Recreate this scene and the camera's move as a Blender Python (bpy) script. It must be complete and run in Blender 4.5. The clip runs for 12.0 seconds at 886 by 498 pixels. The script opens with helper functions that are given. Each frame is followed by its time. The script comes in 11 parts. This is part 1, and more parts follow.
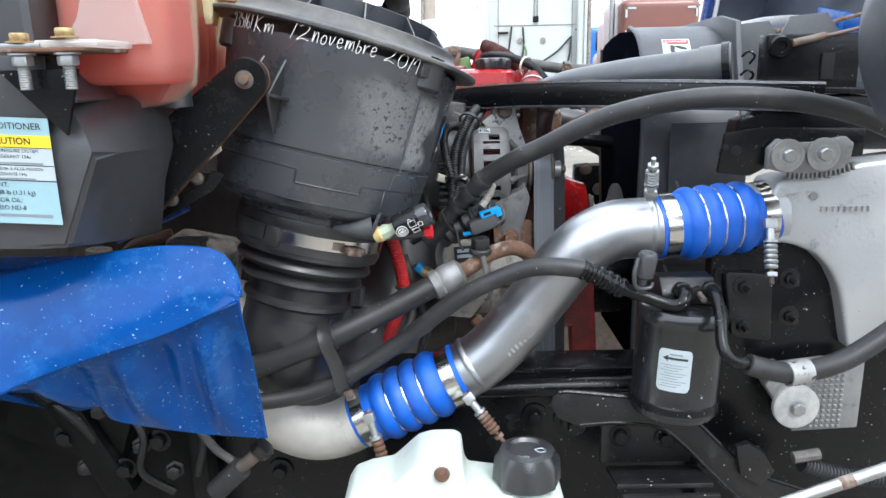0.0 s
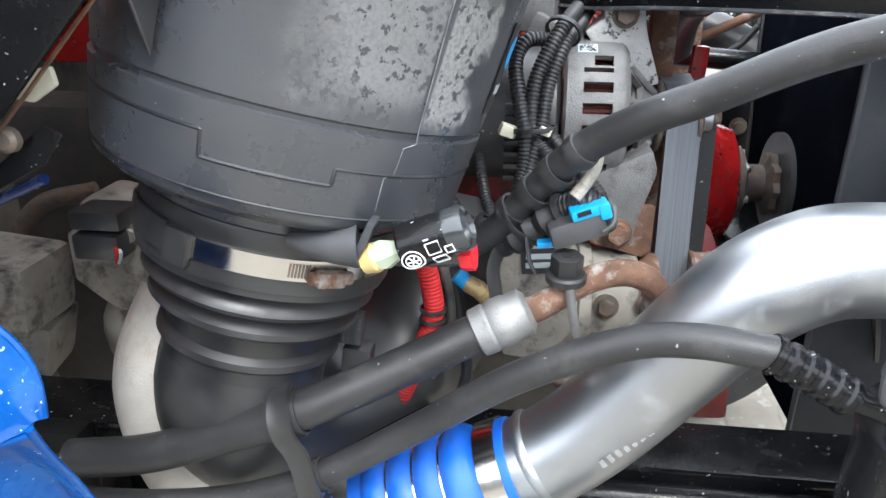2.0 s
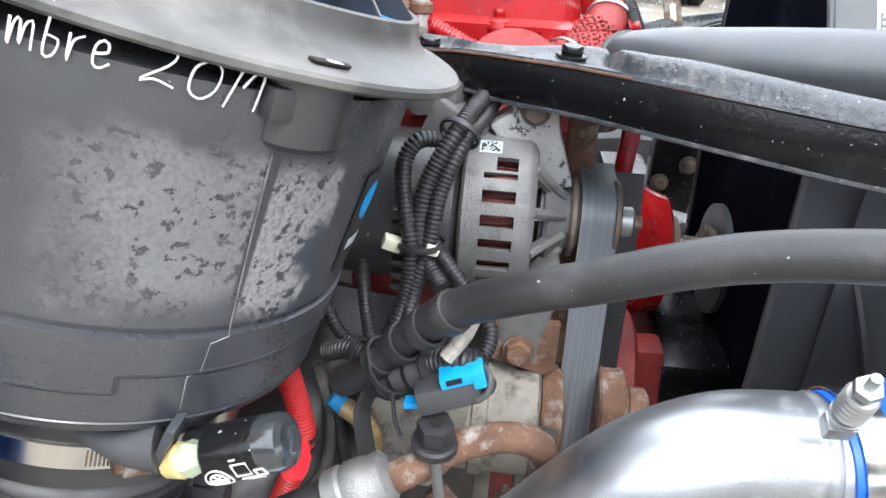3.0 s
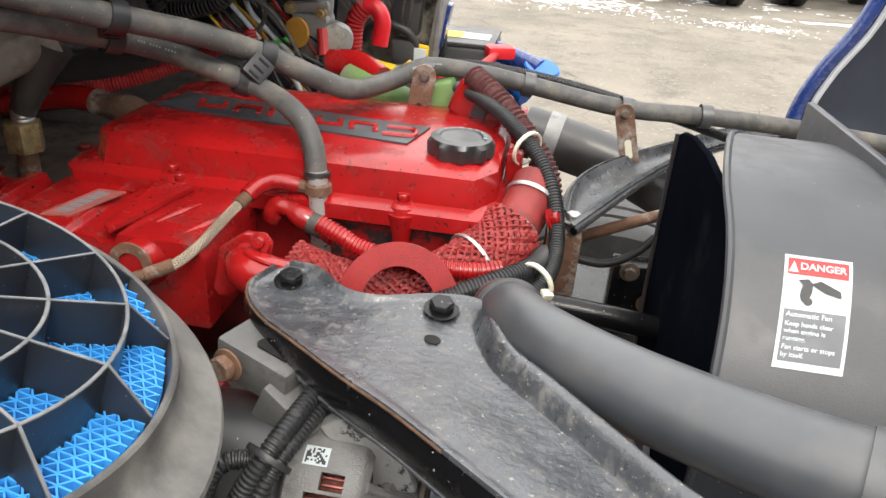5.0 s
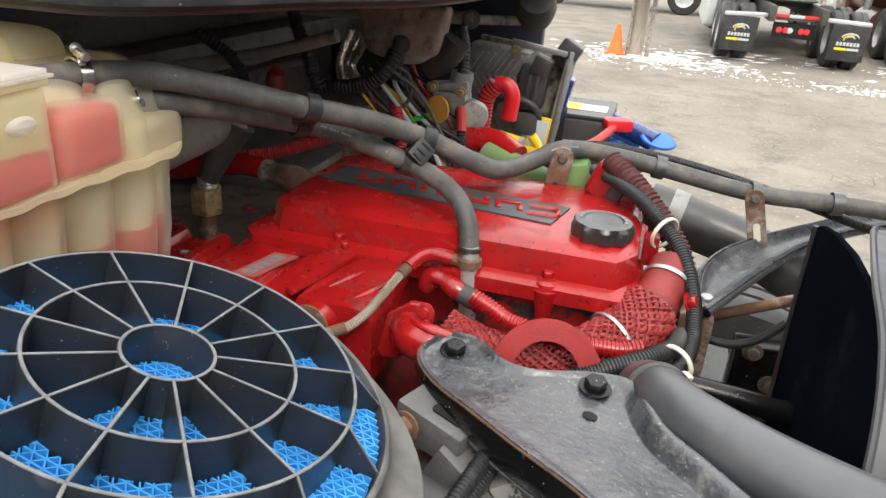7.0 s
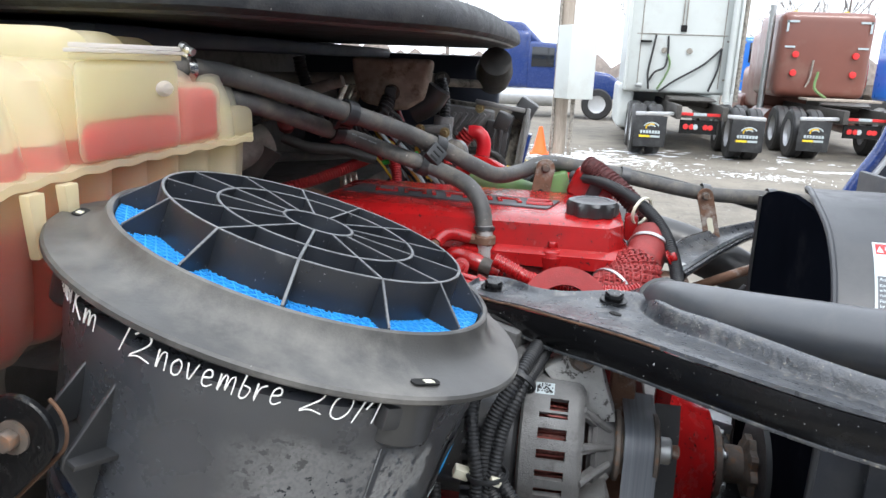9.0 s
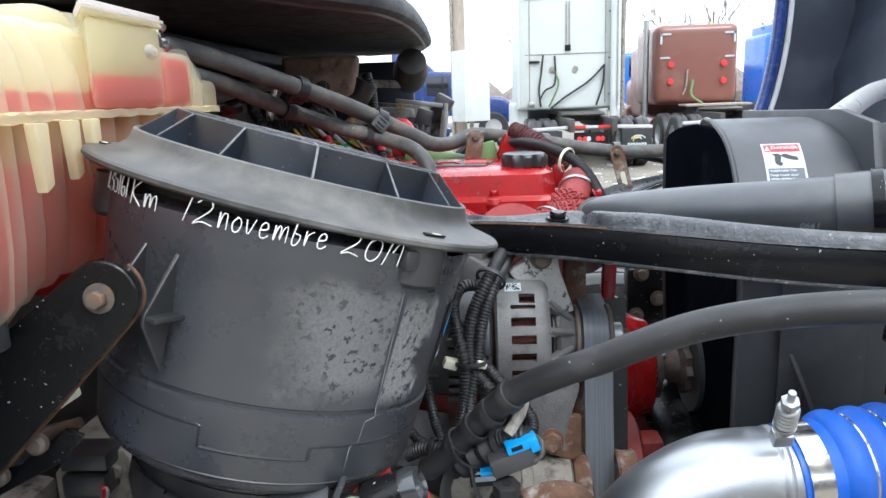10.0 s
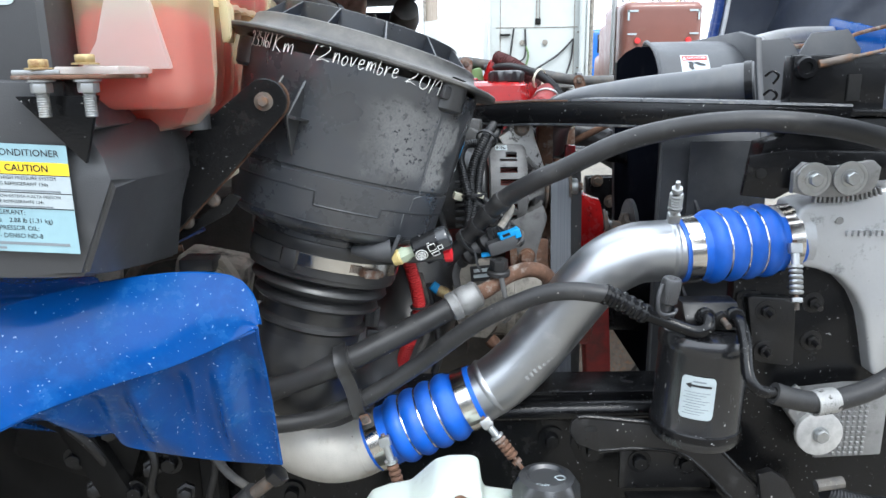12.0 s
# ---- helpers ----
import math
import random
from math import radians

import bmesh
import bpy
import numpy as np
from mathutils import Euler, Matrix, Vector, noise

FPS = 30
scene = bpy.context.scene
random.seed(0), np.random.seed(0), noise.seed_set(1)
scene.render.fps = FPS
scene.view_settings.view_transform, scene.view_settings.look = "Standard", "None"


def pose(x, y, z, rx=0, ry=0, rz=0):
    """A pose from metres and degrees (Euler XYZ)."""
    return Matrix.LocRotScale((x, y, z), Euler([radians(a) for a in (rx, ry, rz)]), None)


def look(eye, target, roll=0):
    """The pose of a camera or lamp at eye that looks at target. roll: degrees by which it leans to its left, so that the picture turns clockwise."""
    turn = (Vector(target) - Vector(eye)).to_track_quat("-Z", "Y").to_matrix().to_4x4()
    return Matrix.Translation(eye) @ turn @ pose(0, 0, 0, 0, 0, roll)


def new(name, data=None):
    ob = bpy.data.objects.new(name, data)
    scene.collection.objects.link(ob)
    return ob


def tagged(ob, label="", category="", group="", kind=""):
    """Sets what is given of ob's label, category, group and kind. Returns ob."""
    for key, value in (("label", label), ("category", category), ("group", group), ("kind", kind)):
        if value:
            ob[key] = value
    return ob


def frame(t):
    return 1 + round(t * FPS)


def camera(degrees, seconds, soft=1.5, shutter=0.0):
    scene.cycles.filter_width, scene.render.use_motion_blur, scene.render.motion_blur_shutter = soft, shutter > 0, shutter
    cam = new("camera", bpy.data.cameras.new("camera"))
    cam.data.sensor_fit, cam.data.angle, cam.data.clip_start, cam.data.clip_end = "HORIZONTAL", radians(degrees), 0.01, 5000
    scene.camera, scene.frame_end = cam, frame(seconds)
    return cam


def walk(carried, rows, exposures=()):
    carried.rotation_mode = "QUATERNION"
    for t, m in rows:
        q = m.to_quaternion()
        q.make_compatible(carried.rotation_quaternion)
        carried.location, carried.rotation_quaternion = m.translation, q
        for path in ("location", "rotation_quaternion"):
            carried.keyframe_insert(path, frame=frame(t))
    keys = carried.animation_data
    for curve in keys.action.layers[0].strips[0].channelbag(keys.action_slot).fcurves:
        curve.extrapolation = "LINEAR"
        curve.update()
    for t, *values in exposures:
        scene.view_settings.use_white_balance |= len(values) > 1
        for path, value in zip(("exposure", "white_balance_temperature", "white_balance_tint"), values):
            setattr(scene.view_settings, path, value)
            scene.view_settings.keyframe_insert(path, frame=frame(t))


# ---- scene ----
cam = camera(63.3, 12.0)
PATH = [
    (0, (0.005, 0.032, 1.422), (-0.009, 1.974, 0.942), -1.2),
    (0.5, (-0.003, 0.203, 1.397), (-0.023, 2.135, 0.88), -0.4),
    (1, (0.024, 0.31, 1.387), (-0.107, 2.223, 0.818), 0.5),
    (1.5, (0.029, 0.414, 1.389), (-0.187, 2.295, 0.745), -0.0),
    (2, (0.019, 0.562, 1.404), (-0.206, 2.402, 0.652), 0.2),
    (2.5, (0.06, 0.672, 1.45), (-0.13, 2.48, 0.617), 1.5),
    (3, (0.09, 0.722, 1.516), (-0.058, 2.519, 0.651), 3.5),
    (3.5, (0.139, 0.775, 1.588), (-0.022, 2.54, 0.662), 3.9),
    (5.3, (0.224, 0.951, 1.758), (-0.037, 2.718, 0.859), 4.2),
    (5.5, (0.215, 0.951, 1.769), (-0.073, 2.719, 0.879), 4.1),
    (6, (0.195, 0.95, 1.778), (-0.173, 2.714, 0.911), 4.1),
    (6.5, (0.165, 0.919, 1.787), (-0.275, 2.683, 0.953), 4.2),
    (7, (0.154, 0.871, 1.794), (-0.327, 2.64, 0.993), 4.0),
    (7.2, (0.142, 0.851, 1.785), (-0.343, 2.626, 1.0), 3.8),
    (8.8, (0.093, 0.658, 1.683), (-0.279, 2.547, 1.141), 3.1),
    (9, (0.088, 0.624, 1.662), (-0.254, 2.529, 1.157), 2.3),
    (9.5, (0.062, 0.548, 1.621), (-0.181, 2.484, 1.181), -0.1),
    (10, (0.035, 0.472, 1.557), (-0.067, 2.426, 1.143), -2.0),
    (10.5, (0.019, 0.388, 1.506), (-0.022, 2.342, 1.081), -2.2),
    (11, (0.001, 0.263, 1.487), (-0.044, 2.212, 1.04), -2.2),
    (11.5, (-0.014, 0.166, 1.473), (-0.051, 2.11, 1.006), -1.6),
    (12, (-0.024, 0.059, 1.45), (-0.036, 2.001, 0.971), -0.8),
]
STOPS = [(0.0, 0.22, 5950, 8), (0.5, 0.47, 6000, 8), (1.0, 0.64, 6050, 8), (1.5, 0.76, 6050, 8), (2.0, 0.93, 6100, 8), (2.5, 1.12, 6000, 8), (3.0, 0.80, 6150, 9), (3.5, 0.62, 6300, 9), (4.5, 0.35, 6800, 10), (5.5, 0.12, 7050, 10), (6.5, 0.08, 7000, 10), (7.5, 0.08, 6800, 10), (9.0, 0.02, 6150, 9), (9.5, 0.06, 6050, 8), (10.5, 0.23, 5950, 7), (11.0, 0.35, 6000, 6), (11.5, 0.34, 5950, 6), (12.0, 0.22, 5950, 7)]
walk(cam, [(t, look(eye, target, roll)) for t, eye, target, roll in PATH], STOPS)

# ---- light: bright overcast yard ----
world = bpy.data.worlds.new("overcast_sky")
scene.world = world
world.use_nodes = True
wt = world.node_tree
sky = wt.nodes.new("ShaderNodeTexSky")
sky.sky_type, sky.sun_disc, sky.sun_elevation, sky.sun_rotation = "NISHITA", False, radians(52), radians(154)
sky.air_density, sky.dust_density = 1.0, 4.0
wbg = wt.nodes["Background"]
cloud = wt.nodes.new("ShaderNodeTexNoise")
cloud.inputs["Scale"].default_value, cloud.inputs["Detail"].default_value = 2.2, 6.0
cover = wt.nodes.new("ShaderNodeMapRange")
for k, v in ((1, 0.3), (2, 0.7), (3, 0.78), (4, 0.96)):
    cover.inputs[k].default_value = v
veil = wt.nodes.new("ShaderNodeMix")
veil.data_type = "RGBA"
up = wt.nodes.new("ShaderNodeTexCoord")
split = wt.nodes.new("ShaderNodeSeparateXYZ")
wt.links.new(up.outputs["Generated"], split.inputs[0])
rise = wt.nodes.new("ShaderNodeMapRange")
for k, v in ((1, 0.05), (2, 0.9)):
    rise.inputs[k].default_value = v
wt.links.new(split.outputs[2], rise.inputs[0])
dome = wt.nodes.new("ShaderNodeMix")
dome.data_type = "RGBA"
dome.inputs[6].default_value = (17.5, 18.0, 18.9, 1)
dome.inputs[7].default_value = (23.5, 24.2, 25.3, 1)
wt.links.new(rise.outputs[0], dome.inputs[0])
wt.links.new(dome.outputs[2], veil.inputs[7])
wt.links.new(cloud.outputs["Fac"], cover.inputs[0])
wt.links.new(cover.outputs[0], veil.inputs[0])
wt.links.new(sky.outputs[0], veil.inputs[6])
wt.links.new(veil.outputs[2], wbg.inputs[0])
wbg.inputs[1].default_value = 0.13

sun_data = bpy.data.lights.new("sun", "SUN")
sun_data.energy, sun_data.angle, sun_data.color = 1.9, radians(18), (1.0, 0.95, 0.88)
sun = new("sun", sun_data)
sun.matrix_world = look((1.3, -2.67, 3.8), (0, 0, 0))

# ---- building helpers ----
def inv_of(parent):
    return Matrix.Translation(parent.location).inverted() if parent.type == "EMPTY" else Matrix.Identity(4)


def smooth_angle(bm, degrees=35):
    for f in bm.faces:
        f.smooth = True
    lim = radians(degrees)
    for e in bm.edges:
        e.smooth = len(e.link_faces) == 2 and e.calc_face_angle(0.0) < lim


def part(name, bm, material, parent=None, label="", flat=False):
    bmesh.ops.recalc_face_normals(bm, faces=bm.faces)
    if not flat:
        smooth_angle(bm)
    me = bpy.data.meshes.new(name)
    bm.to_mesh(me)
    bm.free()
    me.materials.append(material)
    ob = new(name, me)
    if parent:
        ob.parent = parent
        ob.matrix_parent_inverse = inv_of(parent)
    return tagged(ob, label) if label else ob


def share(name, mesh, m, parent):
    """One more piece on the same mesh, at m."""
    ob = new(name, mesh)
    ob.parent = parent
    ob.matrix_parent_inverse = inv_of(parent)
    ob.matrix_basis = m
    return ob


def thing(name, at, label, category, group="", kind=""):
    ob = new(name)
    ob.location = at
    ob.empty_display_size = 0.05
    return tagged(ob, label, category, group, kind)


def B():
    return bmesh.new()


def spline(pts, step=0.012):
    """Points at an even step on a smooth curve through pts."""
    P = [Vector(p) for p in pts]
    if len(P) == 2:
        n = max(2, int((P[1] - P[0]).length / step) + 1)
        return [P[0].lerp(P[1], i / (n - 1)) for i in range(n)]
    P = [2 * P[0] - P[1]] + P + [2 * P[-1] - P[-2]]
    fine = []
    for i in range(1, len(P) - 2):
        a, b, c, d = P[i - 1:i + 3]
        for k in range(24):
            t = k / 24
            fine.append(0.5 * (2 * b + (c - a) * t + (2 * a - 5 * b + 4 * c - d) * t * t + (3 * b - a - 3 * c + d) * t ** 3))
    fine.append(P[-2])
    run = [0.0]
    for a, b in zip(fine, fine[1:]):
        run.append(run[-1] + (b - a).length)
    n = max(2, int(round(run[-1] / step)) + 1)
    out, j = [], 0
    for i in range(n):
        s = run[-1] * i / (n - 1)
        while j < len(run) - 2 and run[j + 1] < s:
            j += 1
        seg = run[j + 1] - run[j]
        out.append(fine[j].lerp(fine[j + 1], (s - run[j]) / seg if seg else 0))
    return out


def frames_on(path):
    tan = [(path[min(i + 1, len(path) - 1)] - path[max(i - 1, 0)]).normalized() for i in range(len(path))]
    up = Vector((0, 0, 1)) if abs(tan[0].z) < 0.9 else Vector((1, 0, 0))
    u = (up - tan[0] * up.dot(tan[0])).normalized()
    out = []
    for t in tan:
        u = (u - t * u.dot(t)).normalized()
        out.append((t, u, t.cross(u)))
    return out


def tube(bm, pts, r, seg=14, step=0.012, caps=True, squash=1.0, raw=False):
    """A round bar along pts; r: metres, or a function of (metres along, 0..1)."""
    path = [Vector(p) for p in pts] if raw else spline(pts, step)
    rings, run = [], 0.0
    total = sum((b - a).length for a, b in zip(path, path[1:])) or 1
    for i, (p, (t, u, w)) in enumerate(zip(path, frames_on(path))):
        if i:
            run += (p - path[i - 1]).length
        rad = r(run, run / total) if callable(r) else r
        rings.append([bm.verts.new(p + rad * (math.cos(a) * u + squash * math.sin(a) * w)) for a in (2 * math.pi * k / seg for k in range(seg))])
    for a, b in zip(rings, rings[1:]):
        for k in range(seg):
            bm.faces.new((a[k], a[(k + 1) % seg], b[(k + 1) % seg], b[k]))
    if caps:
        bm.faces.new(rings[0][::-1])
        bm.faces.new(rings[-1])
    return bm


def loom(bm, pts, r, pitch=0.0042, seg=12):
    """A corrugated tube."""
    return tube(bm, pts, lambda s, f: r * (1.0 if (s / pitch) % 1 < 0.5 else 0.86), seg, pitch / 4)


def axes(at, axis, hint=(0, 0, 1)):
    """A pose at a point with its z along axis and its x as near to hint as can be."""
    z = Vector(axis).normalized()
    h = Vector(hint)
    if abs(h.normalized().dot(z)) > 0.98:
        h = Vector((1, 0, 0)) if abs(z.x) < 0.9 else Vector((0, 1, 0))
    x = (h - z * h.dot(z)).normalized()
    y = z.cross(x)
    return Matrix.Translation(at) @ Matrix((x, y, z)).transposed().to_4x4()


def lathe(bm, profile, m=Matrix.Identity(4), seg=40, wave=None, arc=(0, 2 * math.pi), close=False):
    """Turns (radius, height) pairs about z. wave(angle, height): a factor on the radius."""
    full = arc[1] - arc[0] > 6.28
    n = seg if full else seg + 1
    rings = []
    for r, h in profile:
        ring = []
        for k in range(n):
            a = arc[0] + (arc[1] - arc[0]) * k / seg
            q = r * (wave(a, h) if wave else 1)
            ring.append(bm.verts.new(m @ Vector((q * math.cos(a), q * math.sin(a), h))))
        rings.append(ring)
    pairs = list(zip(rings, rings[1:])) + ([(rings[-1], rings[0])] if close else [])
    for a, b in pairs:
        for k in range(seg):
            j = (k + 1) % n
            bm.faces.new((a[k], a[j], b[j], b[k]))
    if full and not close:
        for ring, rev in ((rings[0], True), (rings[-1], False)):
            if profile[0 if rev else -1][0] > 1e-5:
                bm.faces.new(ring[::-1] if rev else ring)
    return bm


def block(bm, size, m=Matrix.Identity(4), bevel=0.003, seg=2):
    """A box of that size about m, its edges rounded."""
    got = bmesh.ops.create_cube(bm, size=1.0)["verts"]
    for v in got:
        v.co = Vector((v.co.x * size[0], v.co.y * size[1], v.co.z * size[2]))
    if bevel:
        es = {e for v in got for e in v.link_edges}
        out = bmesh.ops.bevel(bm, geom=list(es), offset=min(bevel, min(size) * 0.45), segments=seg, affect="EDGES", profile=0.6)
        got = {v for f in out["faces"] for v in f.verts} | {v for v in got if v.is_valid}
        todo, seen = list(got), set(got)
        while todo:
            for e in todo.pop().link_edges:
                for v in e.verts:
                    if v not in seen:
                        seen.add(v)
                        todo.append(v)
        got = seen
    for v in got:
        v.co = m @ v.co
    return bm


def prism(bm, poly, depth, m=Matrix.Identity(4), bevel=0.0, seg=2):
    """A flat outline in m's x and y, as thick as depth towards m's z."""
    tmp = bmesh.new()
    a = [tmp.verts.new((x, y, 0)) for x, y in poly]
    f = tmp.faces.new(a)
    up = bmesh.ops.extrude_face_region(tmp, geom=[f])["geom"]
    for v in up:
        if isinstance(v, bmesh.types.BMVert):
            v.co.z += depth
    if bevel:
        es = [e for e in tmp.edges if e.calc_length() > bevel * 0.5]
        bmesh.ops.bevel(tmp, geom=es, offset=bevel, segments=seg, affect="EDGES", profile=0.6, clamp_overlap=True)
    return weld(bm, tmp, m)


def weld(bm, tmp, m=Matrix.Identity(4)):
    vs = {v: bm.verts.new(m @ v.co) for v in tmp.verts}
    for f in tmp.faces:
        try:
            bm.faces.new([vs[v] for v in f.verts])
        except ValueError:
            pass
    tmp.free()
    return bm


def sheet(bm, nu, nv, fn, thick=0.0):
    """A grid of fn(u, v) with u and v from 0 to 1; with thickness if asked."""
    g = [[bm.verts.new(fn(i / nu, j / nv)) for j in range(nv + 1)] for i in range(nu + 1)]
    fs = []
    for i in range(nu):
        for j in range(nv):
            fs.append(bm.faces.new((g[i][j], g[i + 1][j], g[i + 1][j + 1], g[i][j + 1])))
    if thick:
        bmesh.ops.recalc_face_normals(bm, faces=fs)
        bmesh.ops.solidify(bm, geom=fs, thickness=thick)
    return bm


def bolt(bm, at, axis, r=0.008, h=0.008, washer=1.7, flange=0.002):
    m = axes(at, axis)
    if washer:
        lathe(bm, [(0, 0), (r * washer, 0), (r * washer, flange), (r * 1.1, flange * 1.2), (0, flange * 1.2)], m, 24)
    hexa = [(r * math.cos(a), r * math.sin(a)) for a in (math.pi / 3 * k for k in range(6))]
    prism(bm, hexa, h, m @ Matrix.Translation((0, 0, flange)), r * 0.12, 1)
    return bm


def rounded(w, h, r, n=5):
    """A rounded rectangle about the origin."""
    out = []
    for cx, cy, a0 in ((w / 2 - r, h / 2 - r, 0), (-w / 2 + r, h / 2 - r, 90), (-w / 2 + r, -h / 2 + r, 180), (w / 2 - r, -h / 2 + r, 270)):
        for k in range(n + 1):
            a = radians(a0 + 90 * k / n)
            out.append((cx + r * math.cos(a), cy + r * math.sin(a)))
    return out


def letters(text, size, fn, bm=None, align="CENTER", bold=0.0):
    """Flat letters of the built-in font; fn takes (x, y) on the label to its place."""
    cu = bpy.data.curves.new("lettering", "FONT")
    cu.body, cu.size, cu.align_x, cu.align_y, cu.resolution_u, cu.offset = text, size, align, "CENTER", 3, bold
    ob = new("lettering", cu)
    bpy.context.view_layer.update()
    me = bpy.data.meshes.new_from_object(ob.evaluated_get(bpy.context.evaluated_depsgraph_get()))
    bm = bm or bmesh.new()
    vs = [bm.verts.new(fn(v.co.x, v.co.y)) for v in me.vertices]
    for p in me.polygons:
        try:
            bm.faces.new([vs[i] for i in p.vertices])
        except ValueError:
            pass
    bpy.data.objects.remove(ob)
    bpy.data.curves.remove(cu)
    bpy.data.meshes.remove(me)
    return bm


def bar(bm, x0, y0, x1, y1, fn, n=1):
    """A plain printed bar on a label."""
    for k in range(n):
        a, b = x0 + (x1 - x0) * k / n, x0 + (x1 - x0) * (k + 1) / n
        bm.faces.new([bm.verts.new(fn(x, y)) for x, y in ((a, y0), (b, y0), (b, y1), (a, y1))])
    return bm


# ---- materials ----
def material(name, base, rough=0.5, metal=0.0, vary=0.12, scale=18.0, fine=0.0, fine_scale=600.0, dirt=None, dirt_at=(0.52, 0.68), dirt_scale=14.0,
             dirt_rough=0.85, specks=None, speck_scale=260.0, speck_at=(0.70, 0.74), coat=0.0, stretch=(1, 1, 1), spec=0.5, island=0.0):
    """A painted, plastic, rubber or metal surface: slow and fine colour change, relief, dirt with a shape of its own, pale specks."""
    mt = bpy.data.materials.new(name)
    mt.use_nodes = True
    nt = mt.node_tree
    n, ln = nt.nodes, nt.links
    p = n["Principled BSDF"]
    tc, mp = n.new("ShaderNodeTexCoord"), n.new("ShaderNodeMapping")
    mp.inputs["Scale"].default_value = stretch
    ln.new(tc.outputs["Object"], mp.inputs[0])

    def noise_at(sc, detail=5.0, rough_=0.6):
        t = n.new("ShaderNodeTexNoise")
        t.inputs["Scale"].default_value, t.inputs["Detail"].default_value, t.inputs["Roughness"].default_value = sc, detail, rough_
        ln.new(mp.outputs[0], t.inputs["Vector"])
        return t.outputs["Fac"]

    def ranged(src, a, b, c=0.0, d=1.0):
        r = n.new("ShaderNodeMapRange")
        for k, v in ((1, a), (2, b), (3, c), (4, d)):
            r.inputs[k].default_value = v
        ln.new(src, r.inputs[0])
        return r.outputs[0]

    def blend(fac, a, b):
        m = n.new("ShaderNodeMix")
        m.data_type = "RGBA"
        ln.new(fac, m.inputs[0])
        for k, v in ((6, a), (7, b)):
            if isinstance(v, tuple):
                m.inputs[k].default_value = (*v, 1)
            else:
                ln.new(v, m.inputs[k])
        return m.outputs[2]

    lo, hi = tuple(c * (1 - vary) for c in base), tuple(min(1, c * (1 + vary)) for c in base)
    col = blend(ranged(noise_at(scale), 0.3, 0.7), lo, hi)
    if island:
        info = n.new("ShaderNodeObjectInfo")
        hsv = n.new("ShaderNodeHueSaturation")
        ln.new(ranged(info.outputs["Random"], 0, 1, 1 - island, 1 + island), hsv.inputs["Value"])
        ln.new(col, hsv.inputs["Color"])
        col = hsv.outputs[0]
    rg = ranged(noise_at(scale * 2.7), 0.25, 0.75, max(0.02, rough - 0.08), min(1, rough + 0.1))
    if dirt:
        mask = ranged(noise_at(dirt_scale, 8.0, 0.68), *dirt_at)
        col = blend(mask, col, dirt)
        mixr = n.new("ShaderNodeMix")
        ln.new(mask, mixr.inputs[0])
        ln.new(rg, mixr.inputs[2])
        mixr.inputs[3].default_value = dirt_rough
        rg = mixr.outputs[0]
        if metal:
            mm = ranged(mask, 0, 1, metal, 0.0)
            ln.new(mm, p.inputs["Metallic"])
    if specks:
        col = blend(ranged(noise_at(speck_scale, 2.0, 0.5), *speck_at), col, specks)
    ln.new(col, p.inputs["Base Color"])
    ln.new(rg, p.inputs["Roughness"])
    if not (dirt and metal):
        p.inputs["Metallic"].default_value = metal
    p.inputs["Coat Weight"].default_value = coat
    p.inputs["Coat Roughness"].default_value = 0.12
    p.inputs["Specular IOR Level"].default_value = spec
    if fine:
        bp = n.new("ShaderNodeBump")
        bp.inputs["Strength"].default_value, bp.inputs["Distance"].default_value = fine, 0.001
        ln.new(noise_at(fine_scale, 3.0), bp.inputs["Height"])
        ln.new(bp.outputs[0], p.inputs["Normal"])
    return mt


DUST = (0.33, 0.30, 0.26)
black_plastic = material("black_moulded_plastic", (0.022, 0.023, 0.025), 0.32, vary=0.2, scale=7, fine=0.2, fine_scale=900, dirt=(0.045, 0.045, 0.045), dirt_at=(0.5, 0.75), dirt_scale=10, dirt_rough=0.5, spec=1.0)
grid_plastic = material("black_ribbed_plastic", (0.016, 0.018, 0.022), 0.34, fine=0.15, dirt=(0.06, 0.06, 0.06), dirt_at=(0.6, 0.85), dirt_scale=30, specks=(0.22, 0.22, 0.21), speck_scale=330, speck_at=(0.72, 0.74), spec=0.7)
rim_plastic = material("dusty_black_plastic", (0.050, 0.049, 0.047), 0.45, vary=0.25, scale=9, fine=0.25, dirt=(0.17, 0.163, 0.15), dirt_at=(0.45, 0.72), dirt_scale=11, spec=0.6)
edge_plastic = material("scuffed_plastic_edge", (0.13, 0.134, 0.14), 0.6, vary=0.4, scale=60)
rubber = material("black_rubber", (0.026, 0.026, 0.027), 0.42, vary=0.25, scale=12, fine=0.35, fine_scale=700, dirt=(0.060, 0.058, 0.056), dirt_at=(0.54, 0.78), dirt_scale=26, specks=(0.30, 0.29, 0.27), speck_scale=190, speck_at=(0.74, 0.76), spec=0.42)
dusty_rubber = material("dusty_grey_rubber", (0.062, 0.061, 0.060), 0.52, vary=0.35, scale=14, fine=0.6, dirt=(0.165, 0.148, 0.125), dirt_at=(0.47, 0.72), dirt_scale=22, specks=(0.28, 0.26, 0.23), speck_scale=200, speck_at=(0.72, 0.75))
soft_rubber = material("smooth_black_rubber", (0.018, 0.018, 0.019), 0.36, vary=0.2, scale=9, fine=0.1, dirt=(0.040, 0.040, 0.039), dirt_at=(0.5, 0.8), dirt_scale=14, spec=0.8)
loom_black = material("black_loom", (0.017, 0.018, 0.02), 0.45, fine=0.0, dirt=(0.08, 0.078, 0.074), dirt_at=(0.58, 0.8), dirt_scale=40)
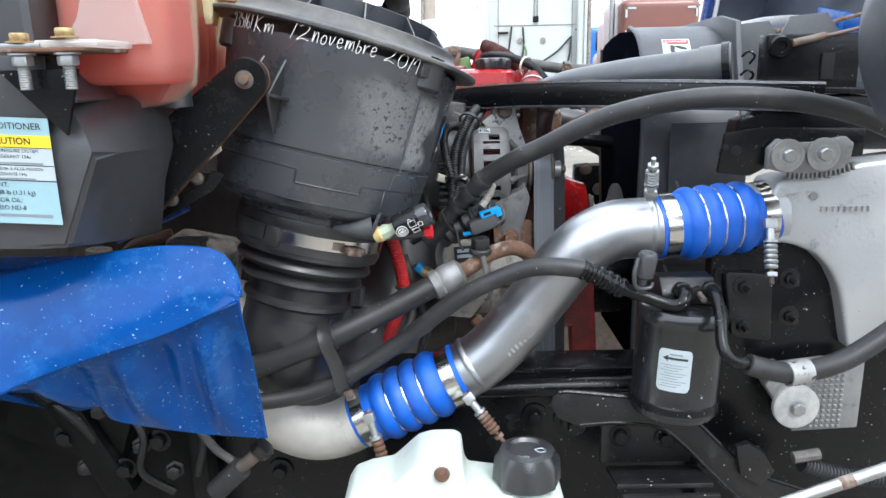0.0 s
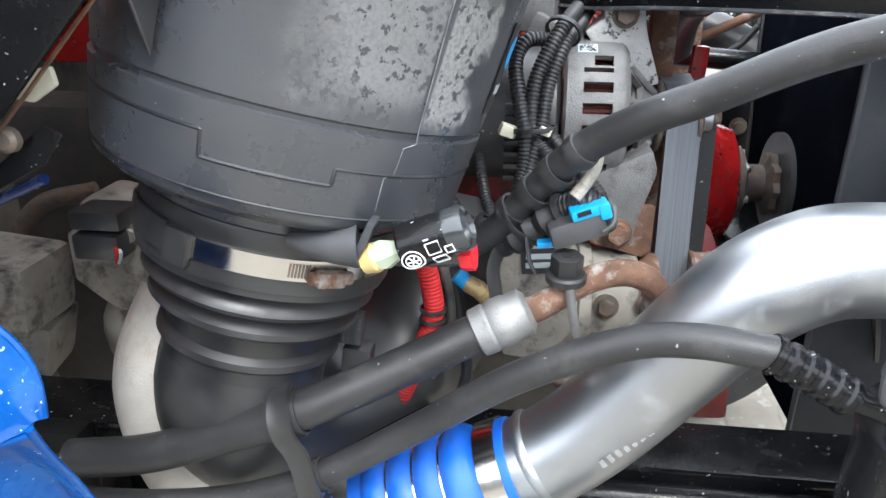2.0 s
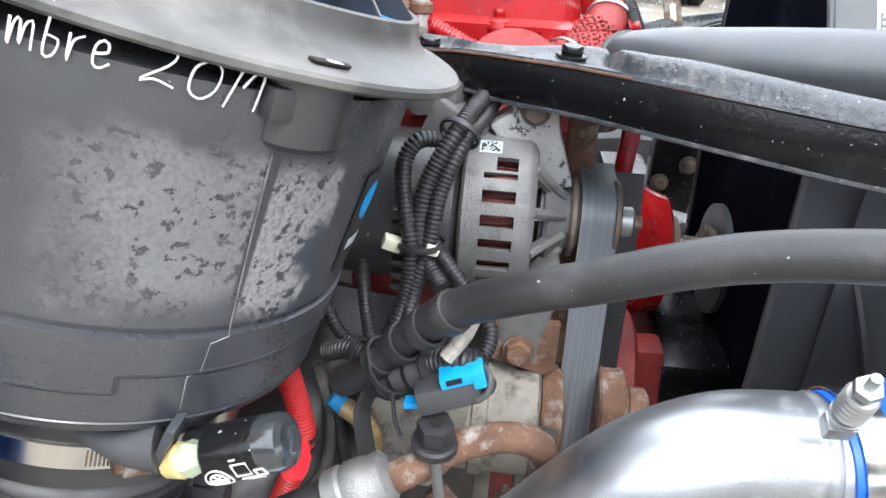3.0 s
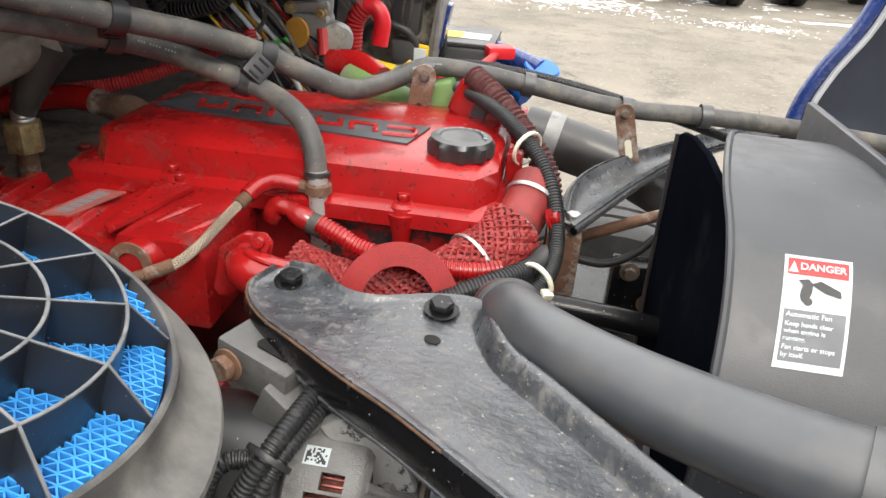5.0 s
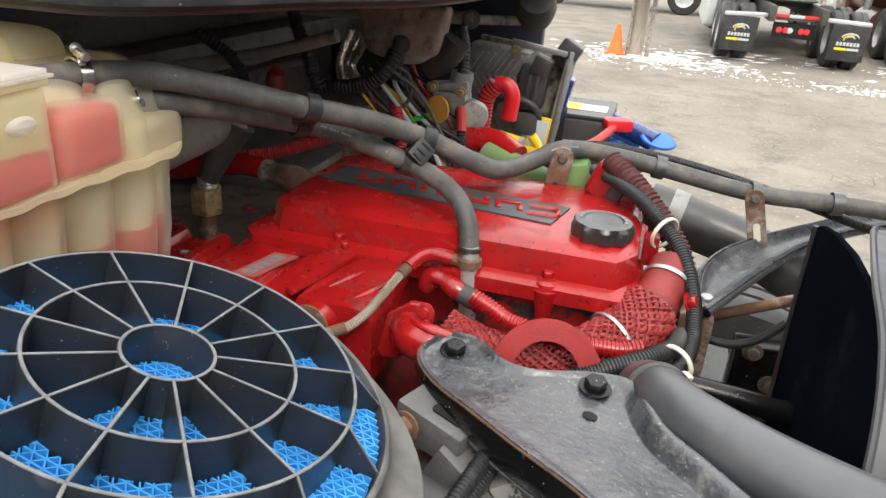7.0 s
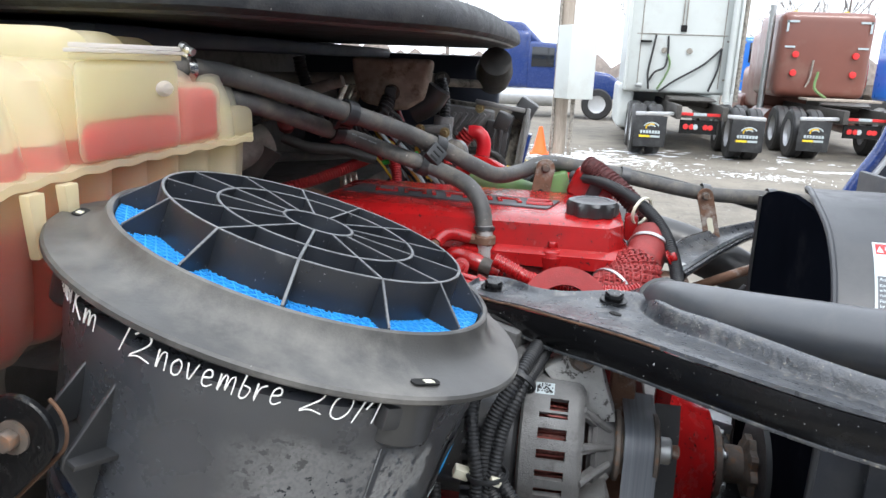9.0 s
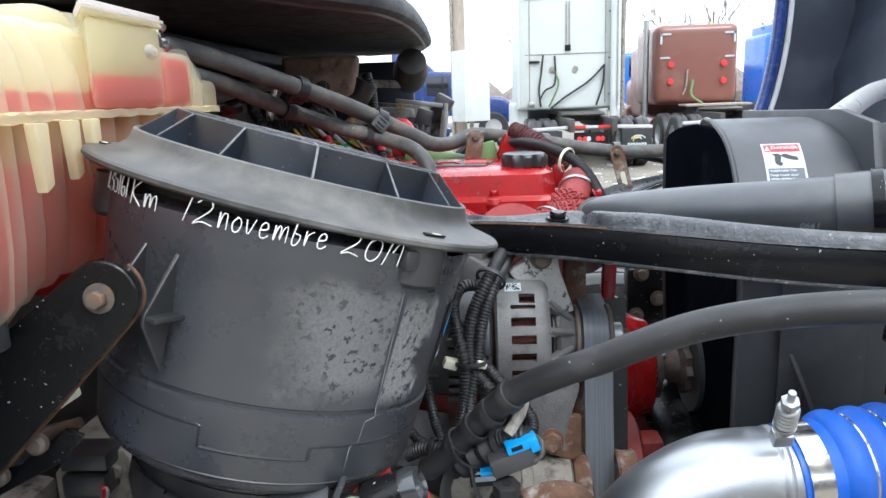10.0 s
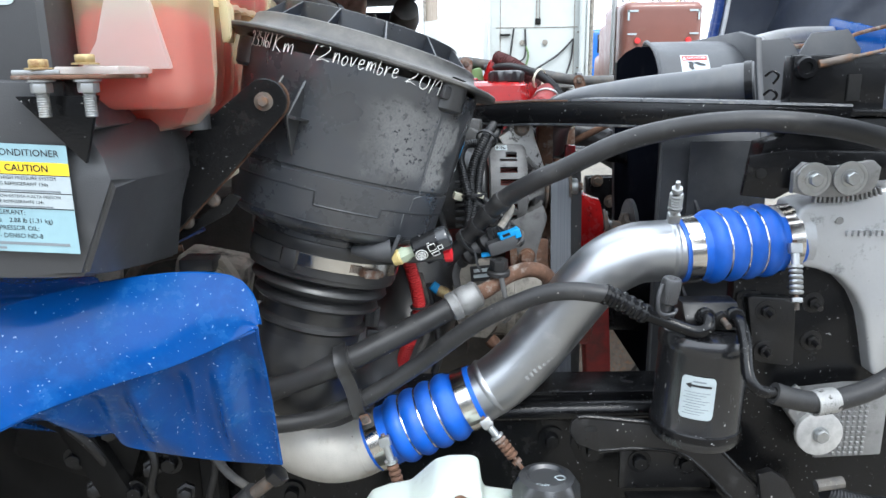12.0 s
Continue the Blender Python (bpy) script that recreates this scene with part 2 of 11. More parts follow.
loom_red = material("red_loom", (0.42, 0.02, 0.022), 0.45, dirt=(0.10, 0.05, 0.045), dirt_at=(0.58, 0.8), dirt_scale=30)
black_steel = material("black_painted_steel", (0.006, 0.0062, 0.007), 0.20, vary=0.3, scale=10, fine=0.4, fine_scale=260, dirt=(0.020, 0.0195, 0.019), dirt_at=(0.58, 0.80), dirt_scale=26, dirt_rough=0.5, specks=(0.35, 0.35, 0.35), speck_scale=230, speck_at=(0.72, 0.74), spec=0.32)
worn_steel = material("weathered_black_steel", (0.040, 0.044, 0.051), 0.30, vary=0.4, scale=26, fine=1.1, fine_scale=140, dirt=(0.125, 0.122, 0.116), dirt_at=(0.52, 0.70), dirt_scale=70, dirt_rough=0.62, specks=(0.24, 0.22, 0.18), speck_scale=230, speck_at=(0.68, 0.71), spec=0.9)
rust = material("rusty_steel", (0.13, 0.068, 0.042), 0.85, vary=0.4, scale=35, fine=0.8, fine_scale=380, dirt=(0.30, 0.275, 0.25), dirt_at=(0.52, 0.66), dirt_scale=26)
rust_edge = material("rusty_cut_edge", (0.10, 0.052, 0.030), 0.85, vary=0.5, scale=60, fine=0.5)
red_paint = material("engine_red_paint", (0.29, 0.0075, 0.0085), 0.20, vary=0.22, scale=11, fine=0.3, fine_scale=130, dirt=(0.070, 0.024, 0.021), dirt_at=(0.54, 0.80), dirt_scale=16, dirt_rough=0.6, specks=(0.03, 0.014, 0.013), speck_scale=150, speck_at=(0.66, 0.71), spec=0.6)
dull_red = material("faded_red_paint", (0.20, 0.018, 0.017), 0.55, vary=0.3, scale=20, fine=0.5, dirt=(0.06, 0.035, 0.03), dirt_at=(0.5, 0.7), dirt_scale=16)
blue_paint = material("truck_blue_paint", (0.004, 0.058, 0.25), 0.17, vary=0.25, scale=5, fine=0.30, fine_scale=60, dirt=(0.010, 0.088, 0.31), dirt_at=(0.50, 0.66), dirt_scale=13, dirt_rough=0.34, specks=(0.26, 0.40, 0.66), speck_scale=240, speck_at=(0.698, 0.722), spec=0.24)
dark_blue = material("dark_blue_paint", (0.012, 0.035, 0.16), 0.25, coat=0.6, vary=0.2, dirt=(0.10, 0.14, 0.24), dirt_at=(0.6, 0.8))
blue_rubber = material("blue_silicone", (0.010, 0.112, 0.56), 0.42, vary=0.14, scale=16, fine=0.25, fine_scale=500, dirt=(0.06, 0.16, 0.58), dirt_at=(0.5, 0.8))
blue_plastic = material("sky_blue_plastic", (0.012, 0.30, 0.68), 0.4, vary=0.12)
alloy = material("brushed_aluminium", (0.44, 0.455, 0.475), 0.40, 1.0, vary=0.07, scale=9, fine=0.16, fine_scale=420, dirt=(0.55, 0.55, 0.55), dirt_at=(0.58, 0.85), dirt_scale=24, dirt_rough=0.6)
cast_alloy = material("cast_aluminium", (0.27, 0.27, 0.268), 0.48, 0.5, vary=0.18, scale=22, fine=0.8, fine_scale=520, dirt=(0.10, 0.097, 0.092), dirt_at=(0.56, 0.75), dirt_scale=34)
alt_alloy = material("dull_alternator_casting", (0.150, 0.150, 0.149), 0.55, 0.35, vary=0.2, scale=26, fine=0.9, fine_scale=480, dirt=(0.060, 0.058, 0.055), dirt_at=(0.54, 0.74), dirt_scale=40)
spotted_alloy = material("corroded_cast_aluminium", (0.42, 0.42, 0.41), 0.55, 0.6, vary=0.2, scale=22, fine=0.9, fine_scale=420, dirt=(0.055, 0.052, 0.048), dirt_at=(0.56, 0.61), dirt_scale=95)
silver_tank = material("silver_radiator_tank", (0.52, 0.53, 0.54), 0.42, 0.55, vary=0.10, scale=5, fine=0.35, fine_scale=160, dirt=(0.22, 0.22, 0.22), dirt_at=(0.60, 0.72), dirt_scale=30, specks=(0.20, 0.20, 0.2), speck_scale=150, speck_at=(0.70, 0.74))
zinc = material("zinc_plated_steel", (0.44, 0.45, 0.45), 0.42, 0.9, vary=0.15, scale=40, dirt=(0.30, 0.27, 0.22), dirt_at=(0.58, 0.75), dirt_scale=60)
band_steel = material("stainless_band", (0.66, 0.64, 0.60), 0.18, 1.0, vary=0.08, scale=20)
brass_bolt = material("yellow_passivated_steel", (0.44, 0.34, 0.17), 0.48, 0.7, vary=0.25, scale=60, dirt=(0.22, 0.11, 0.05), dirt_at=(0.5, 0.66), dirt_scale=90)
dull_bolt = material("dull_dark_steel", (0.12, 0.10, 0.085), 0.6, 0.4, vary=0.3, scale=60, dirt=(0.20, 0.10, 0.05), dirt_at=(0.52, 0.68), dirt_scale=70)
scale_dust = material("yellow_rust_scale", (0.17, 0.125, 0.065), 0.85, vary=0.4, scale=120, fine=0.8)
sooty_red = material("sooty_red_paint", (0.27, 0.0085, 0.0095), 0.34, vary=0.25, scale=14, fine=0.5, fine_scale=130, dirt=(0.012, 0.009, 0.009), dirt_at=(0.50, 0.57), dirt_scale=19, dirt_rough=0.7, specks=(0.03, 0.014, 0.013), speck_scale=150, speck_at=(0.66, 0.71))
warm_grey = material("greasy_grey_casting", (0.285, 0.262, 0.225), 0.65, vary=0.3, scale=16, fine=0.7, dirt=(0.045, 0.041, 0.037), dirt_at=(0.5, 0.66), dirt_scale=22)
grime = material("oily_dark_metal", (0.052, 0.048, 0.043), 0.55, vary=0.4, scale=14, fine=0.8, fine_scale=260, dirt=(0.10, 0.085, 0.070), dirt_at=(0.55, 0.72), dirt_scale=18)
dark_cover = material("dark_moulded_cover", (0.036, 0.037, 0.040), 0.38, vary=0.2, scale=6, fine=0.3, dirt=(0.045, 0.045, 0.046), dirt_at=(0.52, 0.8), dirt_scale=8, specks=(0.40, 0.40, 0.40), speck_scale=170, speck_at=(0.75, 0.77), spec=0.8)
grey_cover = material("grey_black_moulded_cover", (0.039, 0.042, 0.048), 0.42, vary=0.12, scale=5, fine=0.2, dirt=(0.085, 0.085, 0.087), dirt_at=(0.5, 0.8), dirt_scale=9, specks=(0.3, 0.3, 0.3), speck_scale=170, speck_at=(0.76, 0.79), spec=0.6)
warm_elbow = material("bare_cast_elbow", (0.50, 0.48, 0.44), 0.55, 0.35, vary=0.15, scale=14, fine=0.5, fine_scale=420, dirt=(0.25, 0.20, 0.14), dirt_at=(0.54, 0.72), dirt_scale=10, specks=(0.12, 0.11, 0.1), speck_scale=190, speck_at=(0.74, 0.77))
milk = material("milky_plastic", (0.60, 0.66, 0.60), 0.45, vary=0.06, scale=6, dirt=(0.44, 0.46, 0.40), dirt_at=(0.6, 0.85))
foam_white = material("cream_plastic", (0.62, 0.60, 0.48), 0.5)
white_mark = material("white_marker_ink", (0.80, 0.80, 0.78), 0.6, vary=0.05)
label_white = material("white_label", (0.44, 0.50, 0.52), 0.4, vary=0.05, scale=20, dirt=(0.5, 0.5, 0.48), dirt_at=(0.62, 0.85), dirt_scale=30)
label_cyan = material("pale_blue_label", (0.29, 0.45, 0.50), 0.4, vary=0.08, scale=12)
label_yellow = material("yellow_print", (0.85, 0.62, 0.03), 0.45)
label_red = material("red_print", (0.66, 0.03, 0.03), 0.45)
label_black = material("black_print", (0.02, 0.02, 0.022), 0.5)
sign_grey = material("dark_grey_sign_field", (0.080, 0.085, 0.098), 0.45)
label_grey = material("grey_print", (0.22, 0.25, 0.27), 0.5)
red_plastic = material("red_plastic", (0.62, 0.012, 0.022), 0.35)
green_plastic = material("green_plastic", (0.05, 0.42, 0.06), 0.4)
green_paint = material("olive_green_paint", (0.12, 0.22, 0.07), 0.5, dirt=(0.16, 0.14, 0.11), dirt_at=(0.5, 0.7), dirt_scale=20)
yellow_plastic = material("yellow_plastic", (0.72, 0.48, 0.02), 0.42)
orange_paint = material("orange_washer", (0.62, 0.30, 0.05), 0.5)
copper = material("dark_copper_coil", (0.10, 0.035, 0.028), 0.45, 0.7, vary=0.5, scale=220)
# near-black: shade inside holes and gaps put into colour, plus plain black fittings
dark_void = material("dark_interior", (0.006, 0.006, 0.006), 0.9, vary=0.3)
belt_face = material("worn_grey_belt", (0.12, 0.13, 0.145), 0.36, vary=0.30, scale=22, fine=0.2, fine_scale=300, stretch=(14, 0.4, 0.12))
blue_paper = material("blue_filter_paper", (0.030, 0.29, 0.72), 0.6, vary=0.10, scale=60, dirt=(0.05, 0.20, 0.42), dirt_at=(0.60, 0.85), dirt_scale=40)
braid_steel = material("woven_steel_braid", (0.42, 0.36, 0.28), 0.45, 0.7, vary=0.35, scale=420, fine=0.9, fine_scale=700)
cowl_paint = material("dusty_dark_cowl", (0.020, 0.021, 0.024), 0.50, vary=0.3, scale=16, fine=0.7, fine_scale=240, dirt=(0.050, 0.050, 0.050), dirt_at=(0.48, 0.72), dirt_scale=26, specks=(0.3, 0.3, 0.29), speck_scale=160, speck_at=(0.74, 0.77), spec=0.35)
glass_dark = material("dark_glass", (0.012, 0.015, 0.02), 0.06, coat=0.6, vary=0.05)
foil = material("crumpled_foil", (0.60, 0.55, 0.46), 0.30, 0.9, vary=0.3, scale=60, fine=1.0, fine_scale=90)
hood_under = material("dark_hood_underside", (0.022, 0.028, 0.045), 0.5, vary=0.2, scale=6, fine=0.3, dirt=(0.05, 0.06, 0.08), dirt_at=(0.5, 0.8), dirt_scale=4)
asphalt_base = material("worn_asphalt", (0.195, 0.174, 0.142), 0.92, vary=0.22, scale=0.7, fine=0.5, fine_scale=60, dirt=(0.120, 0.108, 0.090), dirt_at=(0.50, 0.66), dirt_scale=1.7, specks=(0.26, 0.25, 0.225), speck_scale=18, speck_at=(0.60, 0.72))


def cracked(mt, scale=5.2, width=0.030, dark=0.42):
    """Adds a net of fine cracks, broken up here and there."""
    n, ln = mt.node_tree.nodes, mt.node_tree.links
    p = n["Principled BSDF"]
    tc, vo, nz, mp = n.new("ShaderNodeTexCoord"), n.new("ShaderNodeTexVoronoi"), n.new("ShaderNodeTexNoise"), n.new("ShaderNodeMapRange")
    warp = n.new("ShaderNodeMix")
    warp.data_type = "VECTOR"
    warp.inputs[0].default_value = 0.12
    nz.inputs["Scale"].default_value, nz.inputs["Detail"].default_value = 1.6, 6.0
    ln.new(tc.outputs["Object"], nz.inputs["Vector"])
    ln.new(tc.outputs["Object"], warp.inputs[4])
    ln.new(nz.outputs["Color"], warp.inputs[5])
    vo.feature = "DISTANCE_TO_EDGE"
    vo.inputs["Scale"].default_value = scale
    ln.new(warp.outputs[1], vo.inputs["Vector"])
    for k, v in ((1, 0.0), (2, width), (3, 1.0), (4, 0.0)):
        mp.inputs[k].default_value = v
    ln.new(vo.outputs["Distance"], mp.inputs[0])
    patch = n.new("ShaderNodeMapRange")
    for k, v in ((1, 0.47), (2, 0.66)):
        patch.inputs[k].default_value = v
    ln.new(nz.outputs["Fac"], patch.inputs[0])
    mul = n.new("ShaderNodeMath")
    mul.operation = "MULTIPLY"
    ln.new(mp.outputs[0], mul.inputs[0])
    ln.new(patch.outputs[0], mul.inputs[1])
    src = p.inputs["Base Color"].links[0].from_socket
    mx = n.new("ShaderNodeMix")
    mx.data_type = "RGBA"
    ln.new(mul.outputs[0], mx.inputs[0])
    ln.new(src, mx.inputs[6])
    mx.inputs[7].default_value = (0.16 * dark, 0.15 * dark, 0.135 * dark, 1)
    ln.new(mx.outputs[2], p.inputs["Base Color"])
    return mt


asphalt = cracked(asphalt_base)
snow_mat = material("old_snow", (0.82, 0.84, 0.86), 0.7, vary=0.1, scale=4, dirt=(0.42, 0.42, 0.41), dirt_at=(0.56, 0.7), dirt_scale=5)
truck_white = material("white_truck_paint", (0.53, 0.56, 0.545), 0.42, vary=0.05, scale=1.2, dirt=(0.44, 0.44, 0.42), dirt_at=(0.55, 0.8), dirt_scale=1.5)
truck_brown = material("brown_truck_paint", (0.17, 0.060, 0.042), 0.38, vary=0.1, scale=1.0, dirt=(0.22, 0.12, 0.09), dirt_at=(0.55, 0.8), dirt_scale=1.4, coat=0.3)
truck_blue = material("blue_truck_paint", (0.02, 0.15, 0.55), 0.3, vary=0.1, scale=1, coat=0.4)
flap_black = material("black_rubber_flap", (0.022, 0.023, 0.025), 0.6, vary=0.2, scale=4, dirt=(0.08, 0.08, 0.08), dirt_at=(0.5, 0.8), dirt_scale=4)
pole_wood = material("weathered_pole_wood", (0.34, 0.29, 0.24), 0.85, vary=0.2, scale=8, fine=0.6, fine_scale=60, stretch=(6, 6, 0.6))
cone_orange = material("orange_cone_plastic", (0.80, 0.14, 0.02), 0.5, vary=0.1)
bark = material("grey_brown_bark", (0.20, 0.17, 0.15), 0.9, vary=0.3, scale=3)


def milky(name, tint, clear):
    """Thin moulded plastic that lets light and colour through."""
    mt = bpy.data.materials.new(name)
    mt.use_nodes = True
    n, ln = mt.node_tree.nodes, mt.node_tree.links
    out, p = n["Material Output"], n["Principled BSDF"]
    tc, nz = n.new("ShaderNodeTexCoord"), n.new("ShaderNodeTexNoise")
    nz.inputs["Scale"].default_value, nz.inputs["Detail"].default_value = 9.0, 5.0
    ln.new(tc.outputs["Object"], nz.inputs["Vector"])
    mx = n.new("ShaderNodeMix")
    mx.data_type = "RGBA"
    mx.inputs[6].default_value = (*tint, 1)
    mx.inputs[7].default_value = (*(c * 0.82 for c in tint), 1)
    ln.new(nz.outputs["Fac"], mx.inputs[0])
    ln.new(mx.outputs[2], p.inputs["Base Color"])
    p.inputs["Roughness"].default_value = 0.38
    tl, tp = n.new("ShaderNodeBsdfTranslucent"), n.new("ShaderNodeBsdfTransparent")
    ln.new(mx.outputs[2], tl.inputs["Color"])
    tp.inputs["Color"].default_value = (*(min(1, c * 1.15) for c in tint), 1)
    a, b = n.new("ShaderNodeMixShader"), n.new("ShaderNodeMixShader")
    a.inputs[0].default_value, b.inputs[0].default_value = 0.58, clear
    ln.new(p.outputs[0], a.inputs[1])
    ln.new(tl.outputs[0], a.inputs[2])
    ln.new(a.outputs[0], b.inputs[1])
    ln.new(tp.outputs[0], b.inputs[2])
    ln.new(b.outputs[0], out.inputs["Surface"])
    return mt


tank_plastic = milky("yellowed_tank_plastic", (0.96, 0.92, 0.79), 0.66)
tank_white = milky("white_tank_plastic", (0.86, 0.83, 0.80), 0.30)
tank_dry = milky("dry_tank_plastic", (0.95, 0.88, 0.68), 0.36)
# orange tint holds the glow of red coolant through the plastic
tank_glow = milky("orange_glow_plastic", (0.94, 0.60, 0.30), 0.42)
coolant = milky("red_coolant", (0.92, 0.060, 0.035), 0.28)
# near-black, low-gloss metal: shade low in the bay is put into its colour
bay_shade_black = material("shaded_black_metal", (0.005, 0.005, 0.005), 0.45, vary=0.4, scale=20, fine=0.6, dirt=(0.016, 0.015, 0.014), dirt_at=(0.5, 0.7), dirt_scale=18, spec=0.18)

dusty_hose = material("dusted_black_hose", (0.040, 0.044, 0.051), 0.36, vary=0.2, scale=9, fine=0.05, dirt=(0.085, 0.084, 0.082), dirt_at=(0.45, 0.78), dirt_scale=12, dirt_rough=0.55, spec=0.9)
far_wall = material("grey_blocker_sheet", (0.14, 0.14, 0.145), 0.6, vary=0.15, scale=1.2, dirt=(0.09, 0.085, 0.08), dirt_at=(0.5, 0.7), dirt_scale=2.0)
firewall_paint = material("dusty_brown_firewall", (0.15, 0.138, 0.125), 0.6, vary=0.4, scale=9, fine=0.5, dirt=(0.07, 0.066, 0.060), dirt_at=(0.50, 0.66), dirt_scale=9)

brown_dust = material("dusty_brown_steel", (0.36, 0.285, 0.225), 0.7, vary=0.35, scale=24, fine=0.6, dirt=(0.12, 0.075, 0.05), dirt_at=(0.52, 0.70), dirt_scale=30)
vent_dust = material("dust_coated_hose", (0.27, 0.248, 0.215), 0.75, vary=0.25, scale=12, fine=0.3, dirt=(0.11, 0.10, 0.088), dirt_at=(0.50, 0.75), dirt_scale=16)
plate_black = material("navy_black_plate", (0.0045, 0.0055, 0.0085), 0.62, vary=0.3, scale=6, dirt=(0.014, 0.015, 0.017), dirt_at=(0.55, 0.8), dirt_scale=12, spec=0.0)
plate_paint = material("dusty_black_plate", (0.0085, 0.0083, 0.0088), 0.34, vary=0.3, scale=14, fine=0.4, fine_scale=240, dirt=(0.026, 0.024, 0.023), dirt_at=(0.54, 0.76), dirt_scale=24, specks=(0.45, 0.44, 0.42), speck_scale=170, speck_at=(0.73, 0.75), spec=0.5)
can_paint = material("glossy_black_can_paint", (0.012, 0.0125, 0.014), 0.20, vary=0.3, scale=9, fine=0.08, fine_scale=90, dirt=(0.034, 0.034, 0.034), dirt_at=(0.56, 0.8), dirt_scale=16, dirt_rough=0.5, specks=(0.3, 0.3, 0.3), speck_scale=190, speck_at=(0.74, 0.76), spec=0.8, stretch=(1, 1, 0.45))

# ---- air cleaner ----
FO = Vector((-0.138, 1.234, 1.515))
FN = Vector((0.275, 0.095, 0.957)).normalized()
FX = (Vector((1, 0, 0)) - FN * FN.x).normalized()
FY = -FN.cross(FX)                      # towards the open side of the bay
FM = Matrix.Translation(FO) @ Matrix((FX, -FY, FN)).transposed().to_4x4()


HAND = {  # strokes in a box one high, for marker writing
    "2": [[(0, .8), (.2, 1), (.45, .85), (.4, .55), (0, 0), (.25, .12), (.6, .05)]],
    "3": [[(0, .95), (.4, 1), (.45, .75), (.15, .55), (.5, .4), (.45, .08), (0, 0)]],
    "5": [[(.5, 1), (.08, .97), (.02, .6), (.4, .58), (.45, .2), (.2, 0), (0, .08)]],
    "1": [[(.12, 1), (0, 0)]],
    "6": [[(.3, 1), (.02, .5), (.05, .1), (.3, 0), (.45, .25), (.3, .42), (.06, .3)]],
    "0": [[(.25, 1), (.02, .7), (.05, .15), (.3, 0), (.5, .3), (.48, .8), (.25, 1)]],
    "7": [[(-.05, .55), (.10, .92), (.22, 1.0), (.34, .90), (.38, .50), (.40, 0)]],
    "K": [[(.05, 1), (0, 0)], [(.5, .95), (.05, .45), (.5, 0)]],
    "m": [[(0, .5), (.02, 0), (.1, .42), (.22, .5), (.26, .05), (.34, .42), (.48, .5), (.52, .0)]],
    "n": [[(0, .55), (.02, 0), (.12, .45), (.3, .52), (.36, .02)]],
    "o": [[(.2, .5), (.02, .3), (.1, .02), (.32, .08), (.36, .38), (.2, .5)]],
    "v": [[(0, .5), (.14, .02), (.36, .55)]],
    "e": [[(.02, .25), (.32, .32), (.25, .52), (.06, .42), (.05, .1), (.2, 0), (.4, .12)]],
    "b": [[(.08, .95), (.04, .05), (.25, .02), (.32, .3), (.08, .36)], [(.12, .85), (.2, .95)]],
    "r": [[(0, .5), (.03, 0), (.1, .38), (.3, .5)]],
}


# the drum below the grid leans a little differently
BO = Vector((-0.1324, 1.2007, 1.515))
BN = Vector((0.240, 0.0923, 0.9664)).normalized()
BX = (Vector((1, 0, 0)) - BN * BN.x).normalized()
BY = -BN.cross(BX)
BM = Matrix.Translation(BO) @ Matrix((BX, -BY, BN)).transposed().to_4x4()
LIP = Vector((-0.148, 1.215, 1.467))


def drum_r(h):
    return 0.1723 + 0.098 * (h + 0.15)


def drum_way(deg):
    a = radians(deg)
    return math.cos(a) * BY + math.sin(a) * BX


def on_drum(deg, h, out=0.0, r=None):
    return BO + BN * h + ((drum_r(h) if r is None else r) + out) * drum_way(deg)


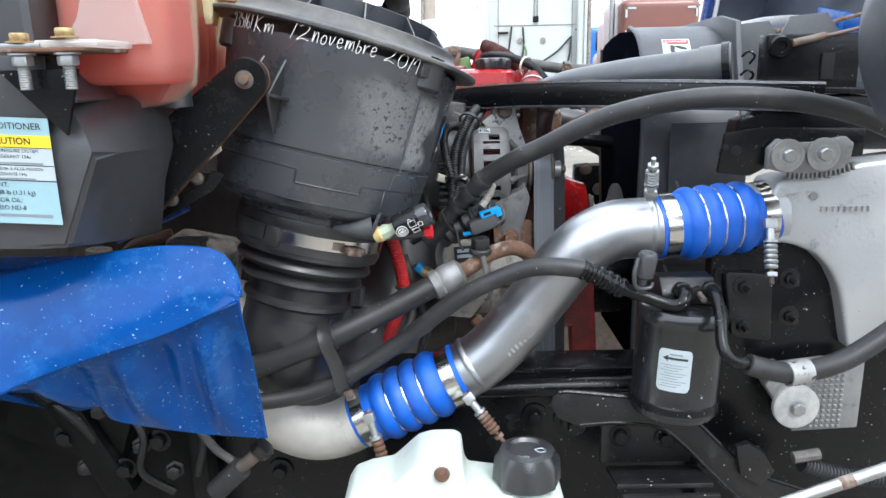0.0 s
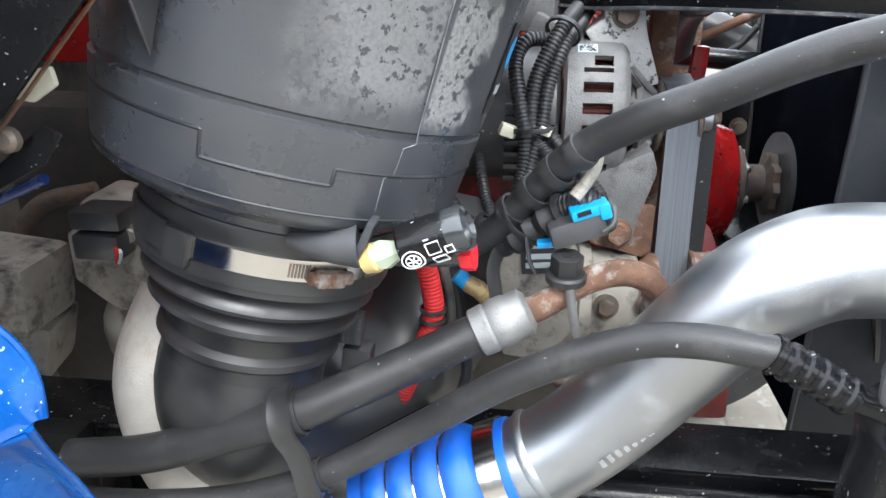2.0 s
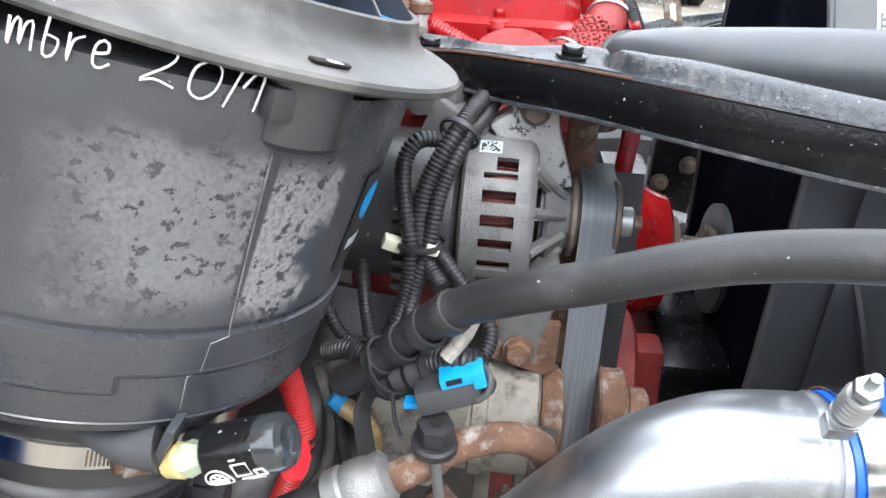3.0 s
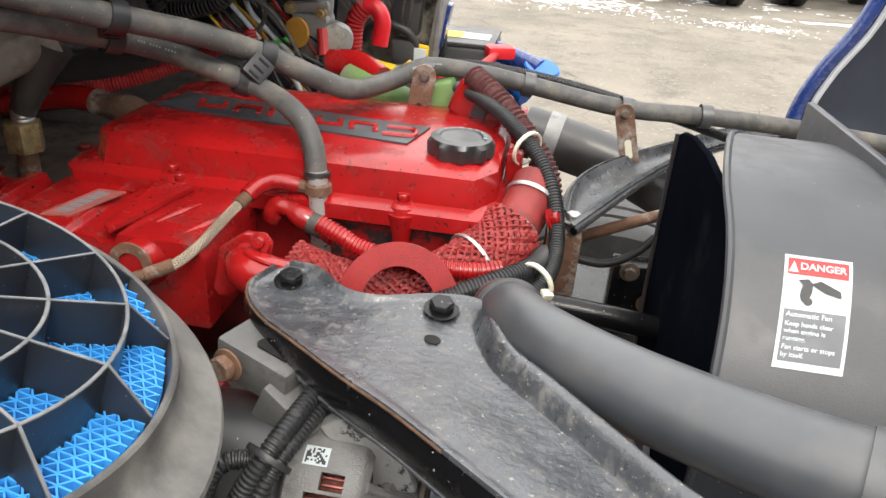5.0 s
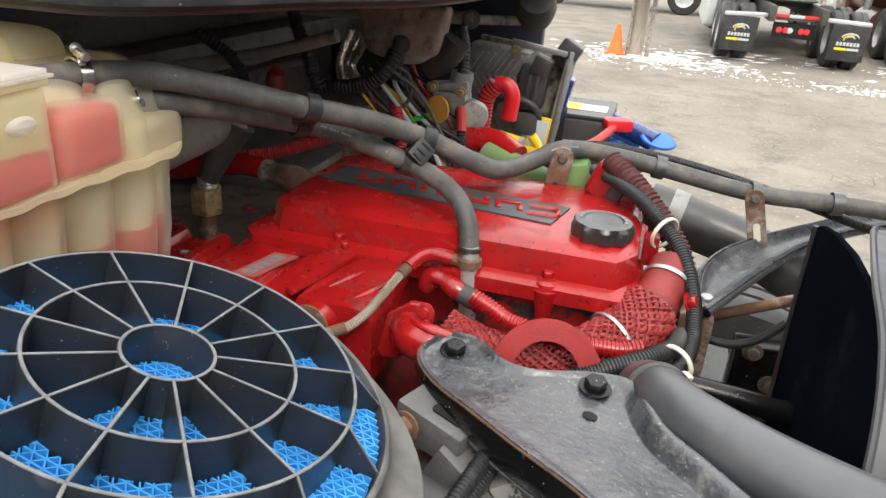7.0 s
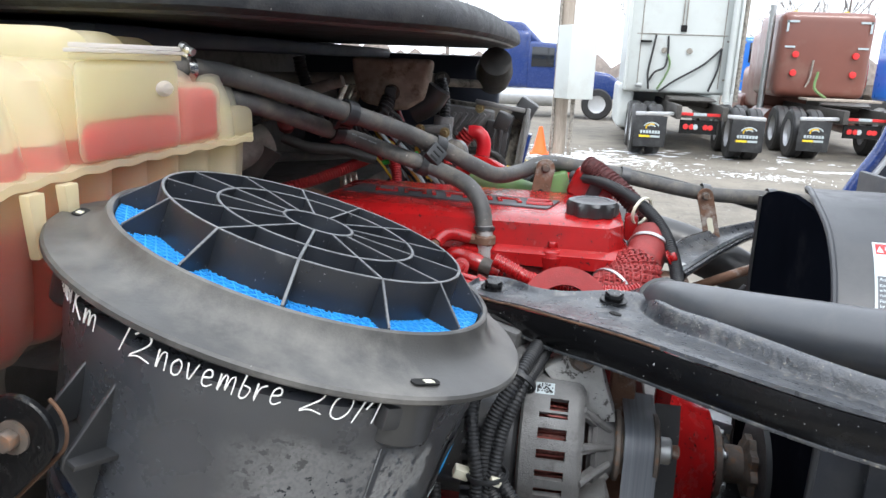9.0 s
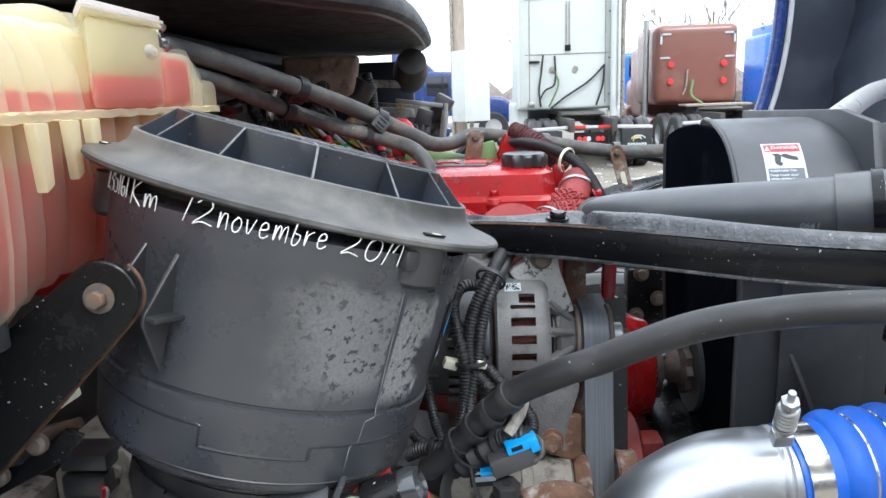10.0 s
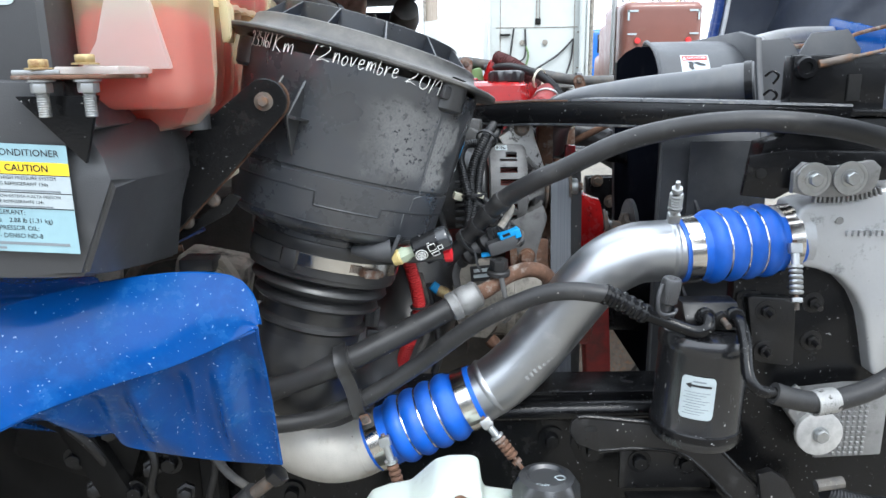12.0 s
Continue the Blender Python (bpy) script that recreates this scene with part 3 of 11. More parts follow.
def drum_plastic():
    """Black moulded plastic with two dried, speckled splash stains on its side."""
    mt = material("black_drum_plastic", (0.043, 0.047, 0.055), 0.27, spec=1.0, vary=0.15, scale=7, fine=0.15, fine_scale=900, dirt=(0.056, 0.057, 0.058), dirt_at=(0.48, 0.75), dirt_scale=6, dirt_rough=0.45, specks=(0.30, 0.30, 0.29), speck_scale=210, speck_at=(0.775, 0.79))
    n, ln = mt.node_tree.nodes, mt.node_tree.links
    p = n["Principled BSDF"]
    def math_(op, a, b=0.0):
        k = n.new("ShaderNodeMath")
        k.operation = op
        for i, v in ((0, a), (1, b)):
            if isinstance(v, float):
                k.inputs[i].default_value = v
            else:
                ln.new(v, k.inputs[i])
        return k.outputs[0]
    tc, sub = n.new("ShaderNodeTexCoord"), n.new("ShaderNodeVectorMath")
    sub.operation = "SUBTRACT"
    sub.inputs[1].default_value = BO
    ln.new(tc.outputs["Object"], sub.inputs[0])
    def dot(v):
        d = n.new("ShaderNodeVectorMath")
        d.operation = "DOT_PRODUCT"
        d.inputs[1].default_value = v
        ln.new(sub.outputs[0], d.inputs[0])
        return d.outputs["Value"]
    def noise_at(sc, detail, rough):
        k = n.new("ShaderNodeTexNoise")
        k.inputs["Scale"].default_value, k.inputs["Detail"].default_value, k.inputs["Roughness"].default_value = sc, detail, rough
        ln.new(tc.outputs["Object"], k.inputs["Vector"])
        return k.outputs["Fac"]
    def ramp(v, a, b, lo=0.0, hi=1.0):
        k = n.new("ShaderNodeMapRange")
        k.interpolation_type = "SMOOTHSTEP"
        for i, x in ((1, a), (2, b), (3, lo), (4, hi)):
            k.inputs[i].default_value = x
        ln.new(v, k.inputs[0])
        return k.outputs[0]
    deg = math_("MULTIPLY", math_("ARCTAN2", dot(BX), dot(BY)), 57.2958)
    h = dot(BN)
    wob = math_("MULTIPLY", math_("SUBTRACT", noise_at(26.0, 5.0, 0.6), 0.5), 26.0)
    dw = math_("ADD", deg, wob)
    hw = math_("ADD", h, math_("MULTIPLY", wob, 0.0016))
    wide = math_("MULTIPLY", math_("MULTIPLY", ramp(dw, 8.0, 30.0), ramp(deg, 47.6, 48.4, 1.0, 0.0)), math_("MULTIPLY", ramp(hw, -0.218, -0.185), ramp(hw, -0.115, -0.095, 1.0, 0.0)))
    slim = math_("MULTIPLY", math_("MULTIPLY", ramp(deg, 49.8, 50.6), ramp(dw, 64.0, 68.0, 1.0, 0.0)), math_("MULTIPLY", ramp(hw, -0.222, -0.205), ramp(hw, -0.125, -0.105, 1.0, 0.0)))
    spots = ramp(noise_at(120.0, 4.0, 0.6), 0.555, 0.60, 1.0, 0.0)
    fine = ramp(noise_at(330.0, 2.0, 0.5), 0.30, 0.62, 0.55, 1.0)
    stain_tint = math_("MULTIPLY", math_("MULTIPLY", math_("MAXIMUM", math_("MULTIPLY", wide, 0.62), slim), spots), fine)
    for sock, val in (("Base Color", (0.225, 0.228, 0.228, 1)), ("Roughness", 0.8)):
        src = p.inputs[sock].links[0].from_socket
        mx = n.new("ShaderNodeMix")
        ln.new(stain_tint, mx.inputs[0])
        if sock == "Base Color":
            mx.data_type = "RGBA"
            ln.new(src, mx.inputs[6])
            mx.inputs[7].default_value = val
            ln.new(mx.outputs[2], p.inputs[sock])
        else:
            ln.new(src, mx.inputs[2])
            mx.inputs[3].default_value = val
            ln.new(mx.outputs[0], p.inputs[sock])
    return mt


def handwriting(bm, text, deg, end, h, height, fall=0.0):
    """Marker writing from one bearing to another on the drum."""
    adv = [0.0]
    for ch in text:
        adv.append(adv[-1] + (0.5 if ch == " " else max(x for st in HAND[ch] for x, y in st) + 0.20))
    k = (end - deg) / (adv[-1] - 0.20)
    for i, ch in enumerate(text):
        if ch == " ":
            continue
        for stroke in HAND[ch]:
            pts = []
            for x, y in stroke:
                d = deg + (adv[i] + x + 0.16 * y) * k
                q = h + fall * (d - deg) + y * height
                pts.append(on_drum(d, q, 0.0015))
            tube(bm, pts, lambda s_, f_: 0.00072 - 0.00022 * f_, 6, 0.0022)


def air_cleaner():
    t = thing("air_cleaner", BO - BN * 0.4, "large black plastic air cleaner with marker writing and ribbed top", "air filter")
    # rim lofted from the grid's collar out to the lip and back under to the drum
    bm = B()
    rows = [(0.168, -0.085, 0), (0.168, -0.030, 0), (0.1690, -0.0270, 0), (0.1715, -0.0262, 0), (0.1735, -0.0275, 0), (0.1750, -0.0340, 0.05), (0.1775, -0.0405, 0.15), (0.1840, -0.0465, 0.40), (0.193, -0.0500, 0.7), (0.203, -0.0520, 1), (0.2095, -0.0530, 1), (0.2115, -0.0550, 1), (0.2115, -0.0585, 1), (0.2090, -0.0605, 1), (0.180, -0.0600, 1)]
    shift = LIP - (FO + FN * FN.dot(LIP - FO))
    rings = []
    for r, h, f in rows:
        m = Matrix.Translation(shift * f) @ FM
        rings.append([bm.verts.new(m @ Vector((r * math.cos(a), r * math.sin(a) * (1 - 0.035 * f * max(0.0, -math.sin(a))), h))) for a in (2 * math.pi * k / 96 for k in range(96))])
    for a, b in zip(rings, rings[1:]):
        for k in range(96):
            bm.faces.new((a[k], a[(k + 1) % 96], b[(k + 1) % 96], b[k]))
    part("rim", bm, rim_plastic, t, "dusty flared rim")
    R = drum_r
    prof = [(0.140, -0.068), (R(-0.072) - 0.001, -0.072), (R(-0.100), -0.100), (R(-0.104) - 0.0012, -0.104), (R(-0.217), -0.217), (R(-0.2185) - 0.003, -0.2190), (R(-0.2225) - 0.003, -0.2225), (R(-0.224) + 0.0012, -0.2240), (R(-0.285), -0.285), (R(-0.295) - 0.002, -0.295), (0.146, -0.3035), (0.128, -0.3085), (0.119, -0.311), (0.1145, -0.314), (0.1145, -0.340), (0.02, -0.340)]
    body = part("body", lathe(B(), prof, BM, 112), drum_plastic(), t)
    def cup(d):
        return -0.2440 if d < -3.5 else (-0.2635 if d < 29.2 else -0.2507)
    line = []
    for k in range(-75, 106):
        d = float(k)
        if d in (-3.0, 30.0):
            line += [(d - 0.6, cup(d - 1)), (d - 0.4, cup(d))]
        line.append((d, cup(d)))
    bm = tube(B(), [on_drum(d, h, -0.0004) for d, h in line], 0.0020, 8, raw=True)
    part("cup_joint", bm, grid_plastic, body)
    part("cup_step", tube(B(), [on_drum(d, -0.2880, -0.0004) for d in range(-75, 106, 3)], 0.0012, 6, raw=True), grid_plastic, body)
    bm = tube(B(), [on_drum(d, h, o) for d, h, o in ((47.8, -.106, 0.0), (48.3, -.15, 0.0002), (49.6, -.2165, 0.0004), (49.8, -.2250, .0014), (46.2, -.229, .0014), (46.0, -.2490, .0006), (43.2, -.2535, .0006), (44.0, -.2930, -.001))], 0.0006, 6, raw=True)
    part("parting_line", bm, edge_plastic, body, "pale moulding line")
    # grid of the open top
    for r in (0.032, 0.0906, 0.1363):
        part("grid_ring", lathe(B(), [(r - 0.0016, -0.040), (r - 0.0014, 0.0), (r + 0.0014, 0.0), (r + 0.0016, -0.040)], FM, 72, close=True), grid_plastic, t)
        part("worn_edge", lathe(B(), [(r - 0.0012, 0.0), (r - 0.0009, 0.0006), (r + 0.0009, 0.0006), (r + 0.0012, 0.0)], FM, 72, close=True), edge_plastic, t, "pale worn edge")
    for k in range(13):
        a = radians(k * 360 / 13 + 8)
        m = FM @ Matrix.Rotation(a, 4, "Z") @ Matrix.Rotation(math.pi / 2, 4, "X")
        part("grid_rib", prism(B(), [(0.0325, -0.040), (0.167, -0.050), (0.1675, -0.027), (0.137, 0.0), (0.0325, 0.0)], 0.0026, m @ Matrix.Translation((0, 0, -0.0013))), grid_plastic, t)
        part("worn_edge", prism(B(), [(0.0335, 0.0), (0.137, 0.0), (0.1675, -0.027), (0.1678, -0.0262), (0.1372, 0.0006), (0.0335, 0.0006)], 0.0018, m @ Matrix.Translation((0, 0, -0.0009))), edge_plastic, t, "pale worn edge")
    # blue fluted paper: straight walls with a folded wall between each pair
    el = part("paper_element", lathe(B(), [(0, -0.0415), (0.1665, -0.0415), (0.1665, -0.044), (0, -0.044)], FM, 64), blue_paper, t, "bright blue fluted filter paper")
    bm = B()
    def strip(p, q, w=0.00055, top=-0.0320, low=-0.0412):
        d = (Vector(q) - Vector(p)).normalized() * w
        o = Vector((-d.y, d.x))
        vs = [bm.verts.new(FM @ Vector((c.x, c.y, z))) for z in (low, top) for c in (Vector(p) + o, Vector(q) + o, Vector(q) - o, Vector(p) - o)]
        for f in ((4, 5, 6, 7), (0, 1, 5, 4), (2, 3, 7, 6)):
            bm.faces.new([vs[i] for i in f])
    row, fold = 0.0070, 0.0046
    for j in range(-24, 25):
        y = j * row
        half = math.sqrt(max(0.0, 0.1655 ** 2 - y * y))
        if half > 0.01:
            strip((-half, y), (half, y), 0.0007)
        n = int(half / fold)
        for i in range(-n, n):
            if math.hypot((i + 1) * fold, y + row) < 0.165:
                up = (i + j) % 2
                strip((i * fold, y + (0.0006 if up else row - 0.0006)), ((i + 1) * fold, y + (row - 0.0006 if up else 0.0006)))
    tagged(part("fluted_paper", bm, blue_paper, el, flat=True), kind="stuff")
    part("glue_spot", lathe(B(), [(0, -0.0305), (0.010, -0.0305), (0.014, -0.036)], FM @ Matrix.Translation((0.006, -0.004, 0)), 20, wave=lambda a, h: 1 + 0.3 * math.sin(2 * a + 1)), foam_white, t, "cream glue spot")
    # rim slots and latches
    for d in (50.7, -73, 160):
        at = LIP + (0.1965 - 0.006 * max(0.0, math.cos(radians(d)))) * drum_way(d)
        at = at - FN * (FN.dot(at - LIP) - 0.0003)
        m = axes(at, FN, drum_way(d + 90))
        part("rim_slot", prism(B(), rounded(0.026, 0.0085, 0.004), 0.0012, m), dark_void, t)
        part("rim_catch", block(B(), (0.009, 0.005, 0.0014), m @ Matrix.Translation((0.003, 0, 0.0008)), 0.0005), foam_white, t)
    for d, big in ((53, 1.0), (-62, 0.8)):
        m = axes(on_drum(d, -0.080, -0.006), BN, drum_way(d))
        bm = lathe(B(), [(0.0, -0.022), (0.016, -0.021), (0.020, -0.017), (0.0205, 0.018), (0.0, 0.018)], m @ Matrix.Diagonal((0.85, 1.3 * big, 1, 1)), 24)
        block(bm, (0.014, 0.030, 0.018), m @ Matrix.Translation((0.006, -0.016, 0.004)), 0.003)
        part("latch", bm, black_plastic, t)
    # ribbed boss beside the bracket
    for d, top, low in ((-29.2, -0.098, -0.150), (-17.5, -0.099, -0.2065)):
        mid = -0.1415
        m = axes(on_drum(d, mid, -0.004), drum_way(d + 90), drum_way(d))
        v = (BN.dot(m.to_3x3() @ Vector((0, 1, 0))))
        sg = 1 if v > 0 else -1
        bm = prism(B(), [(0, sg * (top - mid)), (0.006, sg * (top - mid - 0.006)), (0.034, sg * -0.012), (0.034, sg * -0.020), (0.004, sg * (low - mid))], 0.0035, m, 0.0008, 1)
        part("side_rib", bm, black_plastic, t)
    m = axes(on_drum(-22, -0.1560, 0.012), BN, drum_way(-22))
    part("side_rib", block(B(), (0.034, 0.058, 0.0045), m, 0.0012), black_plastic, t)
    # boot clamp
    part("boot_collar", lathe(B(), [(0.110, -0.320), (0.1165, -0.322), (0.1175, -0.328), (0.1165, -0.334), (0.1165, -0.372), (0.110, -0.374)], BM, 80, close=True), soft_rubber, t)
    band = part("clamp_band", lathe(B(), [(0.1168, -0.340), (0.1182, -0.340), (0.1182, -0.3585), (0.1168, -0.3585)], BM, 80, close=True), band_steel, t, "shiny stainless clamp band")
    part("band_shield", lathe(B(), [(0.1184, -0.336), (0.1200, -0.337), (0.1200, -0.362), (0.1184, -0.363)], BM, 24, arc=(radians(-90 - 62), radians(-90 - 24))), soft_rubber, t)
    m = axes(on_drum(-17, -0.352, 0, 0.120), BN, drum_way(-17))
    part("band_stop", block(B(), (0.008, 0.024, 0.030), m, 0.003), soft_rubber, t)
    m = axes(on_drum(43, -0.353, 0, 0.1235), drum_way(133), BN)
    bm = block(B(), (0.014, 0.010, 0.026), m, 0.003)
    lathe(bm, [(0, -0.018), (0.0056, -0.018), (0.0056, 0.020), (0.0, 0.020)], m @ Matrix.Translation((0, -0.002, 0)), 14)
    part("clamp_screw", bm, rust, band, "rusty clamp screw")
    for k in range(7):
        m = axes(on_drum(27 + k * 1.3, -0.349, 0, 0.1187), BN, drum_way(27 + k * 1.3))
        part("band_tooth", block(B(), (0.001, 0.0014, 0.012), m, 0), dull_bolt, band)
    # rubber boot below
    prof = [(0.1150, -0.370), (0.114, -0.379), (0.102, -0.383), (0.097, -0.386), (0.106, -0.393), (0.108, -0.398), (0.104, -0.403), (0.092, -0.407), (0.089, -0.411), (0.098, -0.419), (0.099, -0.424), (0.093, -0.429), (0.083, -0.432), (0.081, -0.438), (0.080, -0.452), (0.086, -0.457), (0.087, -0.463), (0.081, -0.468), (0.080, -0.482), (0.07, -0.482)]
    part("rubber_boot", lathe(B(), prof, BM, 72), soft_rubber, t, "pleated black rubber boot")
    a = BO - BN * 0.476
    part("elbow", tube(B(), [a, a - BN * 0.045, a + Vector((-0.010, 0.016, -0.095)), a + Vector((0.030, 0.080, -0.140)), a + Vector((0.10, 0.17, -0.125)), a + Vector((0.15, 0.24, -0.06)), a + Vector((0.165, 0.30, 0.05))], lambda s, f: 0.079 + 0.012 * math.sin(f * 2.6), 36, 0.012), soft_rubber, t, "smooth black rubber elbow")
    part("elbow_boss", lathe(B(), [(0, 0.0), (0.006, 0.0), (0.006, 0.004), (0.003, 0.004), (0.003, 0.001), (0, 0.001)], axes((-0.232, 1.105, 1.057), (0.1, -1, 0.1)), 16), grid_plastic, t)
    # sensor on the elbow
    s = part("air_sensor", block(B(), (0.030, 0.026, 0.036), pose(-0.147, 1.195, 1.018, 0, 8, 0), 0.004), dark_cover, t)
    bm = block(B(), (0.024, 0.020, 0.032), pose(-0.150, 1.190, 1.058, 0, 8, 0), 0.003)
    for dx in (-0.006, 0.006):
        block(bm, (0.005, 0.004, 0.034), pose(-0.150 + dx, 1.179, 1.062, 0, 8, 0), 0.001)
    part("plug", bm, dark_cover, s)
    part("sensor_screw", bolt(B(), (-0.125, 1.185, 1.0), (0.2, -1, 0), 0.004, 0.004), zinc, s)
    # dust outlet
    bm = tube(B(), [(-0.160, 1.058, 1.203), (-0.130, 1.052, 1.202), (-0.105, 1.054, 1.203)], lambda s, f: 0.006 + 0.012 * f, 16, 0.006)
    block(bm, (0.006, 0.030, 0.038), pose(-0.100, 1.056, 1.208, 0, 25, 0), 0.002)
    part("dust_outlet", bm, grey_cover, t, "grey plastic outlet")
    for word, a0, a1, h, tall, fall in (("235161", -53, -37.5, -0.0735, 0.0205, 0), ("Km", -35.5, -25.0, -0.0765, 0.0240, 0), ("12", -15.8, -7.6, -0.0770, 0.0215, 0), ("novembre", -6.0, 21.0, -0.0765, 0.0250, 0), ("20", 25.0, 35.2, -0.0770, 0.0200, -0.0004), ("17", 37.2, 42.0, -0.0825, 0.0200, 0)):
        bm = B()
        handwriting(bm, word, a0, a1, h, tall, fall)
        part("marker_writing", bm, white_mark, t, "white handwritten kilometres and date")
    # maker's label round the far side, plain shapes
    lab = part("maker_label", sheet(B(), 10, 2, lambda u, v: on_drum(79 + 14 * u, -0.125 - 0.075 * v, 0.0006)), label_black, t, "black label with a blue emblem")
    bm = B()
    bm.faces.new([bm.verts.new(on_drum(86 + 5.0 * math.cos(k * 0.3927), -0.148 + 0.014 * math.sin(k * 0.3927), 0.0012)) for k in range(16)])
    part("emblem", bm, blue_plastic, lab, "round blue emblem")
    part("print_bar", sheet(B(), 8, 2, lambda u, v: on_drum(81 + 9 * u, -0.175 - 0.008 * v, 0.0012)), label_white, lab)
    return t


def restriction_gauge():
    t = thing("restriction_gauge", (-0.070, 1.05, 1.20), "small clear-topped black air restriction gauge with white symbols", "gauge")
    d = Vector((0.070, -0.004, 0.030)).normalized()
    m = axes((-0.070, 1.050, 1.204), d)
    part("stem", lathe(B(), [(0, -0.026), (0.010, -0.026), (0.012, -0.016), (0.008, -0.006), (0.009, 0.0), (0, 0)], m, 8), material("aged_green_brass", (0.40, 0.46, 0.34), 0.55), t, "greenish plastic stem")
    part("elbow_fitting", lathe(B(), [(0, -0.036), (0.010, -0.034), (0.012, -0.024), (0.009, -0.018), (0, -0.018)], m, 12), material("amber_plastic", (0.56, 0.44, 0.18), 0.35), t, "amber fitting")
    body = part("gauge_body", lathe(B(), [(0, 0.0), (0.0165, 0.0), (0.018, 0.002), (0.018, 0.036), (0.0175, 0.038)], m, 36), black_steel, t)
    part("window", lathe(B(), [(0.0176, 0.036), (0.0176, 0.048), (0.016, 0.052), (0.011, 0.054), (0.010, 0.050), (0.005, 0.049), (0.0, 0.049)], m, 36), material("smoked_clear_plastic", (0.030, 0.033, 0.037), 0.10, coat=0.8), t, "smoked clear cap")
    def face(x, y):
        a = -1.15 + y / 0.0182
        return m @ Vector((0.0185 * math.cos(a + math.pi), 0.0185 * math.sin(a + math.pi), 0.014 + x))
    marks = []
    for r in (0.0085, 0.0055):
        marks.append([(-0.005 + r * math.cos(k * math.pi / 10), r * math.sin(k * math.pi / 10)) for k in range(21)])
    for a in (0, 60, 120):
        cc, ss = math.cos(radians(a)) * 0.0055, math.sin(radians(a)) * 0.0055
        marks.append([(-0.005 - cc, -ss), (-0.005 + cc, ss)])
    for x0, y0, w, h in ((0.008, -0.010, 0.010, 0.009), (0.009, 0.003, 0.010, 0.009), (0.021, -0.004, 0.006, 0.006)):
        marks.append([(x0, y0), (x0 + w, y0), (x0 + w, y0 + h), (x0, y0 + h), (x0, y0)])
    marks += [[(0.010, 0.014), (0.018, 0.014)], [(0.008, -0.013), (0.012, -0.013)]]
    for pts in marks:
        part("printed_symbol", tube(B(), [face(x, y) for x, y in pts], 0.0006, 5, raw=True), white_mark, body)
    part("reset_button", lathe(B(), [(0, 0), (0.0115, 0), (0.0125, 0.004), (0.0125, 0.010), (0.008, 0.011), (0, 0.009)], axes((-0.028, 1.062, 1.196), (0.9, -0.1, 0.15)), 24, wave=lambda a, h: 1 + 0.07 * math.cos(9 * a)), red_plastic, t, "red ribbed button")
    part("reset_stem", tube(B(), [(-0.10, 1.080, 1.186), (-0.06, 1.070, 1.190), (-0.028, 1.063, 1.196)], 0.009, 16), black_plastic, t)
    return t


def strap_bracket():
    t = thing("mounting_bracket", (-0.37, 0.99, 1.25), "black steel bracket bolted to the air cleaner, edges rusty", "bracket")
    c = Vector((-0.2525, 0, 1.4175))
    pts = []
    for k in range(15):
        a = radians(125 - 12.1 * k)
        pts.append((c.x + 0.0275 * math.cos(a), c.z + 0.0275 * math.sin(a)))
    pts += [(-0.309, 1.3205), (-0.383, 1.2470), (-0.405, 1.225), (-0.50, 1.222), (-0.52, 1.258), (-0.362, 1.3690)]
    m = axes((0, 0.978, 0), (0, -1, 0), (1, 0, 0))
    plate = part("plate", prism(B(), [(x, z) for x, z in pts], 0.006, m @ Matrix.Translation((0, 0, -0.014)), 0.0012, 1), black_steel, t)
    edge = [Vector((x, 0.9985, z)) for x, z in pts[6:18]]
    part("rusty_edge", tube(B(), edge, 0.0015, 6, raw=True), rust_edge, t, "rusty cut edge")
    bm = bolt(B(), (-0.254, 0.986, 1.4165), (0.06, -1, 0.05), 0.0074, 0.009, 1.6, 0.0025)
    part("mounting_bolt", bm, dull_bolt, t, "weathered bolt and washer")
    # foot below with two small bolts
    bm = prism(B(), [(-0.50, 1.212), (-0.41, 1.220), (-0.318, 1.268), (-0.300, 1.290), (-0.315, 1.296), (-0.36, 1.262), (-0.50, 1.235)], 0.005, m @ Matrix.Translation((0, 0, -0.040)), 0.001, 1)
    part("foot_plate", bm, black_steel, t)
    for x, z in ((-0.373, 1.258), (-0.335, 1.287)):
        part("foot_bolt", lathe(B(), [(0, 0), (0.009, 0), (0.009, 0.006), (0.006, 0.009), (0, 0.009)], axes((x, 1.008, z), (0, -1, 0.1)), 14), dull_bolt, t)
    part("paint_chip", prism(B(), [(-0.335, 1.312), (-0.322, 1.332), (-0.305, 1.335), (-0.303, 1.322), (-0.322, 1.310)], 0.006, m @ Matrix.Translation((0, 0, -0.048)), 0.002), foam_white, t)
    return t


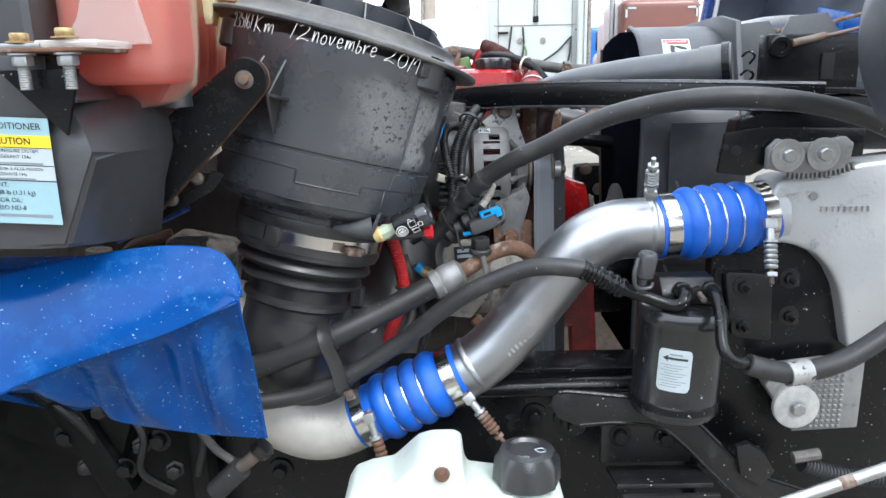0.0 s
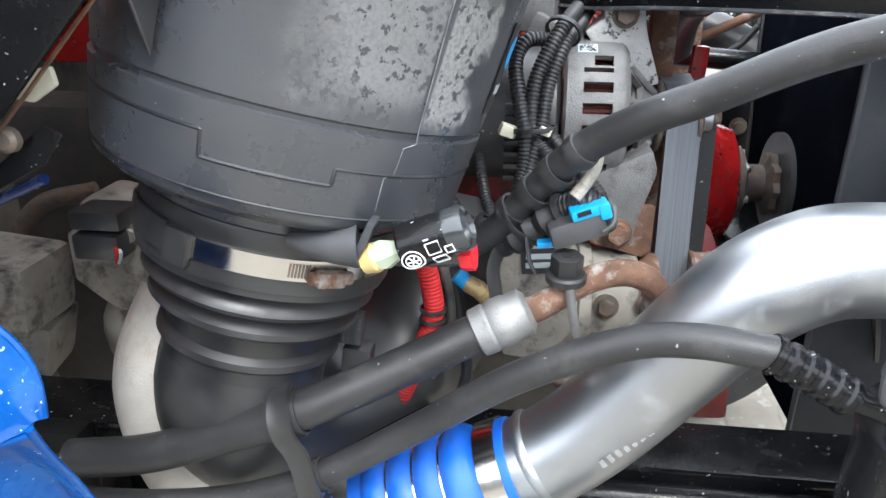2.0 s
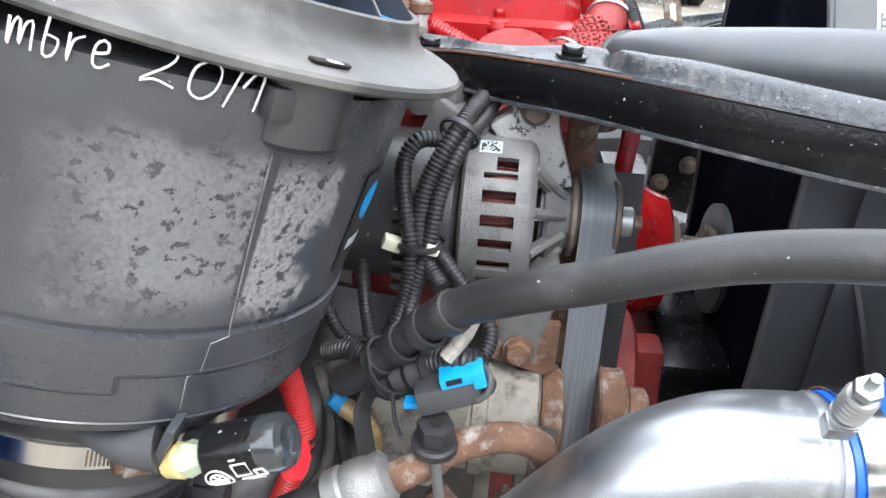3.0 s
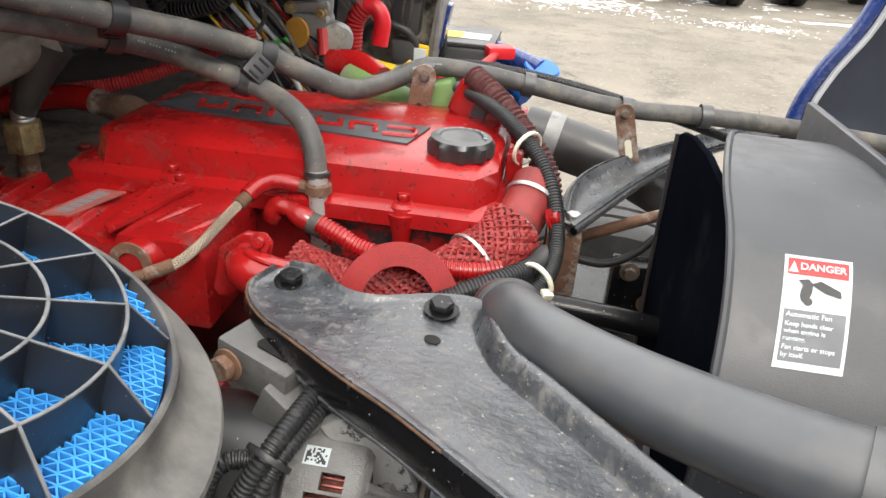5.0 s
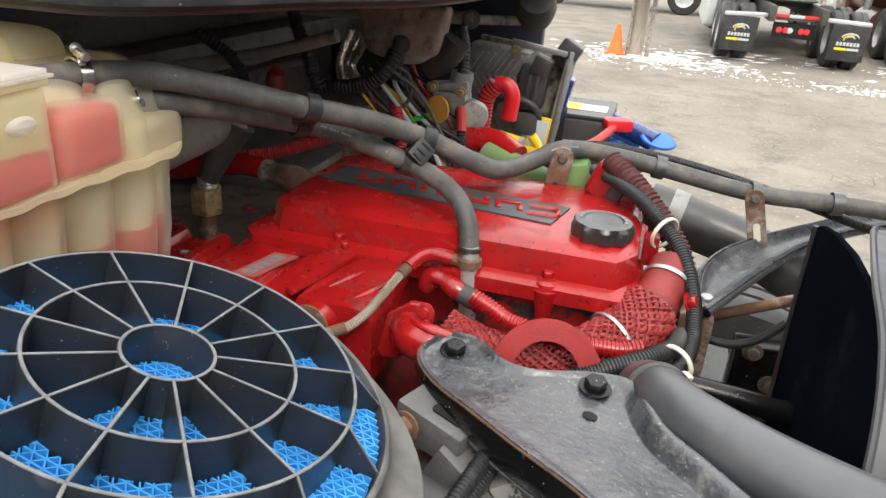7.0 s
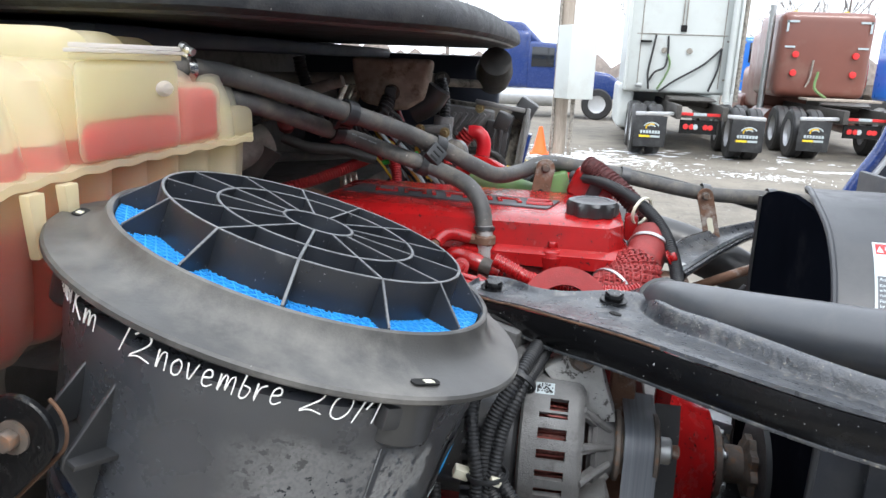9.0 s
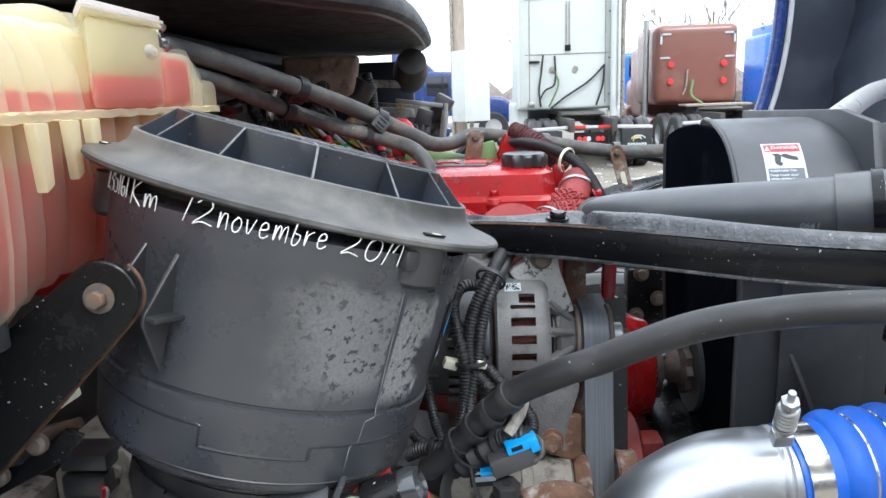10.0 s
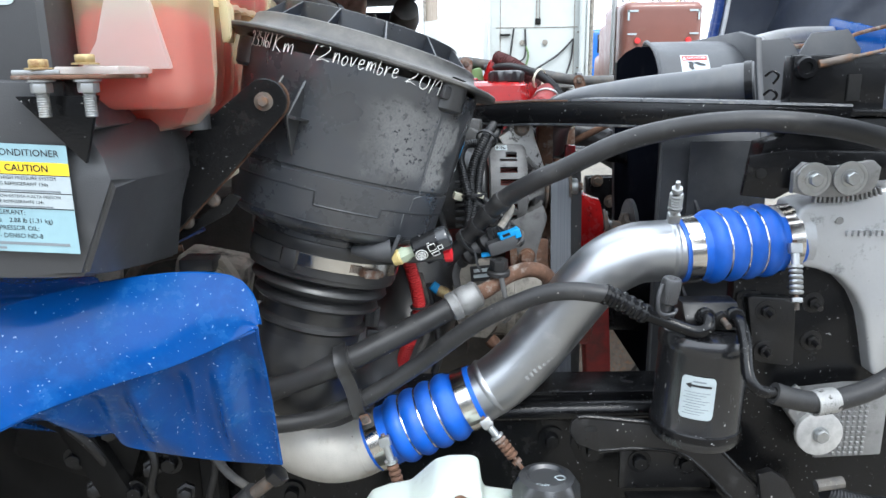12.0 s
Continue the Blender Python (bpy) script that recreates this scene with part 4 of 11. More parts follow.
# ---- charge air pipe, couplers and lower elbow ----
def coupler(name, p0, p1, label, r=0.049):
    """A ribbed blue sleeve between two places with wire rings and spring clamps."""
    t = thing(name, p0.lerp(p1, 0.5), label, "hose coupler", "blue charge air couplers")
    L = (p1 - p0).length
    m = axes(p0, p1 - p0, (0, -1, 0))
    prof, n = [(r - 0.004, 0.0), (r + 0.001, 0.0)], 60
    for k in range(n + 1):
        f = k / n
        h = 0.004 + (L - 0.008) * f
        g = (f - 0.20) / 0.62
        bulge = 0.0075 * abs(math.sin(math.pi * 4 * g)) ** 0.75 if 0 < g < 1 else 0.0
        prof.append((r + 0.0015 + bulge, h))
    prof += [(r + 0.001, L), (r - 0.004, L)]
    part("sleeve", lathe(B(), prof, m, 56, close=True), blue_rubber, t)
    for k in range(1, 4):
        h = 0.004 + (L - 0.008) * (0.20 + 0.62 * k / 4)
        bm = B()
        ring = [m @ Vector((((r + 0.0022) * math.cos(a)), (r + 0.0022) * math.sin(a), h)) for a in (2 * math.pi * j / 56 for j in range(57))]
        part("wire_ring", tube(bm, ring, 0.0022, 8, raw=True), band_steel, t)
    for f in (0.085, 0.905):
        h = L * f
        bm = lathe(B(), [(r + 0.0025, h - 0.011), (r + 0.004, h - 0.011), (r + 0.004, h + 0.011), (r + 0.0025, h + 0.011)], m, 56, close=True)
        part("clamp_band", bm, band_steel, t, "stainless clamp band")
    return t


def spring_bolt(name, a, b, mat_spring, mat_pin, label):
    """A clamp's bolt with its stack of springs."""
    t = thing(name, a, label, "clamp bolt", "spring clamp bolts")
    a, b = Vector(a), Vector(b)
    d = (b - a).normalized()
    L = (b - a).length
    part("pin", tube(B(), [a - d * 0.012, b + d * 0.018], 0.0034, 12), mat_pin, t)
    part("t_bar", tube(B(), [a, a + d * L * 0.36], 0.0062, 12), zinc, t)
    part("spring_seat", lathe(B(), [(0, L * 0.34), (0.0105, L * 0.34), (0.0105, L * 0.40), (0, L * 0.40)], axes(a, d), 18), zinc, t)
    n = 5
    w = L * 0.52 / n
    for k in range(n):
        m = axes(a + d * (L * 0.42 + w * (k + 0.5)), d)
        part("spring_coil", lathe(B(), [(0.005, -w * 0.46), (0.0088, -w * 0.40), (0.0102, 0), (0.0088, w * 0.40), (0.005, w * 0.46)], m, 18, close=True), mat_spring, t)
    part("lock_nut", prism(B(), [(0.0085 * math.cos(k * math.pi / 3), 0.0085 * math.sin(k * math.pi / 3)) for k in range(6)], 0.007, axes(b, d), 0.001), mat_spring, t)
    part("clamp_lug", block(B(), (0.018, 0.014, 0.016), axes(a, d, (1, 0, 0)), 0.003), zinc, t)
    return t


PIPE_LOW, PIPE_HIGH = Vector((0.018, 1.150, 0.930)), Vector((0.330, 1.142, 1.176))


def charge_pipe():
    t = thing("charge_air_pipe", (0.16, 1.14, 1.07), "bent brushed aluminium charge air pipe", "pipe")
    pts = [PIPE_LOW + Vector((-0.02, 0, -0.013)), PIPE_LOW, (0.060, 1.150, 0.958), (0.101, 1.150, 0.998), (0.150, 1.146, 1.062), (0.190, 1.140, 1.118), (0.222, 1.136, 1.152), (0.262, 1.138, 1.172), (0.300, 1.142, 1.1755), PIPE_HIGH, PIPE_HIGH + Vector((0.03, 0, 0.003))]
    part("tube", tube(B(), pts, 0.0475, 48, 0.008), alloy, t)
    for p, d in ((PIPE_LOW + Vector((0.026, 0, 0.018)), Vector((0.8, 0, 0.55))), (PIPE_HIGH + Vector((-0.008, 0, 0)), Vector((1, 0, 0.03)))):
        part("bead", lathe(B(), [(0.0472, -0.006), (0.0495, -0.002), (0.0495, 0.001), (0.0472, 0.005)], axes(p, d), 48), alloy, t)
    m = axes((0.090, 1.103, 0.975), (-0.1, -1, 0.25), (0.72, 0, 0.69))
    bm = B()
    for k in range(9):
        block(bm, (0.0045, 0.0075, 0.0004), m @ pose(0.012 + k * 0.0085, 0.0, 0.004), 0)
    part("stamped_mark", bm, cast_alloy, t, "faint stamped characters")
    return t


def lower_elbow():
    t = thing("cast_elbow", (-0.25, 1.16, 0.85), "pale bare cast pipe elbow with rusty stains", "pipe")
    part("tube", tube(B(), [(-0.135, 1.150, 0.858), (-0.185, 1.150, 0.838), (-0.235, 1.152, 0.838), (-0.290, 1.160, 0.868), (-0.330, 1.175, 0.925), (-0.345, 1.20, 0.99), (-0.33, 1.24, 1.05)], lambda s, f: 0.047 + 0.022 * min(1, f * 1.3), 40, 0.01), warm_elbow, t)
    part("end_bead", lathe(B(), [(0.0465, -0.006), (0.0500, -0.002), (0.0500, 0.002), (0.0465, 0.006)], axes((-0.168, 1.150, 0.843), (0.9, 0, 0.3)), 40), warm_elbow, t)
    return t


# ---- hoses ----
def hose(name, pts, r, mat, label, step=0.012, seg=18):
    t = thing(name, pts[0], label, "hose")
    part("hose_wall", tube(B(), pts, r, seg, step), mat, t)
    return t


def clip_at(t, name, p, d, r, w=0.014, mat=None):
    m = axes(p, d)
    return part(name, lathe(B(), [(r, -w / 2), (r + 0.0025, -w / 2), (r + 0.003, 0), (r + 0.0025, w / 2), (r, w / 2)], m, 28, close=True), mat or rubber, t)


def hose_print(pts, r):
    """Short rows of unreadable print along a hose."""
    bm, way = B(), spline(pts, 0.004)
    for k in range(len(way) // 2, len(way) // 2 + 14):
        if k % 5 == 0:
            continue
        d = (way[k + 1] - way[k - 1]).normalized()
        out = Vector((0.3, -1, 0.55))
        out = (out - d * d.dot(out)).normalized()
        block(bm, (0.0022, 0.0026, 0.0005), axes(way[k] + out * r, out, d), 0)
    return bm


def worm_clamp(t, at, d, r):
    """A slotted steel hose band with its screw housing on top."""
    band = clip_at(t, "hose_band", at, d, r, 0.0125, band_steel)
    z = Vector(d).normalized()
    up = (Vector((0.35, -0.1, 1)) - z * z.dot(Vector((0.35, -0.1, 1)))).normalized()
    side = z.cross(up)
    at = Vector(at)
    part("screw_housing", block(B(), (0.011, 0.013, 0.009), axes(at + up * (r + 0.0065), z, up), 0.002), band_steel, band)
    m = axes(at + up * (r + 0.0085) - side * 0.012, side)
    part("clamp_screw", lathe(B(), [(0, 0), (0.0055, 0), (0.0058, 0.003), (0.0052, 0.006), (0.0042, 0.007), (0.0042, 0.022), (0, 0.022)], m, 14), zinc, band)
    part("screw_slot", block(B(), (0.009, 0.0014, 0.001), m, 0), dark_void, band)
    for k in range(9):
        a = 0.45 + k * 0.17
        w = math.cos(a) * up - math.sin(a) * side
        part("band_slot", block(B(), (0.0008, 0.0016, 0.0075), axes(at + w * (r + 0.0029), z, w), 0), dark_void, band)


def near_hoses():
    t = hose("refrigerant_hose", [(-0.40, 1.075, 0.960), (-0.323, 1.075, 0.973), (-0.255, 1.080, 0.995), (-0.185, 1.085, 1.021), (-0.103, 1.110, 1.053), (-0.013, 1.140, 1.091)], 0.0185, rubber, "thick black rubber refrigerant hose with a crimped ferrule")
    m = axes((-0.020, 1.138, 1.088), (0.55, 0.12, 0.27))
    part("ferrule", lathe(B(), [(0.019, -0.002), (0.0225, 0.0), (0.0235, 0.012), (0.0215, 0.015), (0.0235, 0.019), (0.0235, 0.032), (0.0215, 0.036), (0.0225, 0.048), (0.015, 0.053)], m, 28, wave=lambda a, h: 1 + 0.02 * math.sin(5 * a)), cast_alloy, t, "crimped aluminium ferrule")
    pipe = part("metal_pipe", tube(B(), [(0.010, 1.145, 1.103), (0.035, 1.150, 1.112), (0.077, 1.165, 1.134), (0.114, 1.175, 1.139), (0.141, 1.190, 1.120), (0.146, 1.205, 1.085), (0.146, 1.22, 1.05)], 0.0125, 20, 0.006), rust, t, "rusty metal pipe end")
    # service cap with tether
    m = axes((0.057, 1.158, 1.135), (0, -0.12, 1))
    cap = part("service_cap", prism(B(), [(0.015 * math.cos(k * math.pi / 3), 0.015 * math.sin(k * math.pi / 3)) for k in range(6)], 0.017, m @ Matrix.Translation((0, 0, 0.010)), 0.002), rubber, t, "black hexagonal service cap")
    part("cap_collar", lathe(B(), [(0.008, -0.010), (0.010, 0.0), (0.0185, 0.002), (0.0185, 0.008), (0.0165, 0.010), (0.0, 0.010)], m, 24), rubber, t)
    part("tether", tube(B(), [(0.060, 1.140, 1.135), (0.066, 1.128, 1.105), (0.072, 1.130, 1.075), (0.064, 1.140, 1.062)], 0.004, 8, 0.006, squash=0.4), dusty_rubber, t)
    part("cap_star", lathe(B(), [(0, 0.0275), (0.004, 0.0275), (0.004, 0.0268)], m, 6, wave=lambda a, h: 1 + 0.4 * math.cos(6 * a)), dark_void, cap)
    # second hose on to the dryer
    t2 = hose("dryer_hose", [(-0.40, 1.055, 0.928), (-0.321, 1.060, 0.927), (-0.239, 1.075, 0.930), (-0.163, 1.085, 0.955), (-0.069, 1.090, 1.014), (0.019, 1.070, 1.087), (0.099, 1.060, 1.129), (0.149, 1.050, 1.141), (0.204, 1.045, 1.137)], 0.0135, rubber, "slim black rubber hose clipped to a thicker one")
    part("crimped_end", tube(B(), [(0.200, 1.045, 1.138), (0.230, 1.043, 1.124), (0.262, 1.041, 1.106)], lambda s, f: 0.0155 if (s / 0.012) % 1 < 0.6 else 0.0135, 20, 0.002), black_steel, t2, "crimped black hose end")
    part("metal_pipe", tube(B(), [(0.258, 1.041, 1.108), (0.295, 1.040, 1.094), (0.330, 1.030, 1.084), (0.345, 1.026, 1.090), (0.350, 1.036, 1.098), (0.350, 1.052, 1.099)], 0.0095, 16, 0.006), black_steel, t2)
    v = part("service_valve", lathe(B(), [(0, -0.02), (0.007, -0.02), (0.007, 0.0), (0.013, 0.004), (0.0140, 0.036), (0.0115, 0.040), (0.006, 0.040), (0.005, 0.038), (0, 0.038)], axes((0.288, 1.036, 1.124), (0.12, -0.1, 1)), 64, wave=lambda a, h: 1 + (0.025 * math.cos(32 * a) if 0.003 < h < 0.037 else 0)), dark_cover, t2, "black valve cap with a strap")
    part("valve_strap", tube(B(), [(0.276, 1.024, 1.158), (0.270, 1.020, 1.135), (0.276, 1.024, 1.114), (0.296, 1.028, 1.112), (0.300, 1.03, 1.12)], 0.003, 8, 0.005), grey_cover, v)
    # outlet from the dryer
    t3 = hose("dryer_outlet_hose", [(0.420, 0.968, 1.017), (0.446, 0.970, 1.008), (0.491, 0.980, 0.997), (0.543, 0.990, 1.002), (0.592, 1.000, 1.018), (0.68, 1.02, 1.07), (0.76, 1.04, 1.13)], 0.0150, rubber, "black rubber hose leaving the dryer, with a worn metal sleeve")
    part("metal_pipe", tube(B(), [(0.392, 1.052, 1.098), (0.392, 1.026, 1.096), (0.389, 0.998, 1.074), (0.384, 0.972, 1.045), (0.394, 0.962, 1.026), (0.425, 0.968, 1.016)], 0.0085, 16, 0.006), black_steel, t3)
    clip_at(t3, "worn_sleeve", (0.497, 0.981, 0.997), (1, 0.2, 0.05), 0.0152, 0.034, spotted_alloy)
    # wide arc from the alternator to the radiator corner
    t4 = hose("battery_cable_hose", [(0.035, 1.185, 1.222), (0.068, 1.165, 1.258), (0.115, 1.140, 1.290), (0.150, 1.128, 1.307), (0.222, 1.098, 1.346), (0.290, 1.070, 1.368), (0.365, 1.045, 1.379), (0.44, 1.03, 1.378), (0.52, 1.03, 1.366), (0.60, 1.04, 1.343), (0.70, 1.06, 1.30)], 0.0145, rubber, "long arched black rubber sleeve over a cable")
    for k in range(4):
        f = Vector((0.006, 1.198, 1.186)).lerp(Vector((0.062, 1.167, 1.252)), k / 3)
        clip_at(t4, "sleeve_ridge", f, (0.5, -0.3, 0.6), 0.0140, 0.011)
    part("cable", tube(B(), [(-0.03, 1.215, 1.145), (-0.008, 1.205, 1.165), (0.012, 1.195, 1.192), (0.035, 1.185, 1.222)], 0.0135, 16), rubber, t4)
    # clamp that ties the two hoses
    t5 = thing("hose_clamp", (-0.170, 1.07, 1.0), "rubber-lined P clamp holding two hoses together", "clamp")
    clip_at(t5, "clamp_loop", (-0.181, 1.086, 1.022), (0.9, 0.1, 0.33), 0.0188, 0.020)
    clip_at(t5, "clamp_loop", (-0.163, 1.085, 0.956), (0.9, 0.05, 0.45), 0.0138, 0.020)
    run = spline([(-0.192, 1.098, 1.046), (-0.190, 1.076, 1.046), (-0.186, 1.062, 1.031), (-0.181, 1.061, 1.012), (-0.175, 1.068, 0.992), (-0.170, 1.068, 0.974), (-0.166, 1.066, 0.956), (-0.161, 1.069, 0.938), (-0.157, 1.084, 0.930)], 0.006)
    lie = Vector((0.93, 0.05, 0.36)).normalized()
    bm = sheet(B(), 4, len(run) - 1, lambda u, v: run[int(round(v * (len(run) - 1)))] + lie * (u - 0.5) * 0.020 + Vector((0, -0.0016 * (abs(u - 0.5) > 0.3), 0)), 0.003)
    part("clamp_strap", bm, soft_rubber, t5)
    part("clamp_tail", block(B(), (0.015, 0.004, 0.016), pose(-0.153, 1.066, 0.934, 0, -20, 0), 0.002), rust, t5)
    part("clamp_bolt", bolt(B(), (-0.153, 1.064, 0.935), (0, -1, 0), 0.005, 0.005, 1.3), dull_bolt, t5)


# ---- receiver dryer ----
def dryer():
    t = thing("receiver_dryer", (0.357, 1.075, 0.90), "black painted receiver dryer can with a printed sticker", "dryer")
    c = (0.357, 1.075, 0.0)
    m = pose(0.3575, 1.075, 0.985, 0, 2.5, 0)
    body = part("can", lathe(B(), [(0, -0.090), (0.050, -0.090), (0.064, -0.084), (0.068, -0.076), (0.0675, -0.066), (0.0655, -0.062), (0.0655, 0.060), (0.0675, 0.064), (0.0675, 0.078), (0.063, 0.086), (0.050, 0.091), (0, 0.092)], m, 56), can_paint, t)
    part("seam_band", lathe(B(), [(0.0655, -0.058), (0.068, -0.060), (0.0685, -0.070), (0.0655, -0.073)], m, 56), black_steel, t)
    bm = prism(B(), [(-0.022, 0.090), (-0.022, 0.108), (-0.004, 0.128), (0.030, 0.128), (0.030, 0.090)], 0.082, axes(m @ Vector((-0.036, 0, 0)), (1, 0, 0), (0, 1, 0)), 0.004)
    head = part("head_block", bm, plate_paint, t)
    part("stud_nut", prism(B(), [(0.0115 * math.cos(k * math.pi / 3), 0.0115 * math.sin(k * math.pi / 3)) for k in range(6)], 0.010, axes((0.374, 1.056, 1.096), (0, -1, -0.1)), 0.002), plate_paint, head)
    part("stud", tube(B(), [(0.374, 1.05, 1.096), (0.375, 1.026, 1.092)], 0.0045, 12), dull_bolt, head)
    for dx in (-0.020, 0.022):
        part("port", lathe(B(), [(0, 0), (0.0145, 0), (0.0145, 0.008), (0.012, 0.011), (0, 0.011)], axes((0.370 + dx, 1.054, 1.098), (0, -1, 0.1)), 18), black_steel, head)
    def face(x, y):
        a = -math.pi / 2 - 0.38 + x / 0.0662
        return m @ Vector((0.0661 * math.cos(a), 0.0661 * math.sin(a), y))
    def lift(k):
        return lambda x, y: (lambda p: p + (p - m @ Vector((0, 0, y))).normalized() * 0.0004 * k)(face(x, y))
    def rounded_half(u):
        gap = max(0.0, 0.007 - min(u, 1 - u) * 0.048)
        return 0.033 - (0.007 - math.sqrt(0.007 ** 2 - gap ** 2))
    bm = sheet(B(), 24, 2, lambda u, v: lift(1)((u - 0.5) * 0.048, 0.002 + (2 * v - 1) * rounded_half(u)))
    lab = part("sticker", bm, label_white, t, "whitish rounded sticker with a flow arrow")
    bm = B()
    bar(bm, -0.010, 0.019, 0.018, 0.0225, lift(2), 4)
    bm.faces.new([bm.verts.new(lift(2)(x, y)) for x, y in ((-0.018, 0.0208), (-0.010, 0.0255), (-0.010, 0.016))])
    part("flow_arrow", bm, label_black, lab)
    bm = B()
    for k in range(9):
        bar(bm, -0.019 + 0.004 * (k % 2), 0.0100 - k * 0.0042, 0.018 - 0.006 * (k % 3), 0.0110 - k * 0.0042, lift(2), 4)
    bar(bm, -0.008, 0.026, 0.010, 0.0285, lift(2), 3)
    part("print_bar", bm, label_grey, lab)
    return t


# ---- radiator side ----
def radiator_side():
    t = thing("radiator", (0.60, 1.15, 0.80), "silver radiator end tank with black brackets", "radiator")
    out = [(0.503, 1.228), (0.508, 1.246), (0.530, 1.252), (0.590, 1.256), (0.632, 1.274), (0.80, 1.292), (0.80, 0.972), (0.648, 0.972), (0.642, 0.995), (0.634, 1.03), (0.622, 1.075), (0.604, 1.108), (0.578, 1.134), (0.545, 1.148), (0.520, 1.152), (0.505, 1.160)]
    m = axes((0, 1.205, 0), (0, -1, 0), (1, 0, 0))
    tank = part("end_tank", prism(B(), out, 0.085, m, 0.012, 3), silver_tank, t, "silver cast end tank with grey overspray")
    part("inlet_neck", tube(B(), [(0.470, 1.158, 1.189), (0.53, 1.160, 1.194)], 0.050, 40), silver_tank, t)
    part("neck_band", tube(B(), [(0.505, 1.160, 1.191), (0.512, 1.160, 1.192)], 0.053, 40), band_steel, t)
    bm = B()
    for k in range(9):
        block(bm, (0.0045, 0.006, 0.008), pose(0.580 + k * 0.009, 1.118, 1.205), 0)
    part("cast_mark", bm, silver_tank, tank)
    part("tank_dimple", lathe(B(), [(0, 0), (0.005, 0), (0.006, 0.002), (0, 0.002)], axes((0.565, 1.119, 1.225), (0, -1, 0)), 14), cast_alloy, tank)
    # toothed clamp plate and washers
    arc = [(0.545 + 0.22 * math.sin(radians(d)), 1.482 - 0.22 * math.cos(radians(d))) for d in range(-15, 18, 3)]
    bm = prism(B(), [(0.486, 1.268)] + arc + [(0.610, 1.284), (0.612, 1.306), (0.600, 1.316), (0.552, 1.308), (0.536, 1.308), (0.500, 1.314), (0.486, 1.300)], 0.012, axes((0, 1.121, 0), (0, -1, 0), (1, 0, 0)), 0.003)
    for k in range(15):
        d = radians(-6 + k * 1.75)
        block(bm, (0.0032, 0.010, 0.012), pose(0.545 + 0.223 * math.sin(d), 1.114, 1.482 - 0.223 * math.cos(d), 0, -math.degrees(d), 0), 0.0008)
    part("adjuster_plate", bm, cast_alloy, t, "toothed cast adjuster plate")
    for x, z in ((0.513, 1.290), (0.566, 1.291)):
        part("washer", lathe(B(), [(0.008, 0), (0.0215, 0), (0.0215, 0.003), (0.008, 0.003)], axes((x, 1.107, z), (0, -1, 0)), 32), zinc, t, "zinc washer")
        part("washer_rim", lathe(B(), [(0.020, 0.002), (0.0245, 0.002), (0.0245, 0.006), (0.020, 0.006)], axes((x, 1.109, z), (0, -1, 0)), 32, close=True), zinc, t)
        part("adjuster_bolt", bolt(B(), (x, 1.104, z), (0, -1, 0), 0.0105, 0.009, 1.25), zinc, t)
    part("splash_plate", prism(B(), [(0.420, 1.262), (0.428, 1.322), (0.486, 1.330), (0.640, 1.326), (0.640, 1.284), (0.500, 1.272), (0.470, 1.256)], 0.010, axes((0, 1.140, 0), (0, -1, 0), (1, 0, 0)), 0.003), black_steel, t, "black plate spotted with dried splashes")
    part("plate_hole", lathe(B(), [(0, 0), (0.008, 0), (0.008, 0.0012), (0, 0.0012)], axes((0.446, 1.1295, 1.296), (0, -1, 0)), 16), dark_void, t)
    # black bracket above
    bm = prism(B(), [(0.462, 1.338), (0.490, 1.345), (0.500, 1.372), (0.640, 1.375), (0.72, 1.36), (0.72, 1.29), (0.455, 1.29)], 0.05, axes((0, 1.215, 0), (0, -1, 0), (1, 0, 0)), 0.004)
    part("upper_bracket", bm, black_steel, t)
    part("bracket_hole", lathe(B(), [(0, 0), (0.008, 0), (0.008, 0.001), (0, 0.001)], axes((0.500, 1.1645, 1.305), (0, -1, 0)), 14), dark_void, t)
    part("bracket_ledge", block(B(), (0.26, 0.06, 0.010), pose(0.60, 1.18, 1.382, 0, 2, 0), 0.003), black_steel, t)
    bm = block(B(), (0.145, 0.035, 0.085), pose(0.578, 1.205, 1.425), 0.004)
    up = part("upper_plate", bm, black_steel, t)
    part("plate_slot", block(B(), (0.020, 0.004, 0.040), pose(0.600, 1.186, 1.418), 0.001), dark_void, t)
    # lower side panel with bolted plate
    part("side_panel", block(B(), (0.42, 0.030, 0.50), pose(0.638, 1.165, 0.905), 0.006), black_steel, t)
    part("plate_lip", prism(B(), rounded(0.040, 0.118, 0.010), 0.006, axes((0.452, 1.150, 1.049), (0, -1, 0), (1, 0, 0)), 0.002), black_steel, t)
    bm = prism(B(), [(0.444, 1.100), (0.450, 1.104), (0.512, 1.099), (0.520, 1.09), (0.526, 0.990), (0.52, 0.986), (0.476, 0.992), (0.462, 0.998)], 0.014, axes((0, 1.144, 0), (0, -1, 0), (1, 0, 0)), 0.003)
    part("bolted_plate", bm, plate_paint, t)
    for x, z, y in ((0.474, 1.080, 1.130), (0.556, 1.086, 1.150), (0.476, 1.014, 1.130), (0.560, 1.022, 1.150)):
        part("plate_bolt", bolt(B(), (x, y, z), (0, -1, 0), 0.0105, 0.008, 1.6), plate_paint, t)
        part("bolt_stud", tube(B(), [(x, y - 0.006, z), (x + 0.001, y - 0.024, z - 0.003)], 0.0048, 10), plate_paint, t)
    # cast foot with rubber washer
    bm = prism(B(), [(0.515, 0.955), (0.600, 0.965), (0.660, 0.965), (0.660, 0.850), (0.555, 0.845), (0.545, 0.87), (0.505, 0.925)], 0.030, axes((0, 1.120, 0), (0, -1, 0), (1, 0, 0)), 0.005)
    foot = part("mount_casting", bm, cast_alloy, t, "cast aluminium mount with a waffle pattern")
